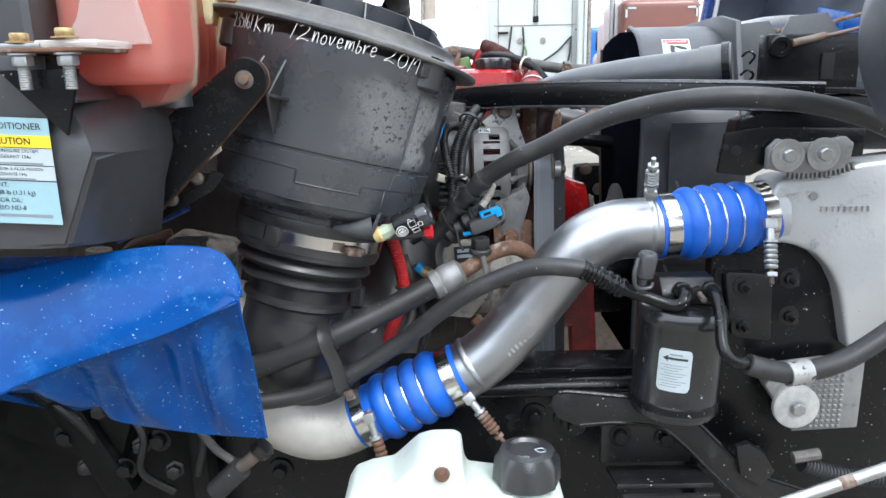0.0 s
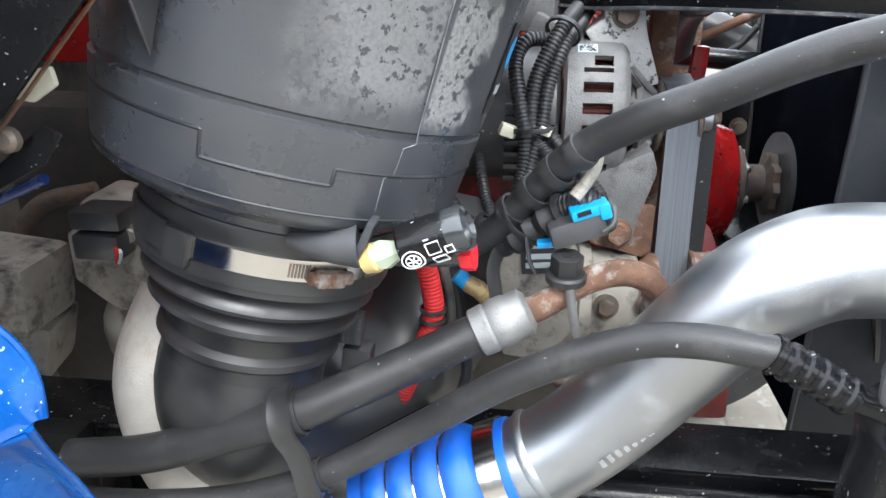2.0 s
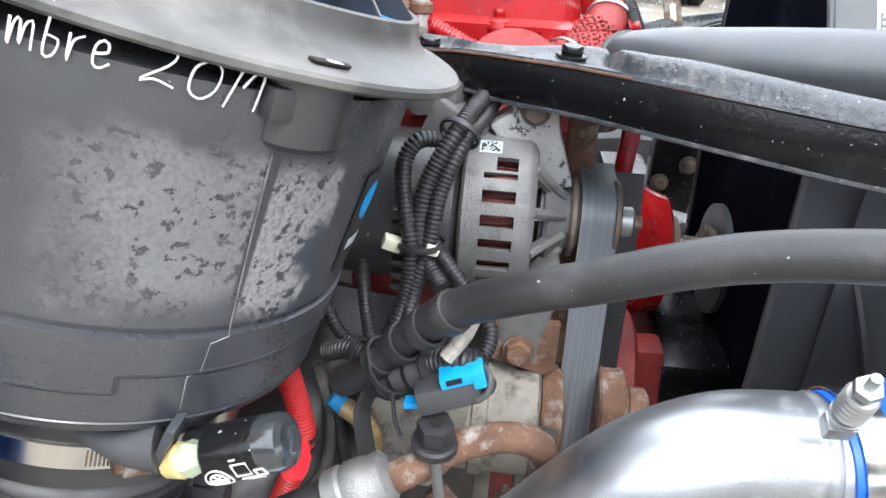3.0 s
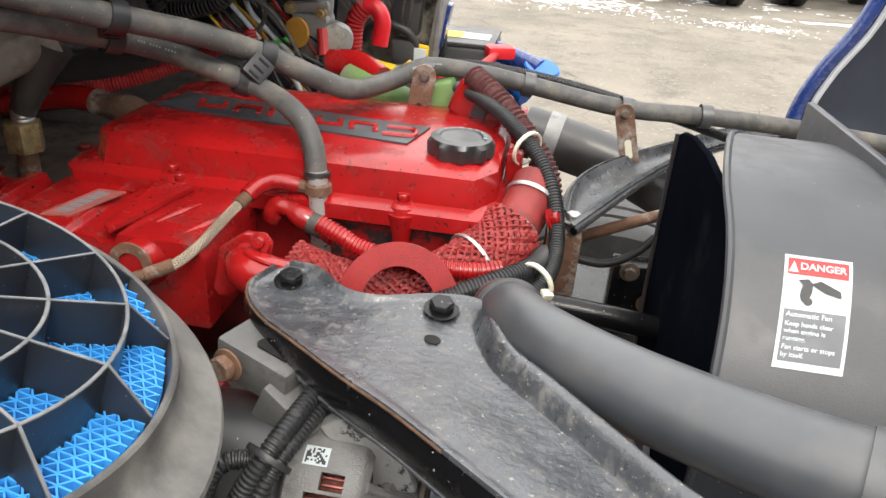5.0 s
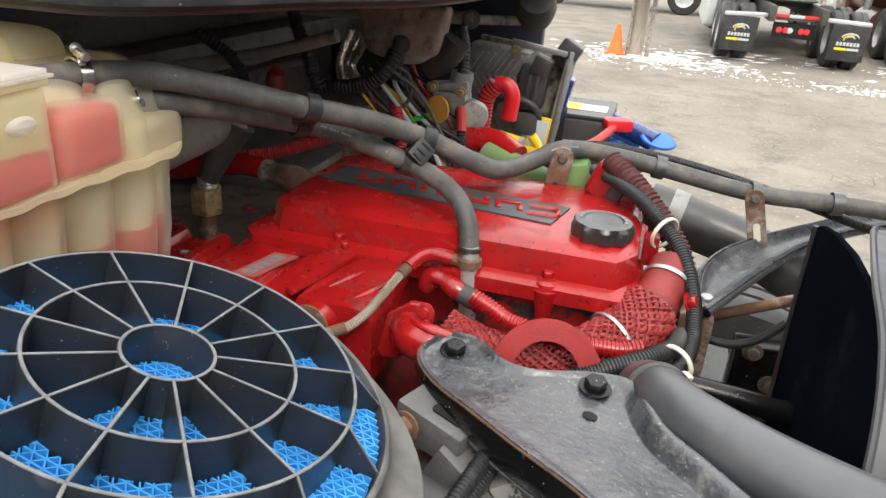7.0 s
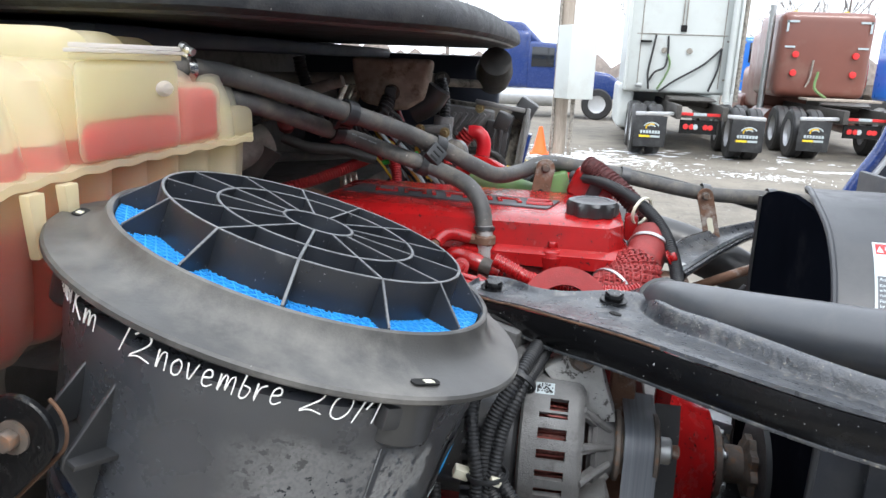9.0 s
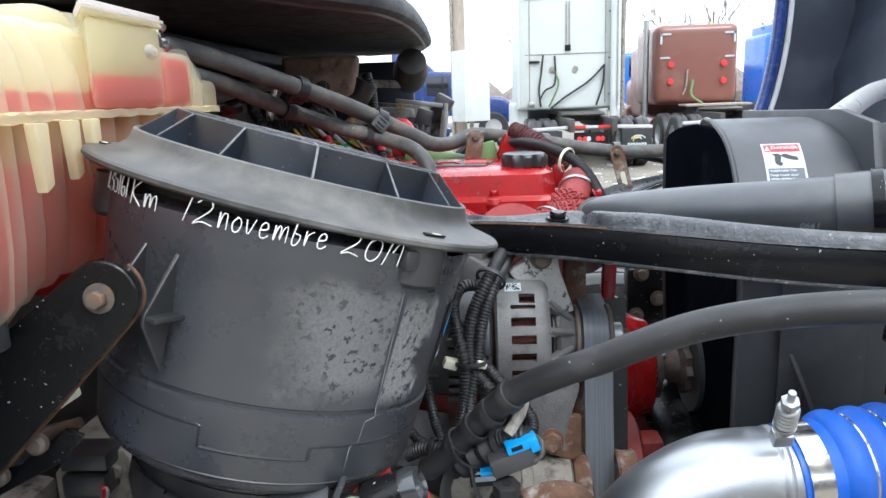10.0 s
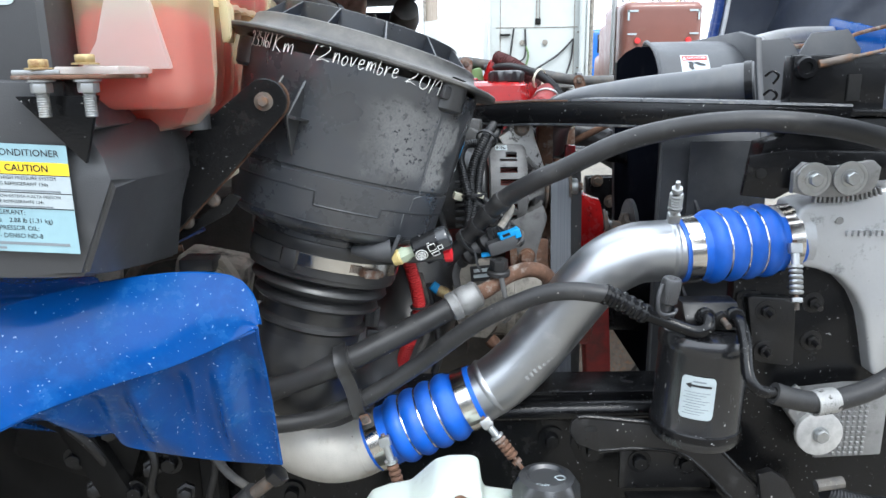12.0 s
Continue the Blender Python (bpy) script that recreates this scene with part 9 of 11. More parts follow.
def blue_fender():
    t = thing("rear_fender_section", (-0.40, 0.92, 0.92), "glossy blue fender section splashed with dried water spots", "fender")
    top = spline([(-0.640, 0.86, 1.150), (-0.552, 0.87, 1.184), (-0.470, 0.88, 1.203), (-0.39, 0.885, 1.215), (-0.33, 0.886, 1.219), (-0.286, 0.887, 1.214), (-0.267, 0.887, 1.201), (-0.257, 0.886, 1.180), (-0.253, 0.880, 1.156)], 0.01)
    low = spline([(-0.70, 0.79, 0.985), (-0.590, 0.80, 1.035), (-0.500, 0.82, 1.075), (-0.42, 0.84, 1.100), (-0.345, 0.853, 1.120), (-0.290, 0.862, 1.140), (-0.254, 0.868, 1.153)], 0.01)
    def along(path, u):
        f = u * (len(path) - 1)
        i = min(int(f), len(path) - 2)
        return path[i].lerp(path[i + 1], f - i)
    def crown(u, v):
        a, b = along(top, u), along(low, u)
        p = a.lerp(b, v)
        return p + Vector((0, -0.009 * math.sin(math.pi * v * 0.8) * min(1, (1 - u) * 4) + (0.0024 * math.sin(u * 11 + 3 * v) + 0.0012 * math.sin(u * 31 - 5 * v)) * math.sin(math.pi * v), 0.003 * math.sin(math.pi * v)))
    part("crown", sheet(B(), 60, 20, crown, 0.004), blue_paint, t)
    part("crown_edge", tube(B(), top, 0.0032, 8, raw=True), blue_paint, t)
    part("crown_edge", tube(B(), [p + Vector((0, -0.009 * math.sin(math.pi * 0.8) * min(1, (1 - i / (len(low) - 1)) * 4), 0)) for i, p in enumerate(low)], 0.0024, 8, raw=True), blue_paint, t)
    foot = spline([(-0.531, 0.90, 1.043), (-0.516, 0.905, 1.018), (-0.504, 0.91, 0.998), (-0.497, 0.92, 0.987), (-0.472, 0.93, 0.987), (-0.468, 0.935, 0.972), (-0.458, 0.94, 0.961), (-0.414, 0.95, 0.945), (-0.344, 0.96, 0.928), (-0.264, 0.976, 0.911)], 0.006)
    head = [along(low, 0.28 + 0.72 * k / 60) + Vector((0, 0.012 * min(1, (60 - k) / 14), 0.004 * min(1, (60 - k) / 14))) for k in range(61)]
    def panel(u, v):
        a = along(head, u)
        b = along(foot, u)
        wave = (0.014 * math.sin(u * 21 - 0.9 * v) + 0.006 * math.sin(u * 41 + 1.4 * v))  * min(1.0, 4 * v) * min(1, (1 - u) * 12) * (1 - v ** 4) + 0.003 * math.sin(u * 57 + 2 * v) * v * (1 - v ** 4)
        return a.lerp(b, v) + Vector((0, wave, 0))
    part("lower_panel", sheet(B(), 110, 30, panel, 0.004), blue_paint, t)
    part("corner_edge", tube(B(), [along(low, 1.0) + Vector((0.001, 0.0, 0.004)), (-0.255, 0.880, 1.130), (-0.256, 0.900, 1.09), (-0.259, 0.935, 1.01), (-0.263, 0.974, 0.914)], 0.0026, 8), blue_paint, t)
    t2 = thing("cab_step_panel", (-0.75, 1.2, 1.0), "blue painted cab panel behind the fender", "panel")
    part("panel", block(B(), (0.30, 0.12, 0.16), pose(-0.702, 1.06, 1.077, 0, 0, 0), 0.02, 4), blue_paint, t2)
    part("side_rail", tube(B(), [(-0.50, 1.10, 1.180), (-0.444, 1.1, 1.204), (-0.403, 1.1, 1.222), (-0.385, 1.10, 1.23)], 0.005, 12), dark_blue, t2)


def lower_bay():
    t = thing("frame_rail", (0.1, 1.2, 0.80), "glossy black frame rail with bolted brackets", "frame rail")
    part("rail_web", block(B(), (2.2, 0.012, 0.26), pose(-0.20, 1.185, 0.792), 0.003), black_steel, t)
    part("top_flange", block(B(), (2.2, 0.085, 0.012), pose(-0.20, 1.220, 0.918), 0.004), black_steel, t)
    part("rail_bead", tube(B(), [(0.02, 1.168, 0.893), (0.32, 1.160, 0.900)], 0.016, 14), black_steel, t)
    for x, z in ((0.150, 0.838), (0.205, 0.832), (-0.52, 0.76), (-0.42, 0.72), (-0.60, 0.83), (-0.30, 0.74)):
        part("rail_bolt", bolt(B(), (x, 1.178, z), (0, -1, 0), 0.013, 0.012, 1.7, 0.004), black_steel, t)
    t2 = thing("dryer_bracket", (0.28, 1.1, 0.85), "black steel bracket curving along the frame rail", "bracket")
    out = [(0.163, 0.901), (0.166, 0.918), (0.176, 0.926), (0.192, 0.927), (0.287, 0.916), (0.345, 0.904), (0.378, 0.888), (0.405, 0.864), (0.454, 0.814), (0.498, 0.781), (0.58, 0.75), (0.56, 0.70), (0.47, 0.735), (0.421, 0.784), (0.372, 0.835), (0.335, 0.862), (0.272, 0.870), (0.210, 0.867), (0.176, 0.881)]
    m = Matrix.Translation((0, 1.084, 0.88)) @ axes((0, 0, 0), (0, -1, 0.06), (1, 0, 0))
    part("strap_plate", prism(B(), [(x, z - 0.88) for x, z in out], 0.006, m, 0.002), plate_paint, t2)
    part("strap_rim", tube(B(), [m @ Vector((x, z - 0.882, 0.003)) for x, z in out[2:11]], 0.0042, 10), black_steel, t2)
    part("strap_rim", tube(B(), [m @ Vector((x, z - 0.878, 0.003)) for x, z in out[12:18]], 0.0042, 10), black_steel, t2)
    part("slot", prism(B(), rounded(0.020, 0.008, 0.004), 0.002, m @ Matrix.Translation((0.196, 0.026, 0.0052)), 0), dark_void, t2)
    part("bolted_plate", block(B(), (0.150, 0.010, 0.075), pose(0.326, 1.112, 0.822), 0.003), plate_paint, t2)
    part("ledge", block(B(), (0.15, 0.080, 0.008), pose(0.336, 1.068, 0.782, -10), 0.002), plate_paint, t2)
    part("ledge_front", block(B(), (0.15, 0.008, 0.09), pose(0.342, 1.024, 0.738, 10), 0.002), plate_paint, t2)
    for x, z in ((0.206, 0.855), (0.282, 0.835), (0.357, 0.830)):
        part("plate_bolt", bolt(B(), (x, 1.106, z), (0, -1, 0), 0.0125, 0.010, 1.5), black_steel, t2)
    part("upright", block(B(), (0.05, 0.02, 0.16), pose(0.395, 1.13, 0.98), 0.004), black_steel, t2)
    part("end_lug", prism(B(), [(0.455, 0.835), (0.475, 0.842), (0.500, 0.825), (0.520, 0.79), (0.50, 0.765), (0.465, 0.785)], 0.014, axes((0, 1.075, 0), (0, -1, 0), (1, 0, 0)), 0.004), plate_paint, t2)
    # washer bottle
    t3 = thing("washer_bottle", (0.0, 1.0, 0.60), "milky white washer bottle with a black ribbed cap", "bottle")
    bm = prism(B(), [(-0.158, 0.60), (-0.158, 0.835), (-0.145, 0.856), (-0.118, 0.866), (-0.085, 0.872), (-0.062, 0.893), (-0.046, 0.908), (-0.025, 0.914), (0.008, 0.914), (0.020, 0.908), (0.024, 0.872), (0.030, 0.860), (0.080, 0.852), (0.165, 0.845), (0.172, 0.83), (0.172, 0.60)], 0.10, axes((0, 1.055, -0.033), (0, -1, 0), (1, 0, 0)), 0.014, 3)
    part("bottle", bm, milk, t3)
    part("neck", lathe(B(), [(0.036, 0.82), (0.036, 0.868), (0, 0.868)], Matrix.Translation((0.117, 1.0, -0.035)), 28), milk, t3)
    cap = part("screw_cap", lathe(B(), [(0, 0.858), (0.046, 0.858), (0.048, 0.862), (0.046, 0.895), (0.040, 0.908), (0.030, 0.911), (0.026, 0.906), (0, 0.906)], Matrix.Translation((0.117, 1.0, -0.035)), 64, wave=lambda a, h: 1 + (0.075 * math.cos(8 * a) if 0.859 < h < 0.905 else 0)), black_plastic, t3, "black ribbed screw cap")
    g = lambda x, y: Vector((0.117 + x * 0.98, 0.985 + y, 0.8718))
    part("lettering", letters("Only", 0.010, lambda a, b: g(a - 0.008, b - 0.004)), label_white, cap)
    bm = B()
    tube(bm, [g(0.012, 0.016), g(0.022, 0.020), g(0.028, 0.012), g(0.018, 0.008), g(0.012, 0.016)], 0.0008, 5, 0.002)
    part("wiper_symbol", bm, label_white, cap)
    part("mount_bolt", lathe(B(), [(0, 0), (0.0115, 0), (0.0105, 0.005), (0, 0.006)], axes((-0.010, 0.954, 0.862), (0, -1, 0.05)), 18), rust, t3)
    # dark parts low on the cab side
    t4 = thing("air_valve", (-0.45, 1.13, 0.75), "black air valve cluster under the fender", "valve")
    part("valve_body", block(B(), (0.20, 0.06, 0.12), pose(-0.62, 1.13, 0.88, 0, 20, 0), 0.015), bay_shade_black, t4)
    part("valve_arm", block(B(), (0.05, 0.04, 0.20), pose(-0.58, 1.10, 0.84, 0, -25, 0), 0.01), bay_shade_black, t4)
    part("valve_post", block(B(), (0.03, 0.05, 0.30), pose(-0.42, 1.14, 0.76), 0.006), bay_shade_black, t4)
    part("valve_panel", block(B(), (0.55, 0.03, 0.30), pose(-0.72, 1.16, 0.78), 0.006), bay_shade_black, t4)
    for x, z in ((-0.62, 0.86), (-0.53, 0.80), (-0.47, 0.85)):
        part("valve_bolt", bolt(B(), (x, 1.09, z), (0, -1, 0), 0.013, 0.012, 1.5), black_steel, t4)
    for pts, r in (([(-0.66, 1.10, 0.93), (-0.60, 1.08, 0.90), (-0.57, 1.09, 0.84), (-0.60, 1.10, 0.79)], 0.008), ([(-0.52, 1.10, 0.90), (-0.49, 1.08, 0.86), (-0.50, 1.08, 0.80), (-0.46, 1.10, 0.75)], 0.007), ([(-0.45, 1.11, 0.93), (-0.40, 1.09, 0.86), (-0.41, 1.08, 0.79)], 0.006)):
        part("valve_line", tube(B(), pts, r, 10), plate_paint, t4)
    for x, z in ((-0.565, 0.90), (-0.505, 0.835), (-0.455, 0.79), (-0.60, 0.80)):
        part("valve_port", lathe(B(), [(0, 0), (0.016, 0), (0.016, 0.008), (0.011, 0.010), (0.011, 0.024), (0.006, 0.026), (0, 0.026)], axes((x, 1.105, z), (0.2, -1, 0.15)), 6), plate_paint, t4)
    t5 = thing("air_line", (-0.30, 1.02, 0.85), "grey air line with a dark threaded fitting", "hose")
    part("line", tube(B(), [(-0.44, 1.08, 0.955), (-0.40, 1.06, 0.90), (-0.36, 1.03, 0.868), (-0.33, 1.02, 0.85), (-0.31, 1.02, 0.83)], 0.0065, 12), dusty_rubber, t5)
    part("fitting", tube(B(), [(-0.315, 1.01, 0.845), (-0.285, 1.005, 0.872)], 0.010, 12), dull_bolt, t5, "dark threaded fitting")
    part("fitting_nut", prism(B(), [(0.018 * math.cos(k * math.pi / 3), 0.018 * math.sin(k * math.pi / 3)) for k in range(6)], 0.016, axes((-0.285, 1.005, 0.872), (0.6, 0, 0.6)), 0.002), plate_paint, t5)
    part("line_end", tube(B(), [(-0.36, 1.02, 0.80), (-0.315, 1.01, 0.845)], 0.017, 14), rubber, t5)
    t6 = thing("support_rod", (0.45, 0.80, 0.92), "chrome support rod spotted with rust", "rod")
    part("rod", tube(B(), [(0.33, 0.80, 0.88), (0.425, 0.80, 0.917), (0.521, 0.80, 0.953), (0.70, 0.80, 1.02), (0.765, 0.84, 1.045), (0.785, 0.92, 1.06), (0.785, 1.125, 1.075)], 0.0075, 12), zinc, t6)
    part("rust_ring", tube(B(), [(0.468, 0.80, 0.933), (0.484, 0.80, 0.939)], 0.0079, 12), rust, t6)
    t7 = thing("lower_loom", (0.62, 1.09, 0.79), "black loom with a dusty black sleeve by the radiator foot", "wiring")
    part("loom", loom(B(), [(0.555, 1.05, 0.812), (0.60, 1.05, 0.795), (0.66, 1.05, 0.785), (0.74, 1.05, 0.78)], 0.014, 0.006), loom_black, t7)
    part("sleeve", tube(B(), [(0.535, 1.04, 0.828), (0.575, 1.04, 0.834)], 0.009, 10), dusty_rubber, t7)


# ---- cab side: cowl, firewall, units beyond the engine ----
def cab():
    t = thing("cab_cowl", (-0.5, 2.0, 1.7), "dark grey cab cowl with a rounded lip and rubber seal", "cowl", kind="structure")
    lip = spline([(-1.25, 1.385, 1.708), (-0.62, 1.415, 1.708), (-0.46, 1.420, 1.708), (-0.345, 1.438, 1.708), (-0.278, 1.525, 1.708), (-0.222, 1.645, 1.709), (-0.130, 1.805, 1.710), (-0.095, 2.02, 1.711), (-0.088, 2.30, 1.712), (-0.095, 2.65, 1.713), (-0.110, 2.90, 1.714), (-0.17, 3.08, 1.714), (-0.35, 3.16, 1.714)], 0.02)
    n = len(lip) - 1
    nrm = []
    for i in range(n + 1):
        d = (lip[min(n, i + 1)] - lip[max(0, i - 1)]).normalized()
        nrm.append(Vector((-d.y, d.x, 0)))
    prof = [(0.070, -0.006), (0.040, -0.004), (0.012, 0.000), (0.002, 0.006), (0.0, 0.014), (0.002, 0.030), (0.010, 0.044), (0.028, 0.054), (0.060, 0.060), (0.085, 0.063)]
    part("cowl_lip", sheet(B(), n, len(prof) - 1, lambda u, v: lip[int(round(u * n))] + nrm[int(round(u * n))] * prof[int(round(v * (len(prof) - 1)))][0] + Vector((0, 0, prof[int(round(v * (len(prof) - 1)))][1]))), cowl_paint, t)
    bm = B()
    for inset, z in ((0.080, 0.062), (0.066, -0.005)):
        bm.faces.new([bm.verts.new(p + nrm[i] * inset + Vector((0, 0, z))) for i, p in enumerate(lip)] + [bm.verts.new((-1.25, 3.1, 1.71 + z))])
    part("cowl_deck", bm, cowl_paint, t)
    part("cowl_seal", tube(B(), [p + nrm[i] * 0.022 + Vector((0, 0, 0.001)) for i, p in enumerate(lip)], 0.006, 10, raw=True), soft_rubber, t)
    pipes = thing("firewall_pipes", (-0.6, 2.2, 1.55), "dull brown pipes and hoses across the firewall", "pipe")
    for pts, r, mt_ in (([(-0.85, 2.1, 1.50), (-0.644, 2.1, 1.547), (-0.517, 2.1, 1.579), (-0.404, 2.1, 1.615)], 0.012, vent_dust), ([(-0.85, 2.15, 1.44), (-0.638, 2.15, 1.516), (-0.51, 2.15, 1.566)], 0.005, dusty_rubber), ([(-0.85, 2.2, 1.46), (-0.70, 2.2, 1.500), (-0.52, 2.2, 1.545)], 0.008, vent_dust), ([(-0.80, 1.85, 1.46), (-0.62, 2.02, 1.45), (-0.50, 2.2, 1.44), (-0.42, 2.4, 1.43)], 0.011, dusty_rubber), ([(-0.54, 2.10, 1.49), (-0.49, 2.12, 1.47), (-0.43, 2.16, 1.462), (-0.36, 2.2, 1.44)], 0.012, grime)):
        part("pipe", tube(B(), pts, r, 14), mt_, pipes)
    part("red_valve", lathe(B(), [(0, -0.022), (0.016, -0.02), (0.020, -0.006), (0.013, 0.002), (0.017, 0.010), (0.011, 0.020), (0, 0.022)], axes((-0.525, 2.09, 1.525), (0.3, -0.5, 0.8)), 16), dull_red, pipes, "rusty red valve")
    part("valve_tap", block(B(), (0.030, 0.008, 0.010), pose(-0.512, 2.08, 1.545, 0, 30, 0), 0.003), dull_red, pipes)
    wall = thing("wall_firewall", (-0.85, 2.0, 0.9), "dark greasy firewall of the cab", "firewall", kind="structure")
    part("firewall_panel", block(B(), (0.06, 2.6, 1.25), pose(-0.90, 2.1, 1.12), 0.01), firewall_paint, wall)
    part("firewall_top", block(B(), (0.40, 1.5, 0.03), pose(-0.74, 2.25, 1.680), 0.01), hood_under, wall)
    # side wall takes the near-black of a shaded gap
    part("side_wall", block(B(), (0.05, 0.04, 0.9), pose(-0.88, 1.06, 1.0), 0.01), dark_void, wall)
    part("ledge", block(B(), (0.10, 1.9, 0.08), pose(-0.80, 2.15, 1.52), 0.02), firewall_paint, wall)
    part("far_side_panel", block(B(), (0.75, 0.04, 1.05), pose(-0.56, 3.10, 1.16), 0.01), hood_under, wall)
    # backing added to close a bright gap, near-black in place of shaded clutter
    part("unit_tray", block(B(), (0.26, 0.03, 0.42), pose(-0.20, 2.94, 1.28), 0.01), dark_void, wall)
    part("toe_panel", block(B(), (0.42, 1.0, 0.04), pose(-0.72, 2.6, 1.30), 0.01), firewall_paint, wall)
    body = thing("wall_cab", (-1.6, 2.1, 1.75), "blue truck cab with a dark windscreen behind the cowl", "cab", kind="structure")
    part("windscreen", prism(B(), [(-0.95, 1.78), (-0.98, 1.78), (-1.30, 2.55), (-1.26, 2.55)], 1.9, axes((0, 3.05, 0), (0, -1, 0), (1, 0, 0)), 0), glass_dark, body)
    part("roof", block(B(), (1.6, 2.1, 0.12), pose(-2.05, 2.1, 2.62), 0.05), blue_paint, body)
    part("cab_shell", block(B(), (1.6, 2.1, 1.7), pose(-2.2, 2.1, 1.70), 0.08), blue_paint, body)
    # castings between the fender and the elbow
    t = thing("steering_gear", (-0.46, 1.36, 0.95), "grey greasy steering gear casting with a black connector", "gearbox")
    part("case", block(B(), (0.13, 0.10, 0.10), pose(-0.465, 1.37, 1.075, 0, 12, 0), 0.02, 3), warm_grey, t)
    part("case", lathe(B(), [(0, -0.06), (0.05, -0.055), (0.062, -0.02), (0.055, 0.03), (0.04, 0.06), (0, 0.065)], pose(-0.470, 1.36, 0.955, 20, 15, 0), 18, wave=lambda a, h: 1 + 0.08 * math.sin(3 * a + h * 40)), warm_grey, t)
    part("connector", block(B(), (0.056, 0.04, 0.030), pose(-0.462, 1.28, 1.098), 0.005), black_plastic, t)
    part("connector", block(B(), (0.060, 0.05, 0.022), pose(-0.462, 1.29, 1.128), 0.004), black_plastic, t)
    part("connector_wire", tube(B(), [(-0.441, 1.265, 1.101), (-0.433, 1.255, 1.097), (-0.442, 1.265, 1.08)], 0.0022, 6), red_plastic, t)
    part("connector_wire", tube(B(), [(-0.437, 1.265, 1.097), (-0.428, 1.255, 1.094), (-0.439, 1.265, 1.08)], 0.0022, 6), label_white, t)
    part("pipe", tube(B(), [(-0.60, 1.34, 0.98), (-0.62, 1.34, 1.06), (-0.585, 1.35, 1.115), (-0.52, 1.37, 1.13)], 0.012, 16), dull_bolt, t)
    part("block_low", block(B(), (0.12, 0.09, 0.08), pose(-0.62, 1.30, 0.96, 0, 15, 10), 0.012), warm_grey, t)
    part("case_lid", prism(B(), [(-0.52, 1.10), (-0.47, 1.135), (-0.425, 1.130), (-0.40, 1.09), (-0.41, 1.01), (-0.47, 1.0), (-0.52, 1.04)], 0.03, axes((0, 1.325, 0), (0, -1, 0), (1, 0, 0)), 0.006, 2), warm_grey, t, "dusty grey cast lid")
    part("lid_bolt", bolt(B(), (-0.435, 1.294, 1.105), (0, -1, 0), 0.010, 0.008, 1.3), warm_grey, t)
    part("breather_stub", tube(B(), [(-0.615, 1.26, 1.06), (-0.61, 1.26, 1.13)], 0.022, 18), warm_grey, t)
    part("shoulder", block(B(), (0.20, 0.10, 0.09), pose(-0.64, 1.28, 1.045, 0, 6, 0), 0.014), warm_grey, t)
    part("back_casting", block(B(), (0.30, 0.12, 0.45), pose(-0.55, 1.50, 1.0), 0.03), grime, t)
    # turbo side and firewall clutter, seen over the engine
    t = thing("firewall_heat_shield", (-0.33, 2.3, 1.62), "rusty brown heat shield bracket under the cowl", "bracket")
    bm = prism(B(), [(-0.445, 1.665), (-0.435, 1.600), (-0.418, 1.562), (-0.337, 1.545), (-0.304, 1.550), (-0.265, 1.574), (-0.252, 1.665)], 0.055, axes((0, 2.33, 0), (0, -1, 0), (1, 0, 0)), 0.014, 3)
    part("shield", bm, brown_dust, t)
    part("shield_bolt", bolt(B(), (-0.341, 2.268, 1.588), (0, -1, 0), 0.011, 0.010), dull_bolt, t)
    part("drop_link", block(B(), (0.024, 0.016, 0.085), pose(-0.345, 2.258, 1.560, 0, 6, 0), 0.004), dark_cover, t)
    part("rubber_pad", tube(B(), [(-0.300, 2.31, 1.545), (-0.262, 2.31, 1.565), (-0.238, 2.31, 1.60)], 0.030, 18), soft_rubber, t)
    t = thing("air_dryer_valve", (-0.24, 2.33, 1.45), "grey cast valve with an orange washer and green line", "valve")
    part("valve_body", block(B(), (0.075, 0.06, 0.085), pose(-0.248, 2.34, 1.452), 0.012), cast_alloy, t)
    part("side_cap", lathe(B(), [(0, -0.03), (0.030, -0.028), (0.034, -0.02), (0.034, 0.02), (0.026, 0.03), (0, 0.032)], axes((-0.205, 2.33, 1.450), (0.7, -0.7, 0)), 24), cast_alloy, t)
    part("top_bridge", block(B(), (0.09, 0.04, 0.018), pose(-0.255, 2.335, 1.505, 0, -8, 0), 0.005), cast_alloy, t)
    for dx, dz in ((-0.03, 0.05), (0.03, 0.045), (-0.028, -0.03)):
        part("valve_bolt", bolt(B(), (-0.250 + dx, 2.302, 1.455 + dz), (0, -1, 0), 0.007, 0.007), brass_bolt, t)
    part("drain_pipe", tube(B(), [(-0.225, 2.30, 1.42), (-0.222, 2.295, 1.38), (-0.215, 2.29, 1.345)], 0.009, 12), zinc, t)
    part("valve_neck", tube(B(), [(-0.235, 2.34, 1.48), (-0.232, 2.34, 1.51), (-0.230, 2.34, 1.535)], 0.024, 20), cast_alloy, t)
    part("orange_washer", lathe(B(), [(0.008, 0), (0.028, 0), (0.028, 0.006), (0.008, 0.006)], axes((-0.262, 2.29, 1.462), (-0.4, -1, 0.1)), 24), orange_paint, t)
    part("end_cap", lathe(B(), [(0, 0), (0.026, 0), (0.026, 0.014), (0.018, 0.018), (0, 0.018)], axes((-0.20, 2.30, 1.458), (0.6, -0.8, 0.1)), 20), warm_grey, t)
    part("green_line", tube(B(), [(-0.36, 2.25, 1.425), (-0.31, 2.26, 1.440), (-0.275, 2.27, 1.452)], 0.006, 10), green_plastic, t)
    part("elbow", tube(B(), [(-0.21, 2.31, 1.42), (-0.205, 2.30, 1.37), (-0.19, 2.29, 1.33)], 0.010, 12), zinc, t)
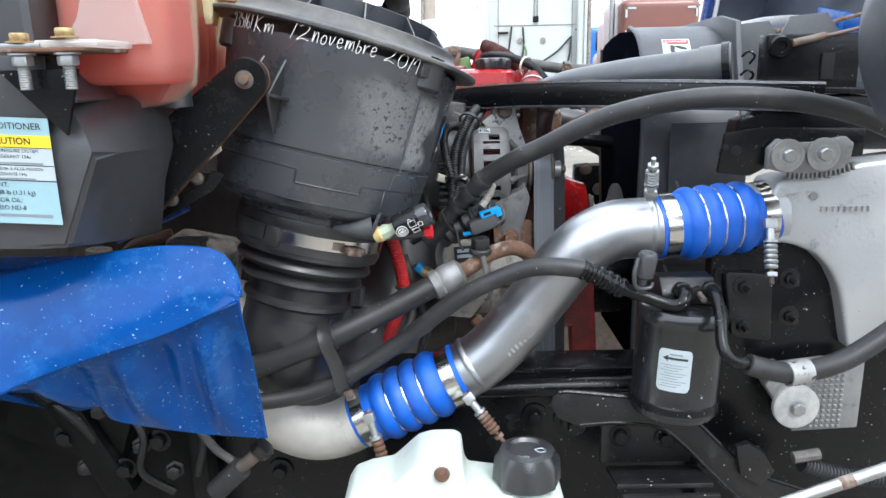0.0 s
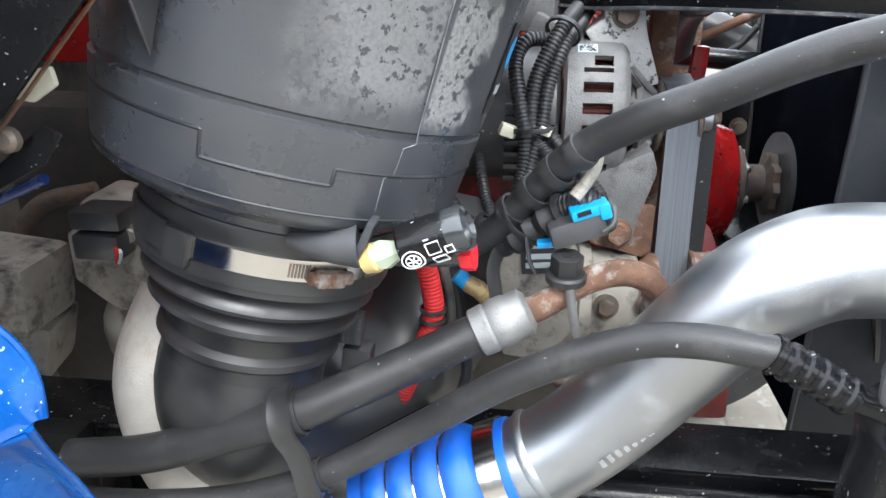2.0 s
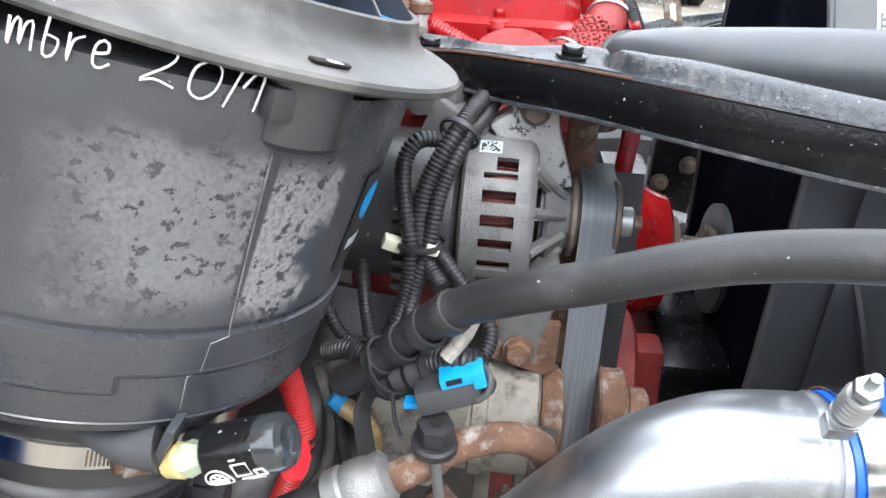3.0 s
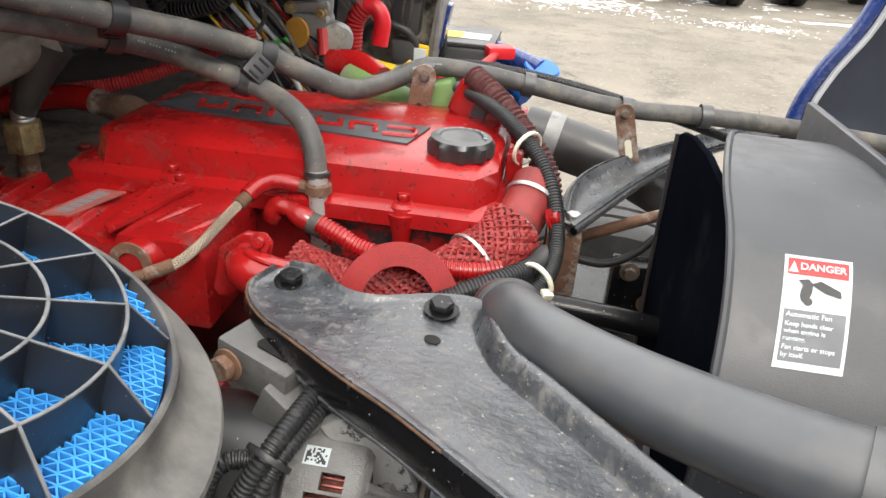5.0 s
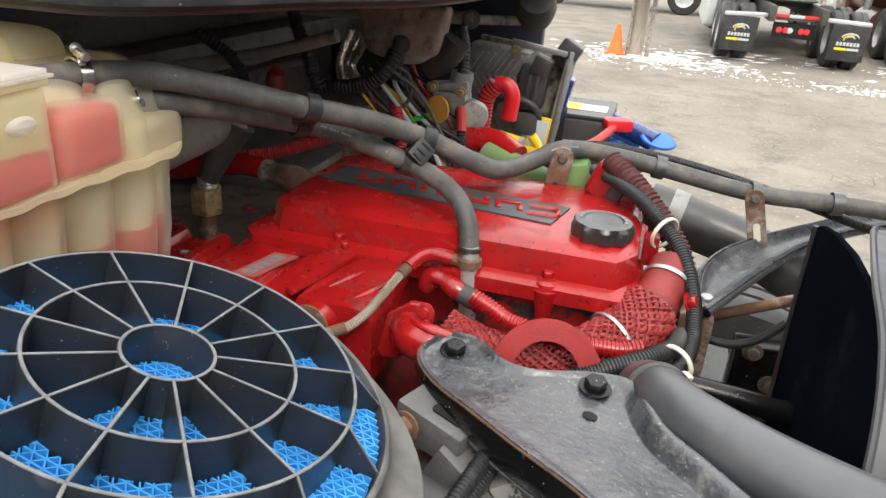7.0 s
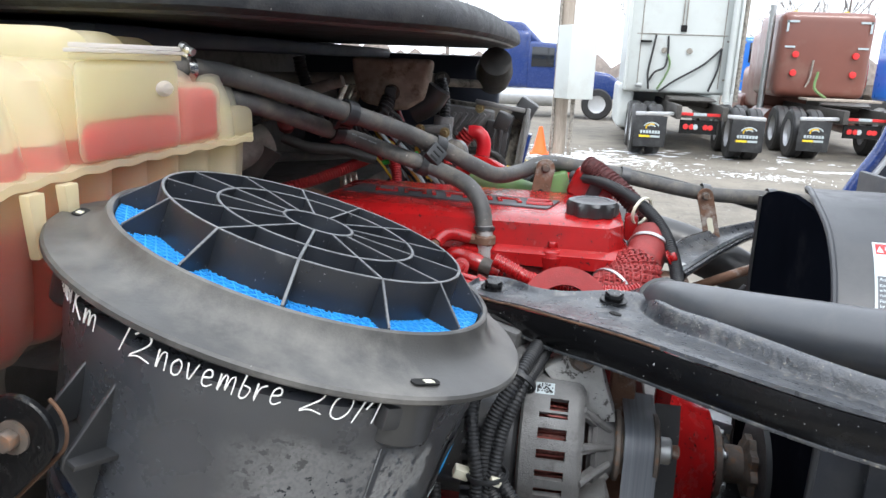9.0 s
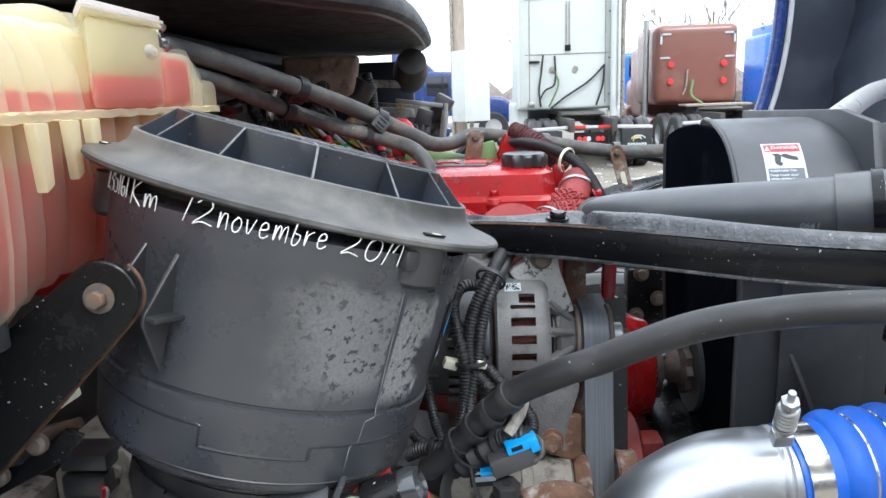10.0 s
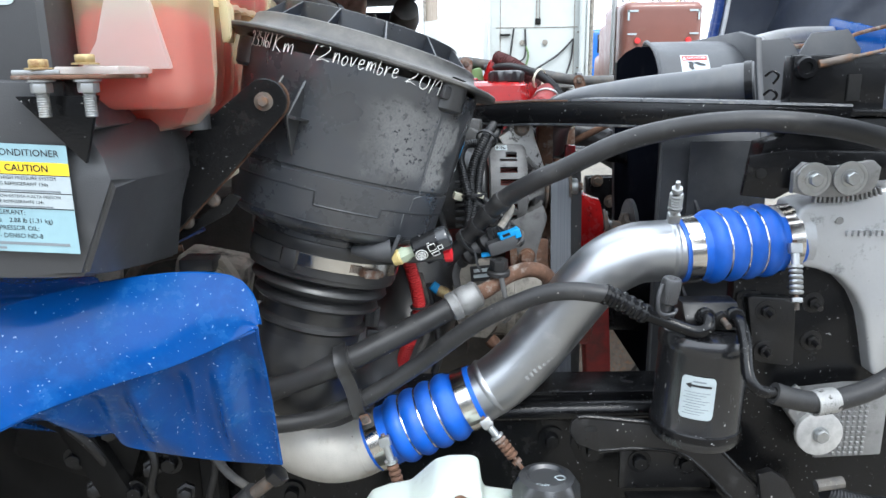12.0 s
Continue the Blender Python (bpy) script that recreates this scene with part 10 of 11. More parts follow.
    t = thing("firewall_wiring", (-0.4, 2.2, 1.5), "tangle of coloured wires and black looms on the firewall", "wiring")
    rnd = random.Random(11)
    cols = [loom_black, orange_paint, loom_black, loom_red, dusty_rubber, loom_black, yellow_plastic, loom_black, dusty_rubber, label_white]
    for k in range(30):
        x, y, z = -0.43 + rnd.random() * 0.09, 2.22 + rnd.random() * 0.14, 1.545 - rnd.random() * 0.07
        pts = [(x, y, z)]
        for j in range(4):
            x, z = x + rnd.uniform(0.020, 0.050), z - rnd.uniform(0.018, 0.055)
            y += rnd.uniform(-0.02, 0.02)
            pts.append((x, y, z))
        part("wire", tube(B(), pts, 0.0022 + 0.0035 * rnd.random(), 8), cols[k % len(cols)], t)
    for pts, r in (([(-0.52, 2.15, 1.66), (-0.51, 2.15, 1.618), (-0.487, 2.15, 1.568), (-0.478, 2.15, 1.533), (-0.461, 2.15, 1.505)], 0.014), ([(-0.490, 2.19, 1.498), (-0.455, 2.2, 1.500), (-0.426, 2.2, 1.504), (-0.38, 2.2, 1.518), (-0.345, 2.2, 1.549), (-0.335, 2.22, 1.58)], 0.0165), ([(-0.245, 2.36, 1.62), (-0.232, 2.35, 1.58), (-0.226, 2.33, 1.53)], 0.013), ([(-0.66, 2.05, 1.60), (-0.62, 2.08, 1.565), (-0.60, 2.1, 1.52), (-0.61, 2.1, 1.47)], 0.012)):
        part("loom", loom(B(), pts, r, 0.008), loom_black, t)
    for k in range(9):
        x = -0.490 + 0.006 * k
        pts = [(x + 0.020, 2.305 + 0.004 * (k % 3), 1.600), (x + 0.006, 2.300, 1.565), (x - 0.002 + 0.004 * (k % 2), 2.295 - 0.003 * k, 1.530), (x + 0.006 * (k % 3), 2.298, 1.495)]
        part("foil_strip", tube(B(), pts, 0.0042, 6, 0.008, squash=0.2), foil, t, "crumpled bright foil strip")
    for k in range(6):
        x = -0.458 + 0.007 * k
        part("foil_strip", tube(B(), [(x, 2.25, 1.40), (x + 0.005, 2.245 - 0.003 * (k % 2), 1.365), (x + 0.001, 2.25, 1.32)], 0.0050, 6, 0.008, squash=0.25), foil, t, "crumpled bright foil strip")
    part("grey_line", tube(B(), [(-0.34, 2.24, 1.55), (-0.315, 2.25, 1.53), (-0.312, 2.25, 1.49), (-0.33, 2.25, 1.46)], 0.004, 8), dusty_rubber, t)
    part("ridged_line", loom(B(), [(-0.205, 2.27, 1.44), (-0.200, 2.26, 1.40), (-0.195, 2.25, 1.36)], 0.011, 0.006), loom_black, t)
    part("red_line", tube(B(), [(-0.212, 2.28, 1.475), (-0.206, 2.27, 1.45), (-0.202, 2.26, 1.43)], 0.010, 10), loom_red, t)
    t = thing("wiper_linkage", (-0.3, 2.6, 1.66), "dark wiper linkage rods under the cowl", "linkage")
    part("rod", tube(B(), [(-0.80, 2.55, 1.598), (-0.62, 2.6, 1.604), (-0.45, 2.6, 1.611), (-0.285, 2.62, 1.614)], 0.016, 12), vent_dust, t)
    part("rod", tube(B(), [(-0.325, 2.66, 1.606), (-0.24, 2.76, 1.602), (-0.165, 2.86, 1.598)], 0.012, 12), warm_grey, t)
    part("motor", lathe(B(), [(0, -0.05), (0.05, -0.05), (0.055, 0.0), (0.045, 0.06), (0, 0.06)], pose(-0.17, 2.8, 1.64, 60, 20, 0), 20), grime, t)
    part("joint", lathe(B(), [(0, 0), (0.022, 0), (0.024, 0.012), (0.022, 0.026), (0, 0.026)], pose(-0.300, 2.63, 1.606, 70, 0, 30), 16), grime, t)
    part("rod_end", lathe(B(), [(0, 0), (0.018, 0), (0.018, 0.016), (0, 0.016)], pose(-0.165, 2.86, 1.592, 60, 0, 20), 16), brass_bolt, t)
    # control unit, red hoses, fuse box and battery beyond
    t = thing("control_unit", (-0.2, 2.85, 1.35), "finned grey control unit with black connectors", "control unit")
    part("case", block(B(), (0.165, 0.07, 0.155), pose(-0.255, 2.86, 1.525, 0, 5, 0), 0.010), cast_alloy, t)
    for k in range(8):
        for z, lean in ((1.562, 35), (1.505, -35)):
            part("fin", block(B(), (0.009, 0.014, 0.060), pose(-0.315 + k * 0.018, 2.822, z, 0, lean, 0), 0.002), cast_alloy, t)
    part("back_plate", block(B(), (0.26, 0.02, 0.26), pose(-0.205, 2.90, 1.48, 0, 6, 0), 0.006), warm_grey, t)
    part("black_module", block(B(), (0.075, 0.05, 0.11), pose(-0.150, 2.81, 1.515, 0, 6, 0), 0.010), dark_cover, t)
    for dx in (-0.008, 0.012):
        part("module_rib", block(B(), (0.010, 0.02, 0.085), pose(-0.150 + dx, 2.785, 1.505, 0, 6, 0), 0.003), dark_cover, t)
    part("case_bolt", bolt(B(), (-0.205, 2.815, 1.603), (0, -1, 0.2), 0.010, 0.008, 1.4), brass_bolt, t)
    part("side_frame", block(B(), (0.02, 0.10, 0.30), pose(-0.085, 2.87, 1.44, 0, 8, 0), 0.006), cast_alloy, t)
    part("connector", block(B(), (0.06, 0.05, 0.06), pose(-0.150, 2.79, 1.42), 0.008), dark_cover, t)
    part("top_frame", block(B(), (0.15, 0.02, 0.014), pose(-0.145, 2.82, 1.612, 0, 8, 0), 0.004), cast_alloy, t)
    part("side_frame", block(B(), (0.012, 0.02, 0.24), pose(-0.072, 2.82, 1.49, 0, 6, 0), 0.004), cast_alloy, t)
    part("label_plate", block(B(), (0.05, 0.006, 0.10), pose(-0.120, 2.77, 1.385, 0, 6, 0), 0.003), label_white, t)
    part("label_frame", block(B(), (0.062, 0.012, 0.118), pose(-0.122, 2.777, 1.385, 0, 6, 0), 0.004), yellow_plastic, t)
    part("connector", block(B(), (0.05, 0.05, 0.05), pose(-0.13, 2.80, 1.57, 0, 20, 0), 0.008), dark_cover, t)
    part("connector", block(B(), (0.06, 0.05, 0.07), pose(-0.075, 2.86, 1.60, 0, 30, 0), 0.01), dark_cover, t)
    part("blue_corner", block(B(), (0.03, 0.06, 0.12), pose(-0.078, 2.92, 1.47, 0, 12, 0), 0.006), dark_blue, t)
    part("white_tag", block(B(), (0.022, 0.004, 0.07), pose(-0.150, 2.775, 1.375, 0, 4, 0), 0.001), label_white, t)
    part("jumper_cable", tube(B(), [(-0.25, 2.78, 1.44), (-0.235, 2.77, 1.475), (-0.19, 2.77, 1.485), (-0.14, 2.77, 1.47), (-0.115, 2.78, 1.43)], 0.011, 12), rubber, t)
    t.location += Vector((0, -0.03, -0.072))
    t = thing("red_cable_sleeve", (-0.23, 2.66, 1.35), "bright red sleeved battery cables bent over", "wiring")
    part("sleeve", tube(B(), [(-0.205, 2.66, 1.385), (-0.200, 2.66, 1.435), (-0.215, 2.66, 1.462), (-0.240, 2.66, 1.462)], 0.019, 16), red_plastic, t)
    part("loom", loom(B(), [(-0.240, 2.66, 1.462), (-0.262, 2.66, 1.43), (-0.268, 2.66, 1.36), (-0.275, 2.66, 1.26)], 0.022, 0.009), loom_red, t)
    part("loom", loom(B(), [(-0.33, 2.62, 1.40), (-0.325, 2.6, 1.34), (-0.33, 2.58, 1.27)], 0.014, 0.007), loom_black, t)
    t.location += Vector((0.045, -0.13, 0.02))
    t = thing("yellow_fuse_holder", (-0.17, 2.62, 1.33), "yellow fuse holder on a grey bracket", "fuse holder")
    part("holder", block(B(), (0.07, 0.05, 0.03), pose(-0.185, 2.64, 1.325, 0, 10, 0), 0.006), yellow_plastic, t)
    part("handle", tube(B(), [(-0.16, 2.58, 1.30), (-0.12, 2.56, 1.325), (-0.085, 2.56, 1.335), (-0.105, 2.56, 1.365)], 0.012, 10), yellow_plastic, t)
    part("bracket", block(B(), (0.06, 0.05, 0.10), pose(-0.17, 2.66, 1.28), 0.008), warm_grey, t)
    t = thing("battery", (0.02, 3.1, 1.05), "black battery with a yellow and white label and red terminal cover", "battery")
    part("case", block(B(), (0.20, 0.26, 0.22), pose(-0.045, 3.12, 1.215), 0.012), dark_cover, t)
    part("lid", block(B(), (0.20, 0.26, 0.012), pose(-0.045, 3.12, 1.331), 0.004), dark_cover, t)
    part("label", prism(B(), rounded(0.13, 0.09, 0.004), 0.001, pose(-0.03, 3.10, 1.3375)), label_white, t)
    part("label_band", prism(B(), rounded(0.05, 0.09, 0.004), 0.001, pose(-0.07, 3.10, 1.3388)), label_yellow, t)
    part("terminal_cover", block(B(), (0.08, 0.06, 0.035), pose(0.075, 2.98, 1.325, 0, 0, 20), 0.012), red_plastic, t, "red terminal cover")
    part("cable", tube(B(), [(0.075, 2.98, 1.325), (0.02, 2.82, 1.30), (-0.05, 2.65, 1.32)], 0.012, 10), loom_red, t)
    t = thing("far_fender_brace", (0.15, 3.05, 1.2), "blue and chrome fender brace beyond the engine", "fender")
    part("fender_edge", tube(B(), [(0.02, 3.15, 1.30), (0.10, 3.10, 1.29), (0.19, 3.05, 1.27)], 0.030, 16), dark_blue, t)
    part("fender_edge", tube(B(), [(0.02, 3.10, 1.24), (0.10, 3.05, 1.23), (0.16, 3.0, 1.20)], 0.024, 16), blue_paint, t)
    part("mirror_disc", lathe(B(), [(0, 0), (0.050, 0.002), (0.054, 0.008), (0.050, 0.014), (0, 0.016)], pose(0.195, 3.05, 1.272, 35, 10, 0) @ Matrix.Diagonal((1, 0.6, 1, 1)), 24), truck_blue, t)
    part("inner_liner", block(B(), (0.25, 0.03, 1.24), pose(0.02, 3.22, 0.625), 0.01), dark_blue, t)
    # green filter head and sensors at the engine's far end
    t = thing("fuel_filter_head", (0.02, 2.1, 1.38), "olive green fuel filter head with red caps", "filter")
    part("green_pipe", tube(B(), [(-0.12, 2.14, 1.425), (-0.03, 2.10, 1.410), (0.05, 2.06, 1.395)], 0.026, 20), green_paint, t)
    part("green_bracket", block(B(), (0.06, 0.05, 0.09), pose(0.055, 2.07, 1.41, 0, -15, 0), 0.008), green_paint, t)
    part("red_cap", block(B(), (0.085, 0.055, 0.060), pose(0.125, 2.015, 1.440, 0, 22, -10), 0.014, 3), red_paint, t, "red cap with a dark band")
    part("cap_band", block(B(), (0.030, 0.058, 0.050), pose(0.132, 2.012, 1.440, 0, 22, -10), 0.012, 3), grey_cover, t)
    part("red_hose", tube(B(), [(-0.16, 2.17, 1.44), (-0.11, 2.16, 1.445), (-0.06, 2.13, 1.43)], 0.024, 18), red_paint, t)
    part("yellow_loom", loom(B(), [(-0.14, 2.3, 1.40), (-0.08, 2.25, 1.39), (0.0, 2.2, 1.40)], 0.013, 0.008), yellow_plastic, t)


def hood():
    t = thing("open_hood", (1.3, 2.2, 1.2), "blue truck hood tilted forward, its dark ribbed underside showing", "hood")
    edge = spline([(0.955, 3.2, 1.05), (0.962, 3.2, 1.20), (1.000, 3.2, 1.32), (1.062, 3.2, 1.44), (1.095, 3.2, 1.56), (1.118, 3.2, 1.72), (1.125, 3.2, 1.90), (1.115, 3.2, 2.15), (1.08, 3.2, 2.5)], 0.04)
    n = len(edge) - 1
    part("side_panel", sheet(B(), n, 8, lambda u, v: edge[int(round(u * n))] + Vector((1.3 * v, 0.03 * math.sin(v * 3), 0)), 0.008), hood_under, t)
    part("side_edge", tube(B(), [p + Vector((0, 0, 0)) for p in edge], 0.022, 12, raw=True), dark_blue, t, "blue painted hood edge")
    part("edge_seal", tube(B(), [p + Vector((0.032, -0.012, 0)) for p in edge], 0.010, 8, raw=True), material("pale_seal", (0.45, 0.47, 0.5), 0.6), t)
    part("outer_skin", sheet(B(), n, 4, lambda u, v: edge[int(round(u * n))] + Vector((1.1 * v - 0.01, 0.030 + 0.02 * v, 0)), 0.004), blue_paint, t)
    def under(u, v):
        y = 0.95 + 2.25 * u
        z = 1.42 + 1.2 * v
        rib = 0.018 * max(0, math.sin((y * 1.2 + z * 1.6) * 14)) ** 2
        return Vector((1.42 + 0.22 * v - rib - 0.10 * math.cos(u * math.pi * 2), y, z))
    part("underside", sheet(B(), 80, 40, under, 0.01), hood_under, t, "dark ribbed underside")
    part("blue_patch", block(B(), (0.02, 0.34, 0.16), pose(1.27, 2.42, 1.50, 10, 0, 0), 0.01), blue_paint, t)
    part("stay_bar", tube(B(), [(0.60, 1.70, 1.480), (0.95, 2.2, 1.535), (1.30, 2.6, 1.56)], 0.022, 16), silver_tank, t)
    t2 = thing("hood_release_cable", (0.9, 1.6, 1.5), "brown release cable across the open hood", "cable")
    part("cable", tube(B(), [(0.68, 1.60, 1.49), (0.85, 1.75, 1.50), (1.0, 1.9, 1.53), (1.25, 2.1, 1.57)], 0.005, 8), rust, t2)
    t3 = thing("headlamp_bucket", (0.60, 0.82, 1.42), "dark rounded lamp housing at the hood's corner", "lamp housing")
    part("housing", lathe(B(), [(0.0, -0.10), (0.06, -0.095), (0.105, -0.07), (0.13, -0.02), (0.135, 0.03), (0.12, 0.08), (0.0, 0.10)], pose(0.592, 0.86, 1.445, 0, 80, 0), 40), grey_cover, t3)


# ---- yard ----
def yard():
    g = thing("ground", (0, 0, 0), "worn grey asphalt yard with cracks and thin old snow", "ground", kind="structure")
    def lie(u, v):
        x, y = (u - 0.5), (v - 0.5)
        return Vector((math.copysign(abs(x * 2) ** 2.2, x) * 600, math.copysign(abs(y * 2) ** 2.2, y) * 600 + 6, 0))
    part("asphalt", sheet(B(), 60, 60, lie), asphalt, g)
    s = thing("snow_patches", (0, 15, 0), "thin broken patches of old snow on the asphalt", "snow", kind="stuff")
    rnd = random.Random(3)
    bm = B()
    spots = []
    for cx, cy, sx, sy, count, big in ((0.1, 14.7, 0.8, 0.45, 300, 0.15), (3.3, 13.2, 0.40, 0.22, 170, 0.055), (2.0, 15.9, 3.2, 0.35, 120, 0.20), (5.6, 14.5, 1.2, 0.10, 80, 0.18), (1.2, 13.6, 1.3, 0.35, 160, 0.05)):
        for k in range(count):
            spots.append((rnd.gauss(cx, sx), rnd.gauss(cy, sy), big * (0.12 + rnd.random() ** 2.2)))
    for x, y, r in spots:
        n = 12
        rim = [bm.verts.new((x + r * (0.35 + 0.8 * rnd.random()) * math.cos(2 * math.pi * k / n), y + 0.45 * r * (0.55 + 0.5 * rnd.random()) * math.sin(2 * math.pi * k / n), 0.004)) for k in range(n)]
        c = bm.verts.new((x, y, 0.012 + 0.02 * r))
        for k in range(n):
            bm.faces.new((rim[k], rim[(k + 1) % n], c))
    part("snow", bm, snow_mat, s)
    return g


def wheel(parent, x, y, z, r, w, name="wheel", rimmat=None):
    m = axes((x, y, z), (1, 0, 0), (0, 0, 1))
    tyre = part("tyre", lathe(B(), [(r * 0.56, -w / 2), (r * 0.9, -w / 2), (r * 0.985, -w * 0.38), (r, -w * 0.25), (r, -w * 0.06), (r * 0.975, -w * 0.05), (r * 0.975, w * 0.05), (r, w * 0.06), (r, w * 0.25), (r * 0.985, w * 0.38), (r * 0.9, w / 2), (r * 0.56, w / 2)], m, 40, close=True), rubber, parent)
    part("rim", lathe(B(), [(0, -w * 0.30), (r * 0.25, -w * 0.30), (r * 0.3, -w * 0.1), (r * 0.5, -w * 0.2), (r * 0.57, -w * 0.5), (r * 0.57, w * 0.5), (r * 0.4, w * 0.2), (0, w * 0.2)], m, 32), rimmat or silver_tank, tyre)


def tractor(name, label, x, y, body, chassis_white, height=3.55, back_w=1.95, side=-0.14, flaps=True, tall=True):
    """A road tractor seen from behind, standing at x, y with its cab away from us."""
    t = thing(name, (x, y, 0), label, "truck", "parked road tractors")
    w = back_w
    z0 = 1.18
    sleeper = part("sleeper", block(B(), (w, 2.2, height - z0), pose(x + side, y + 3.2, z0 + (height - z0) / 2), 0.10 if tall else 0.22, 5), body, t)
    for dx in (-w / 2 + 0.02, w / 2 - 0.02) if tall else ():
        part("side_extender", block(B(), (0.06, 0.45, height - z0 - 0.1), pose(x + side + dx, y + 2.0, z0 + (height - z0) / 2), 0.02), body, t)
    part("cab", block(B(), (2.2, 1.6, 1.9), pose(x, y + 5.0, 1.75), 0.2, 4), body, t)
    part("hood", block(B(), (1.9, 1.6, 1.1), pose(x, y + 6.4, 1.35), 0.25, 4), body, t)
    for s in (-1, 1):
        part("fuel_tank", tube(B(), [(x + s * 0.95, y + 2.7, 0.62), (x + s * 0.95, y + 4.3, 0.62)], 0.30, 24), body if not chassis_white else label_white, t)
        part("chassis_rail", block(B(), (0.10, 4.6, 0.26), pose(x + s * 0.42, y + 2.0, 0.90), 0.01), grime, t)
        for yy in (y + 0.55, y + 1.85):
            for xx in (0.78, 1.10):
                wheel(t, x + s * xx, yy, 0.50, 0.50, 0.28)
        part("front_wheel_arch", block(B(), (0.42, 1.2, 0.55), pose(x + s * 0.98, y + 6.3, 0.85), 0.15, 3), body, t)
        wheel(t, x + s * 0.98, y + 6.3, 0.50, 0.50, 0.28)
        if flaps:
            fx = x + s * 0.90
            flap = part("mud_flap", block(B(), (0.60, 0.012, 0.60), pose(fx, y - 0.12, 0.50, 3), 0.02), flap_black, t, "black mud flap with a printed emblem")
            f = lambda a, b: Vector((fx + a, y - 0.135 - (0.5 - 0.50) - 0.052 * (b), 0.50 + b))
            yf = y - 0.137
            for r0, a0, a1, mt_ in ((0.125, 20, 165, label_white), (0.088, 60, 200, yellow_plastic), (0.062, 20, 150, label_white)):
                arc = [Vector((fx + 0.02 + r0 * 1.15 * math.cos(radians(a0 + (a1 - a0) * k / 10)), yf - 0.002 - 0.02 * r0 * math.sin(radians(a0 + (a1 - a0) * k / 10)), 0.575 + 0.75 * r0 * math.sin(radians(a0 + (a1 - a0) * k / 10)))) for k in range(11)]
                part("emblem", tube(B(), arc, 0.013, 6, raw=True), mt_, flap)
            for k in range(7):
                part("name_bar", block(B(), (0.042, 0.006, 0.060), pose(fx - 0.165 + k * 0.055, y - 0.131, 0.49), 0.004), label_white, flap)
            part("name_bar", block(B(), (0.20, 0.006, 0.040), pose(fx - 0.10, y - 0.126, 0.405), 0), label_yellow, flap)
            part("name_bar", block(B(), (0.18, 0.006, 0.040), pose(fx + 0.10, y - 0.126, 0.405), 0), label_white, flap)
            part("flap_hanger", block(B(), (0.72, 0.10, 0.07), pose(fx - s * 0.06, y - 0.10, 0.845, 0, s * 2, 0), 0.02), silver_tank, t)
    bar_ = part("tail_bar", block(B(), (0.76, 0.08, 0.10), pose(x, y - 0.05, 0.84), 0.01), grime, t)
    for k in range(6):
        part("reflector", block(B(), (0.12, 0.010, 0.055), pose(x - 0.31 + k * 0.124, y - 0.096, 0.865), 0.002), label_red if k not in (2, 3) else label_white, bar_)
    part("lamp_panel", block(B(), (0.70, 0.05, 0.26), pose(x, y - 0.02, 0.62), 0.01), dark_void, t)
    for dx, mt_ in ((-0.24, label_red), (-0.06, label_white), (0.22, label_red), (-0.13, label_red), (0.13, label_red)):
        part("tail_lamp", lathe(B(), [(0, 0), (0.052, 0), (0.048, 0.015), (0, 0.02)], axes((x + dx, y - 0.046, 0.62), (0, -1, 0)), 18), mt_, t)
    part("fifth_wheel", lathe(B(), [(0, 1.06), (0.46, 1.06), (0.48, 1.09), (0.40, 1.13), (0, 1.14)], Matrix.Translation((x, y + 1.15, 0)), 28), grime, t, "greasy fifth wheel plate")
    part("deck_gear", block(B(), (0.9, 1.0, 0.20), pose(x, y + 1.9, 1.03), 0.05), grime, t)
    # fittings on the back of the sleeper
    yb = y + 2.08
    if tall:
        for sx in (-0.035, 0.035):
            part("hatch_rail", block(B(), (0.022, 0.03, 1.0), pose(x - 0.22 + sx, yb, 3.05), 0.004), warm_grey, t)
        part("back_hatch", block(B(), (0.13, 0.04, 0.14), pose(x - 0.22, yb, 2.55), 0.02), dark_void, t)
        for zz, ww in ((2.42, 1.9), (3.62, 1.9)):
            part("panel_seam", block(B(), (ww, 0.012, 0.018), pose(x - 0.24, yb + 0.012, zz), 0.003), warm_grey, t)
        for sx in (-1.16, 0.70):
            part("panel_seam", block(B(), (0.018, 0.012, 2.3), pose(x - 0.02 + sx * 0.92, yb + 0.012, 2.45), 0.003), warm_grey, t)
        for sx, r in ((0.80, 0.085), (0.99, 0.05)):
            part("exhaust_pipe", tube(B(), [(x + sx, yb - 0.16, 1.05), (x + sx, yb - 0.16, 4.1)], r, 18, 0.4), truck_white if r > 0.06 else warm_grey, t)
        for zz in (1.5, 2.3, 3.3):
            part("stack_bracket", block(B(), (0.40, 0.05, 0.04), pose(x + 0.88, yb - 0.08, zz), 0.01), warm_grey, t)
        part("grab_handle", block(B(), (0.24, 0.06, 0.045), pose(x - 0.98, yb - 0.02, 2.26), 0.015), dark_void, t)
        part("deck_lamp", block(B(), (0.16, 0.08, 0.10), pose(x - 1.05, yb - 0.03, 1.32), 0.03), zinc, t)
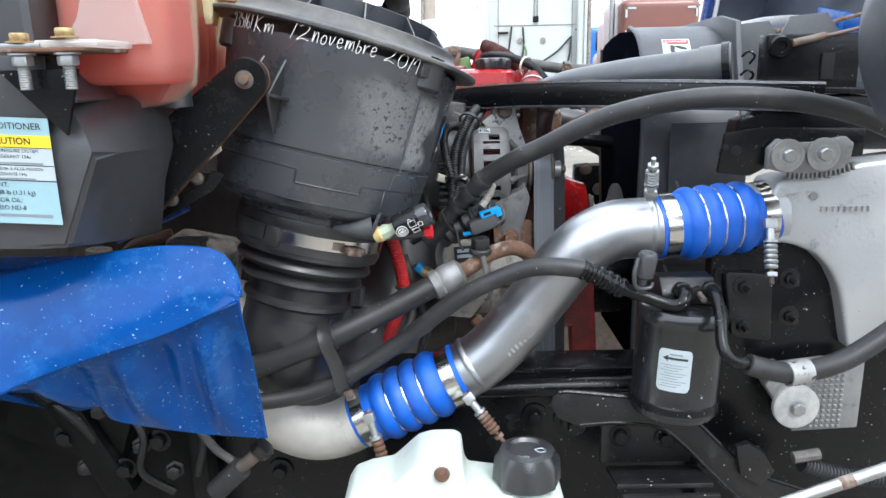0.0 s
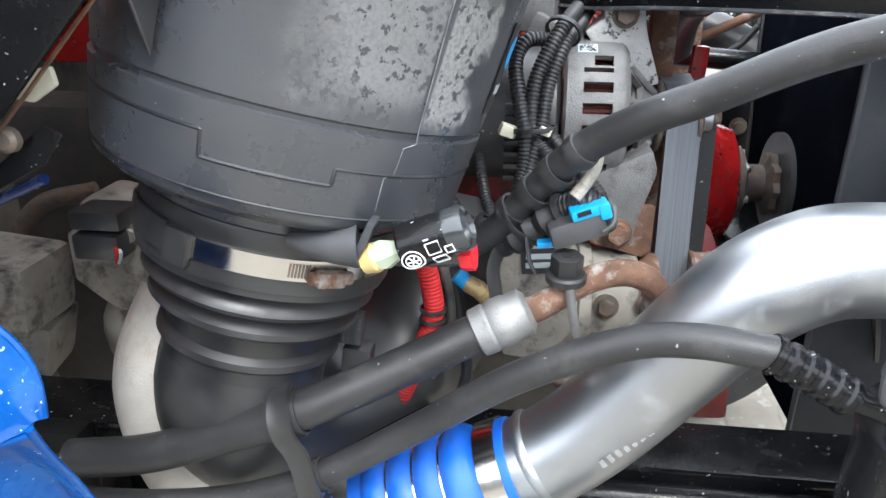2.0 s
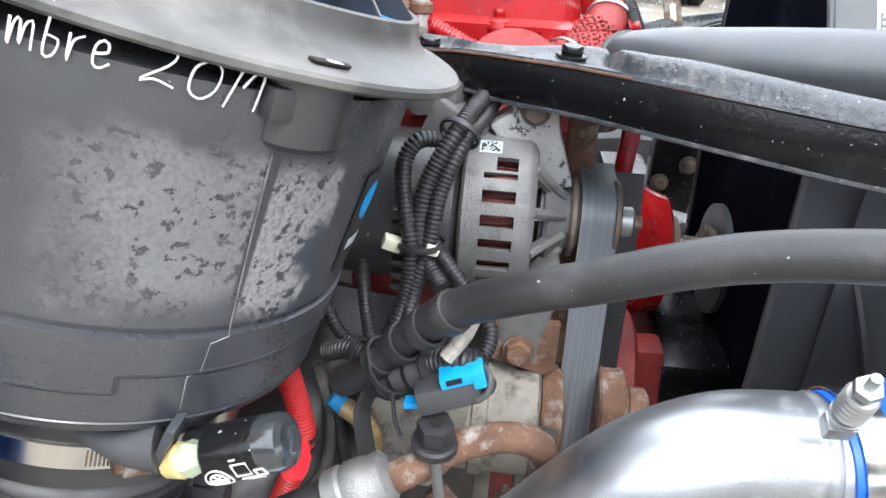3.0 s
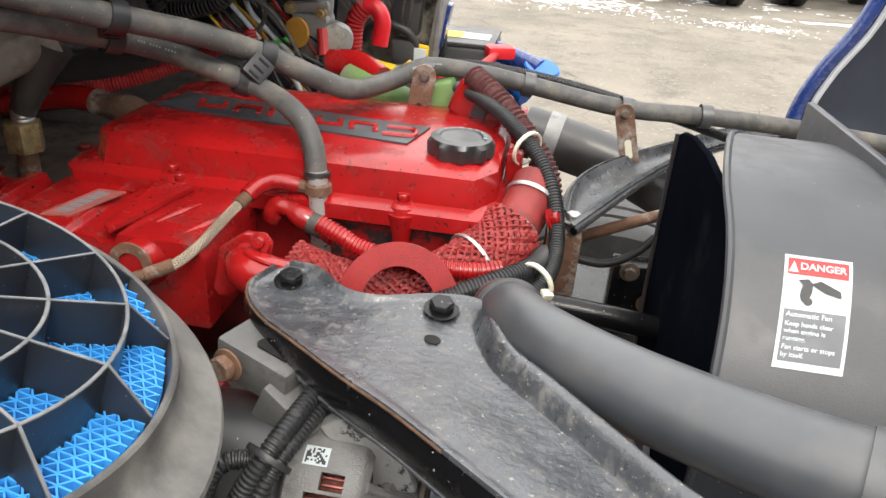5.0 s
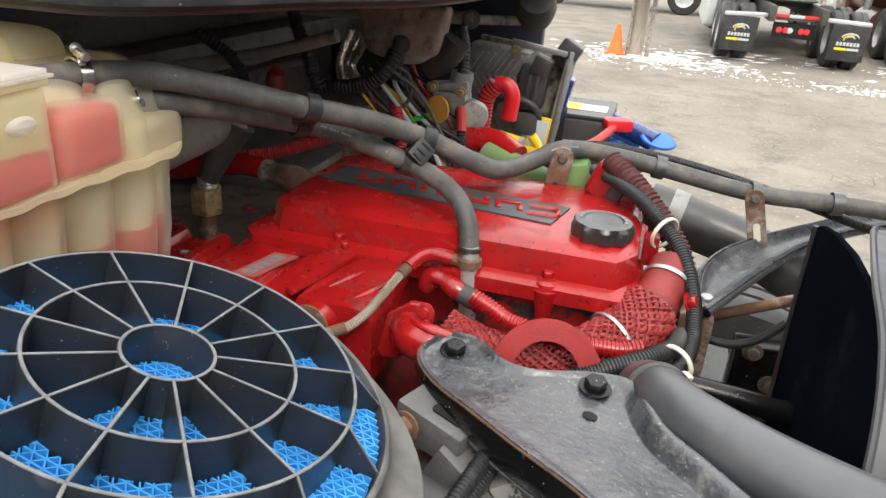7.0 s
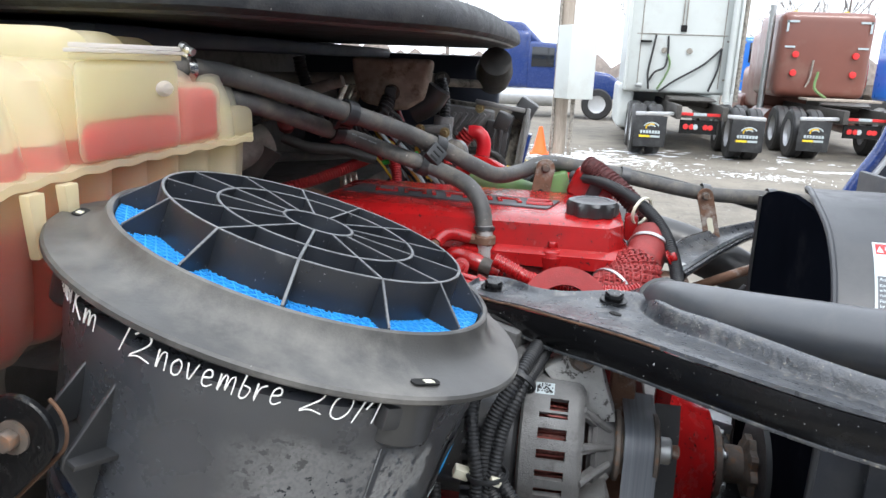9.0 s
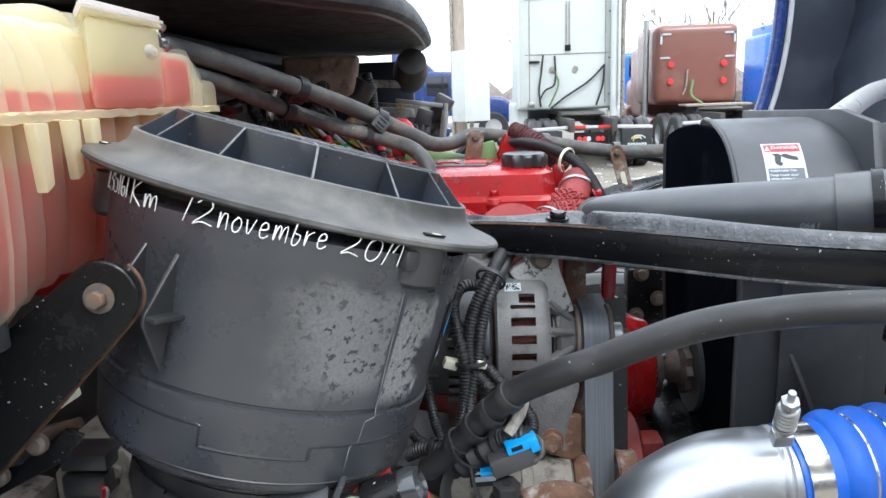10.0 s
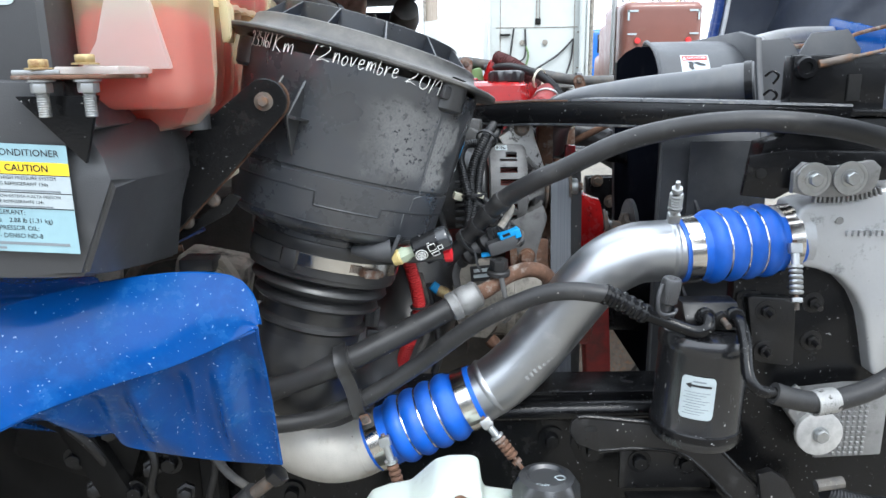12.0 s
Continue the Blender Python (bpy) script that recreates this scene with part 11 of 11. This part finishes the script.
        for pts, mt_ in (([(x - 0.78, yb - 0.03, 2.4), (x - 0.83, yb - 0.05, 2.0), (x - 0.88, yb - 0.06, 1.6), (x - 0.84, yb - 0.04, 1.25)], rubber), ([(x - 0.52, yb - 0.03, 2.38), (x - 0.50, yb - 0.05, 1.95), (x - 0.55, yb - 0.09, 1.72), (x - 0.74, yb - 0.10, 1.62), (x - 0.86, yb - 0.07, 1.42)], rubber), ([(x - 0.50, yb - 0.05, 2.0), (x - 0.44, yb - 0.08, 1.78), (x - 0.52, yb - 0.09, 1.52), (x - 0.66, yb - 0.08, 1.25)], green_paint), ([(x + 0.60, yb - 0.05, 2.15), (x + 0.25, yb - 0.06, 1.80), (x - 0.30, yb - 0.06, 1.45), (x - 0.62, yb - 0.06, 1.20)], rubber), ([(x + 0.60, yb - 0.05, 2.15), (x + 0.56, yb - 0.06, 1.7), (x + 0.42, yb - 0.06, 1.25)], rubber)):
            part("air_hose", tube(B(), pts, 0.022, 8, 0.05), mt_, t)
        for dx in (-0.58, -0.05):
            part("round_port", lathe(B(), [(0, 0), (0.065, 0), (0.065, 0.02), (0, 0.024)], axes((x + dx, yb, 2.08), (0, -1, 0)), 18), warm_grey, t)
        part("side_skirt", block(B(), (0.35, 2.6, 1.0), pose(x - 1.28, y + 3.6, 0.86), 0.12, 4), body, t)
    else:
        part("catwalk_board", block(B(), (1.5, 0.7, 0.05), pose(x + 0.05, y + 1.75, 1.17), 0.01), pole_wood, t, "weathered deck board")
        part("hose_drop", tube(B(), [(x - 0.52, yb - 0.03, 2.0), (x - 0.55, yb - 0.06, 1.6), (x - 0.62, yb - 0.06, 1.42)], 0.022, 8, 0.05), warm_grey, t)
    return t


def background():
    tractor("white_tractor", "white sleeper tractor with printed mud flaps, seen from behind", 2.36, 15.4, truck_white, True, height=4.2, back_w=2.3, side=-0.24)
    t = tractor("brown_tractor", "brown sleeper tractor with round lamps and corner tape", 5.60, 16.3, truck_brown, False, height=3.04, back_w=1.95, side=-0.29, tall=False)
    for dx in (-0.62, 0.62):
        for z in (2.12, 1.72):
            part("marker_lamp", lathe(B(), [(0, 0), (0.075, 0), (0.07, 0.03), (0, 0.035)], axes((5.31 + dx, 18.36, z), (0, -1, 0)), 18), label_red, t)
        for z, ww, hh in ((2.82, 0.26, 0.045), (2.28, 0.22, 0.04)):
            part("tape_strip", block(B(), (ww, 0.01, hh), pose(5.31 + dx * 1.22, 18.38, z), 0), label_white, t)
        part("tape_strip", block(B(), (0.045, 0.01, 0.24), pose(5.31 + dx * 1.38, 18.38, 2.72), 0), label_white, t)
    for dx in (-0.55, 0.55):
        part("beacon", block(B(), (0.10, 0.10, 0.12), pose(5.31 + dx, 19.2, 3.05), 0.02), yellow_plastic, t)
    part("exhaust_pipe", tube(B(), [(4.22, 18.9, 0.9), (4.22, 18.9, 3.2)], 0.07, 16), zinc, t)
    part("green_hose", tube(B(), [(5.2, 18.3, 1.75), (5.15, 18.2, 1.4), (5.35, 18.0, 1.2)], 0.03, 8, 0.05), green_paint, t)
    # trucks further off
    def side_truck(nm, label, x, y, mt_, high):
        """A long-nosed tractor seen from its side, its nose to +x."""
        t = thing(nm, (x, y, 0), label, "truck")
        part("sleeper", block(B(), (1.3, 2.2, high - 0.9), pose(x - 1.55, y, 0.9 + (high - 0.9) / 2), 0.22, 4), mt_, t)
        part("roof_fairing", prism(B(), [(-2.0, high - 0.35), (-1.0, high - 0.35), (-0.15, high - 0.75), (-1.2, high + 0.25), (-2.0, high + 0.3)], 1.9, axes((x, y + 0.95, 0), (0, -1, 0), (1, 0, 0)), 0.10, 3), mt_, t)
        part("cab", prism(B(), [(-1.0, 0.9), (0.55, 0.9), (0.55, 1.55), (0.25, 2.35), (-1.0, 2.42)], 2.1, axes((x, y + 1.05, 0), (0, -1, 0), (1, 0, 0)), 0.10, 3), mt_, t)
        part("nose", prism(B(), [(0.5, 0.75), (1.95, 0.65), (2.0, 1.25), (1.7, 1.48), (0.5, 1.62)], 1.9, axes((x, y + 0.95, 0), (0, -1, 0), (1, 0, 0)), 0.14, 3), mt_, t)
        part("side_window", prism(B(), [(-0.85, 1.62), (-0.12, 1.62), (-0.12, 2.22), (-0.85, 2.24)], 0.02, axes((x, y - 1.06, 0), (0, -1, 0), (1, 0, 0)), 0.008), glass_dark, t)
        part("side_window", prism(B(), [(-0.04, 1.62), (0.42, 1.62), (0.22, 2.2), (-0.04, 2.22)], 0.02, axes((x, y - 1.06, 0), (0, -1, 0), (1, 0, 0)), 0.008), glass_dark, t)
        part("mirror", block(B(), (0.14, 0.16, 0.55), pose(x + 0.62, y - 1.32, 1.98), 0.05), dark_void, t)
        part("fuel_tank", tube(B(), [(x - 1.9, y - 0.9, 0.66), (x + 0.1, y - 0.9, 0.66)], 0.30, 20, 0.3), silver_tank, t)
        part("grille", block(B(), (0.06, 1.2, 0.75), pose(x + 2.0, y, 1.0), 0.05), zinc, t)
        part("bumper", block(B(), (0.25, 2.2, 0.32), pose(x + 2.1, y, 0.50), 0.08), zinc, t)
        for dx in (1.35, -2.6, -3.9):
            m = axes((x + dx, y - 0.98, 0.5), (0, 1, 0), (1, 0, 0))
            ty = part("tyre", lathe(B(), [(0.28, -0.13), (0.46, -0.13), (0.5, -0.08), (0.5, 0.08), (0.46, 0.13), (0.28, 0.13)], m, 36, close=True), rubber, t)
            part("rim", lathe(B(), [(0, -0.10), (0.2, -0.09), (0.28, -0.12), (0.28, 0.1), (0, 0.1)], m, 24), silver_tank, ty)
        part("chassis_rail", block(B(), (5.4, 0.8, 0.22), pose(x - 1.6, y, 0.75), 0.03), grime, t)
    side_truck("navy_tractor", "dark blue long-nosed truck with chrome tank further off", -0.75, 26.0, dark_blue, 2.75)
    side_truck("blue_tractor", "bright blue truck parked across the yard", 12.0, 27.0, truck_blue, 3.3)
    t = thing("blue_day_cab", (5.3, 26.5, 0), "bright blue truck parked behind a white one", "truck")
    part("cab", block(B(), (0.9, 2.4, 1.85), pose(5.3, 26.5, 1.85), 0.2, 4), truck_blue, t)
    part("window", block(B(), (0.5, 0.02, 0.6), pose(5.38, 25.29, 2.3), 0.02), glass_dark, t)
    part("mirror", block(B(), (0.14, 0.2, 0.6), pose(5.72, 25.2, 2.15), 0.04), dark_void, t)
    part("fender", block(B(), (1.3, 1.2, 0.7), pose(5.3, 25.4, 0.78), 0.25, 4), truck_white, t)
    for dx in (-0.4, 0.4):
        wheel(t, 5.3 + dx, 25.8, 0.45, 0.45, 0.3)
    t = thing("red_tractor", (9.2, 27, 0), "red truck far across the yard", "truck")
    part("cab", block(B(), (1.6, 2.2, 1.2), pose(9.0, 29.5, 1.75), 0.3, 4), red_paint, t)
    part("window", block(B(), (0.9, 0.02, 0.4), pose(9.0, 28.39, 2.05), 0.02), glass_dark, t)
    part("chassis", block(B(), (1.5, 2.0, 0.45), pose(9.0, 29.5, 0.95), 0.05), grime, t)
    for dx in (-0.6, 0.6):
        wheel(t, 9.0 + dx, 29.0, 0.5, 0.5, 0.3)
    # pole with a white meter box
    t = thing("utility_pole", (-0.28, 14.8, 0), "weathered wooden utility pole with a white meter box", "pole")
    part("pole", tube(B(), [(-0.30, 14.9, 0), (-0.295, 14.9, 2.5), (-0.29, 14.9, 7.0)], lambda s, f: 0.155 - 0.03 * f, 18, 0.4), pole_wood, t)
    part("meter_box", block(B(), (0.56, 0.46, 1.30), pose(-0.06, 14.46, 1.735, 0, 0, 33), 0.02), truck_white, t, "white metal meter box")
    part("conduit", tube(B(), [(-0.06, 14.72, 0), (-0.06, 14.72, 1.2)], 0.04, 12), warm_grey, t)
    part("conduit", tube(B(), [(-0.41, 14.76, 0), (-0.41, 14.76, 6)], 0.03, 12), warm_grey, t)
    t = thing("traffic_cone", (-0.62, 14.7, 0), "orange plastic traffic cone", "cone")
    part("cone", lathe(B(), [(0.15, 0.03), (0.14, 0.05), (0.035, 0.52), (0.0, 0.53)], Matrix.Translation((-0.62, 14.7, 0)), 24), cone_orange, t)
    part("cone_base", block(B(), (0.36, 0.36, 0.035), pose(-0.62, 14.7, 0.018), 0.01), cone_orange, t)
    # bare trees along the yard's edge
    rnd = random.Random(7)
    def tree(x, y, h):
        tr = thing("bare_tree", (x, y, 0), "leafless winter tree at the edge of the yard", "tree", "bare trees")
        part("trunk", tube(B(), [(x, y, 0), (x + 0.1, y, h * 0.35), (x + 0.05, y, h * 0.7)], lambda s, f: 0.16 * (1 - 0.7 * f), 8, 0.5), bark, tr)
        bm = B()
        def grow(p, d, length, r, lvl):
            q = p + d * length
            tube(bm, [p, p.lerp(q, 0.5) + Vector((rnd.uniform(-.1, .1), rnd.uniform(-.1, .1), 0)) * length, q], lambda s, f: r * (1 - 0.6 * f), 4, length / 3, caps=False)
            if lvl:
                for k in range(4):
                    dd = (d + Vector((rnd.uniform(-.8, .8), rnd.uniform(-.8, .8), rnd.uniform(-.1, .7)))).normalized()
                    grow(p.lerp(q, rnd.uniform(0.4, 1)), dd, length * rnd.uniform(0.5, 0.75), r * 0.5, lvl - 1)
        for k in range(7):
            a = rnd.uniform(0, 6.28)
            grow(Vector((x + 0.08, y, h * rnd.uniform(0.3, 0.65))), Vector((math.cos(a) * 0.7, math.sin(a) * 0.7, 0.8)).normalized(), h * 0.22, 0.05, 3)
        part("crown", bm, bark, tr)
    for x, y, h in ((6.2, 36, 7.5), (13.0, 42, 8), (9.8, 40, 6.5), (-8, 44, 8), (16.5, 40, 7), (4.0, 50, 9)):
        tree(x, y, h)
    # unseen wall, added behind the camera to hold back low sky light
    w = thing("wall_unseen_blocker", (0, -17, 0), "plain grey wall added behind the camera to cut low sky light", "building", kind="structure")
    part("cladding", block(B(), (60, 0.3, 5.0), pose(0, -15, 2.5), 0.02), far_wall, w)
    part("eaves", block(B(), (60.4, 0.5, 0.2), pose(0, -15, 5.1), 0.03), dark_cover, w)
    d = thing("backdrop_hedge", (0, 60, 0), "hazy grey line of far bushes", "hedge", kind="structure")
    bm = B()
    for k in range(130):
        x = -50 + k * 0.85 + rnd.uniform(-.4, .4)
        r = rnd.uniform(0.7, 1.6)
        lathe(bm, [(0.02, 0), (r * 0.8, r * 0.3), (r, r), (r * 0.6, r * 1.7), (0.05, r * 2.1)], Matrix.Translation((x, 62 + rnd.uniform(-2, 2), 0)), 9, wave=lambda a, h: 1 + 0.25 * math.sin(5 * a + h * 3 + k))
    part("bushes", bm, bark, d)


# ---- the place ----
yard()
background()
cab()
hood()
engine()
engine_lines()
heater_hoses()
far_side()
fan_shroud()
pulleys()
compressor()
alternator()
drive_belt()
harness()
air_cleaner()
restriction_gauge()
strap_bracket()
charge_pipe()
coupler("lower_coupler", Vector((-0.152, 1.150, 0.850)), PIPE_LOW + Vector((0.008, 0, 0.005)), "ribbed blue silicone coupler with wire rings beside a rusty spring bolt")
coupler("upper_coupler", PIPE_HIGH + Vector((0.0, 0, 0)), Vector((0.516, 1.160, 1.191)), "ribbed blue silicone coupler on the radiator inlet")
lower_elbow()
spring_bolt("clamp_bolt", (0.312, 1.105, 1.236), (0.307, 1.082, 1.278), zinc, zinc, "zinc plated spring clamp bolt standing up")
spring_bolt("clamp_bolt", (0.489, 1.090, 1.190), (0.486, 1.064, 1.122), zinc, dull_bolt, "zinc plated spring clamp bolt hanging down")
spring_bolt("clamp_bolt", (-0.126, 1.082, 0.888), (-0.100, 1.070, 0.800), rust, rust, "rusty spring clamp bolt hanging down")
spring_bolt("clamp_bolt", (0.034, 1.085, 0.916), (0.078, 1.068, 0.862), rust, rust, "half rusty spring clamp bolt")
near_hoses()
dryer()
radiator_side()
upper_radiator_hose()
cross_arm()
surge_tank()
tank_bracket()
climate_box()
blue_fender()
lower_bay()
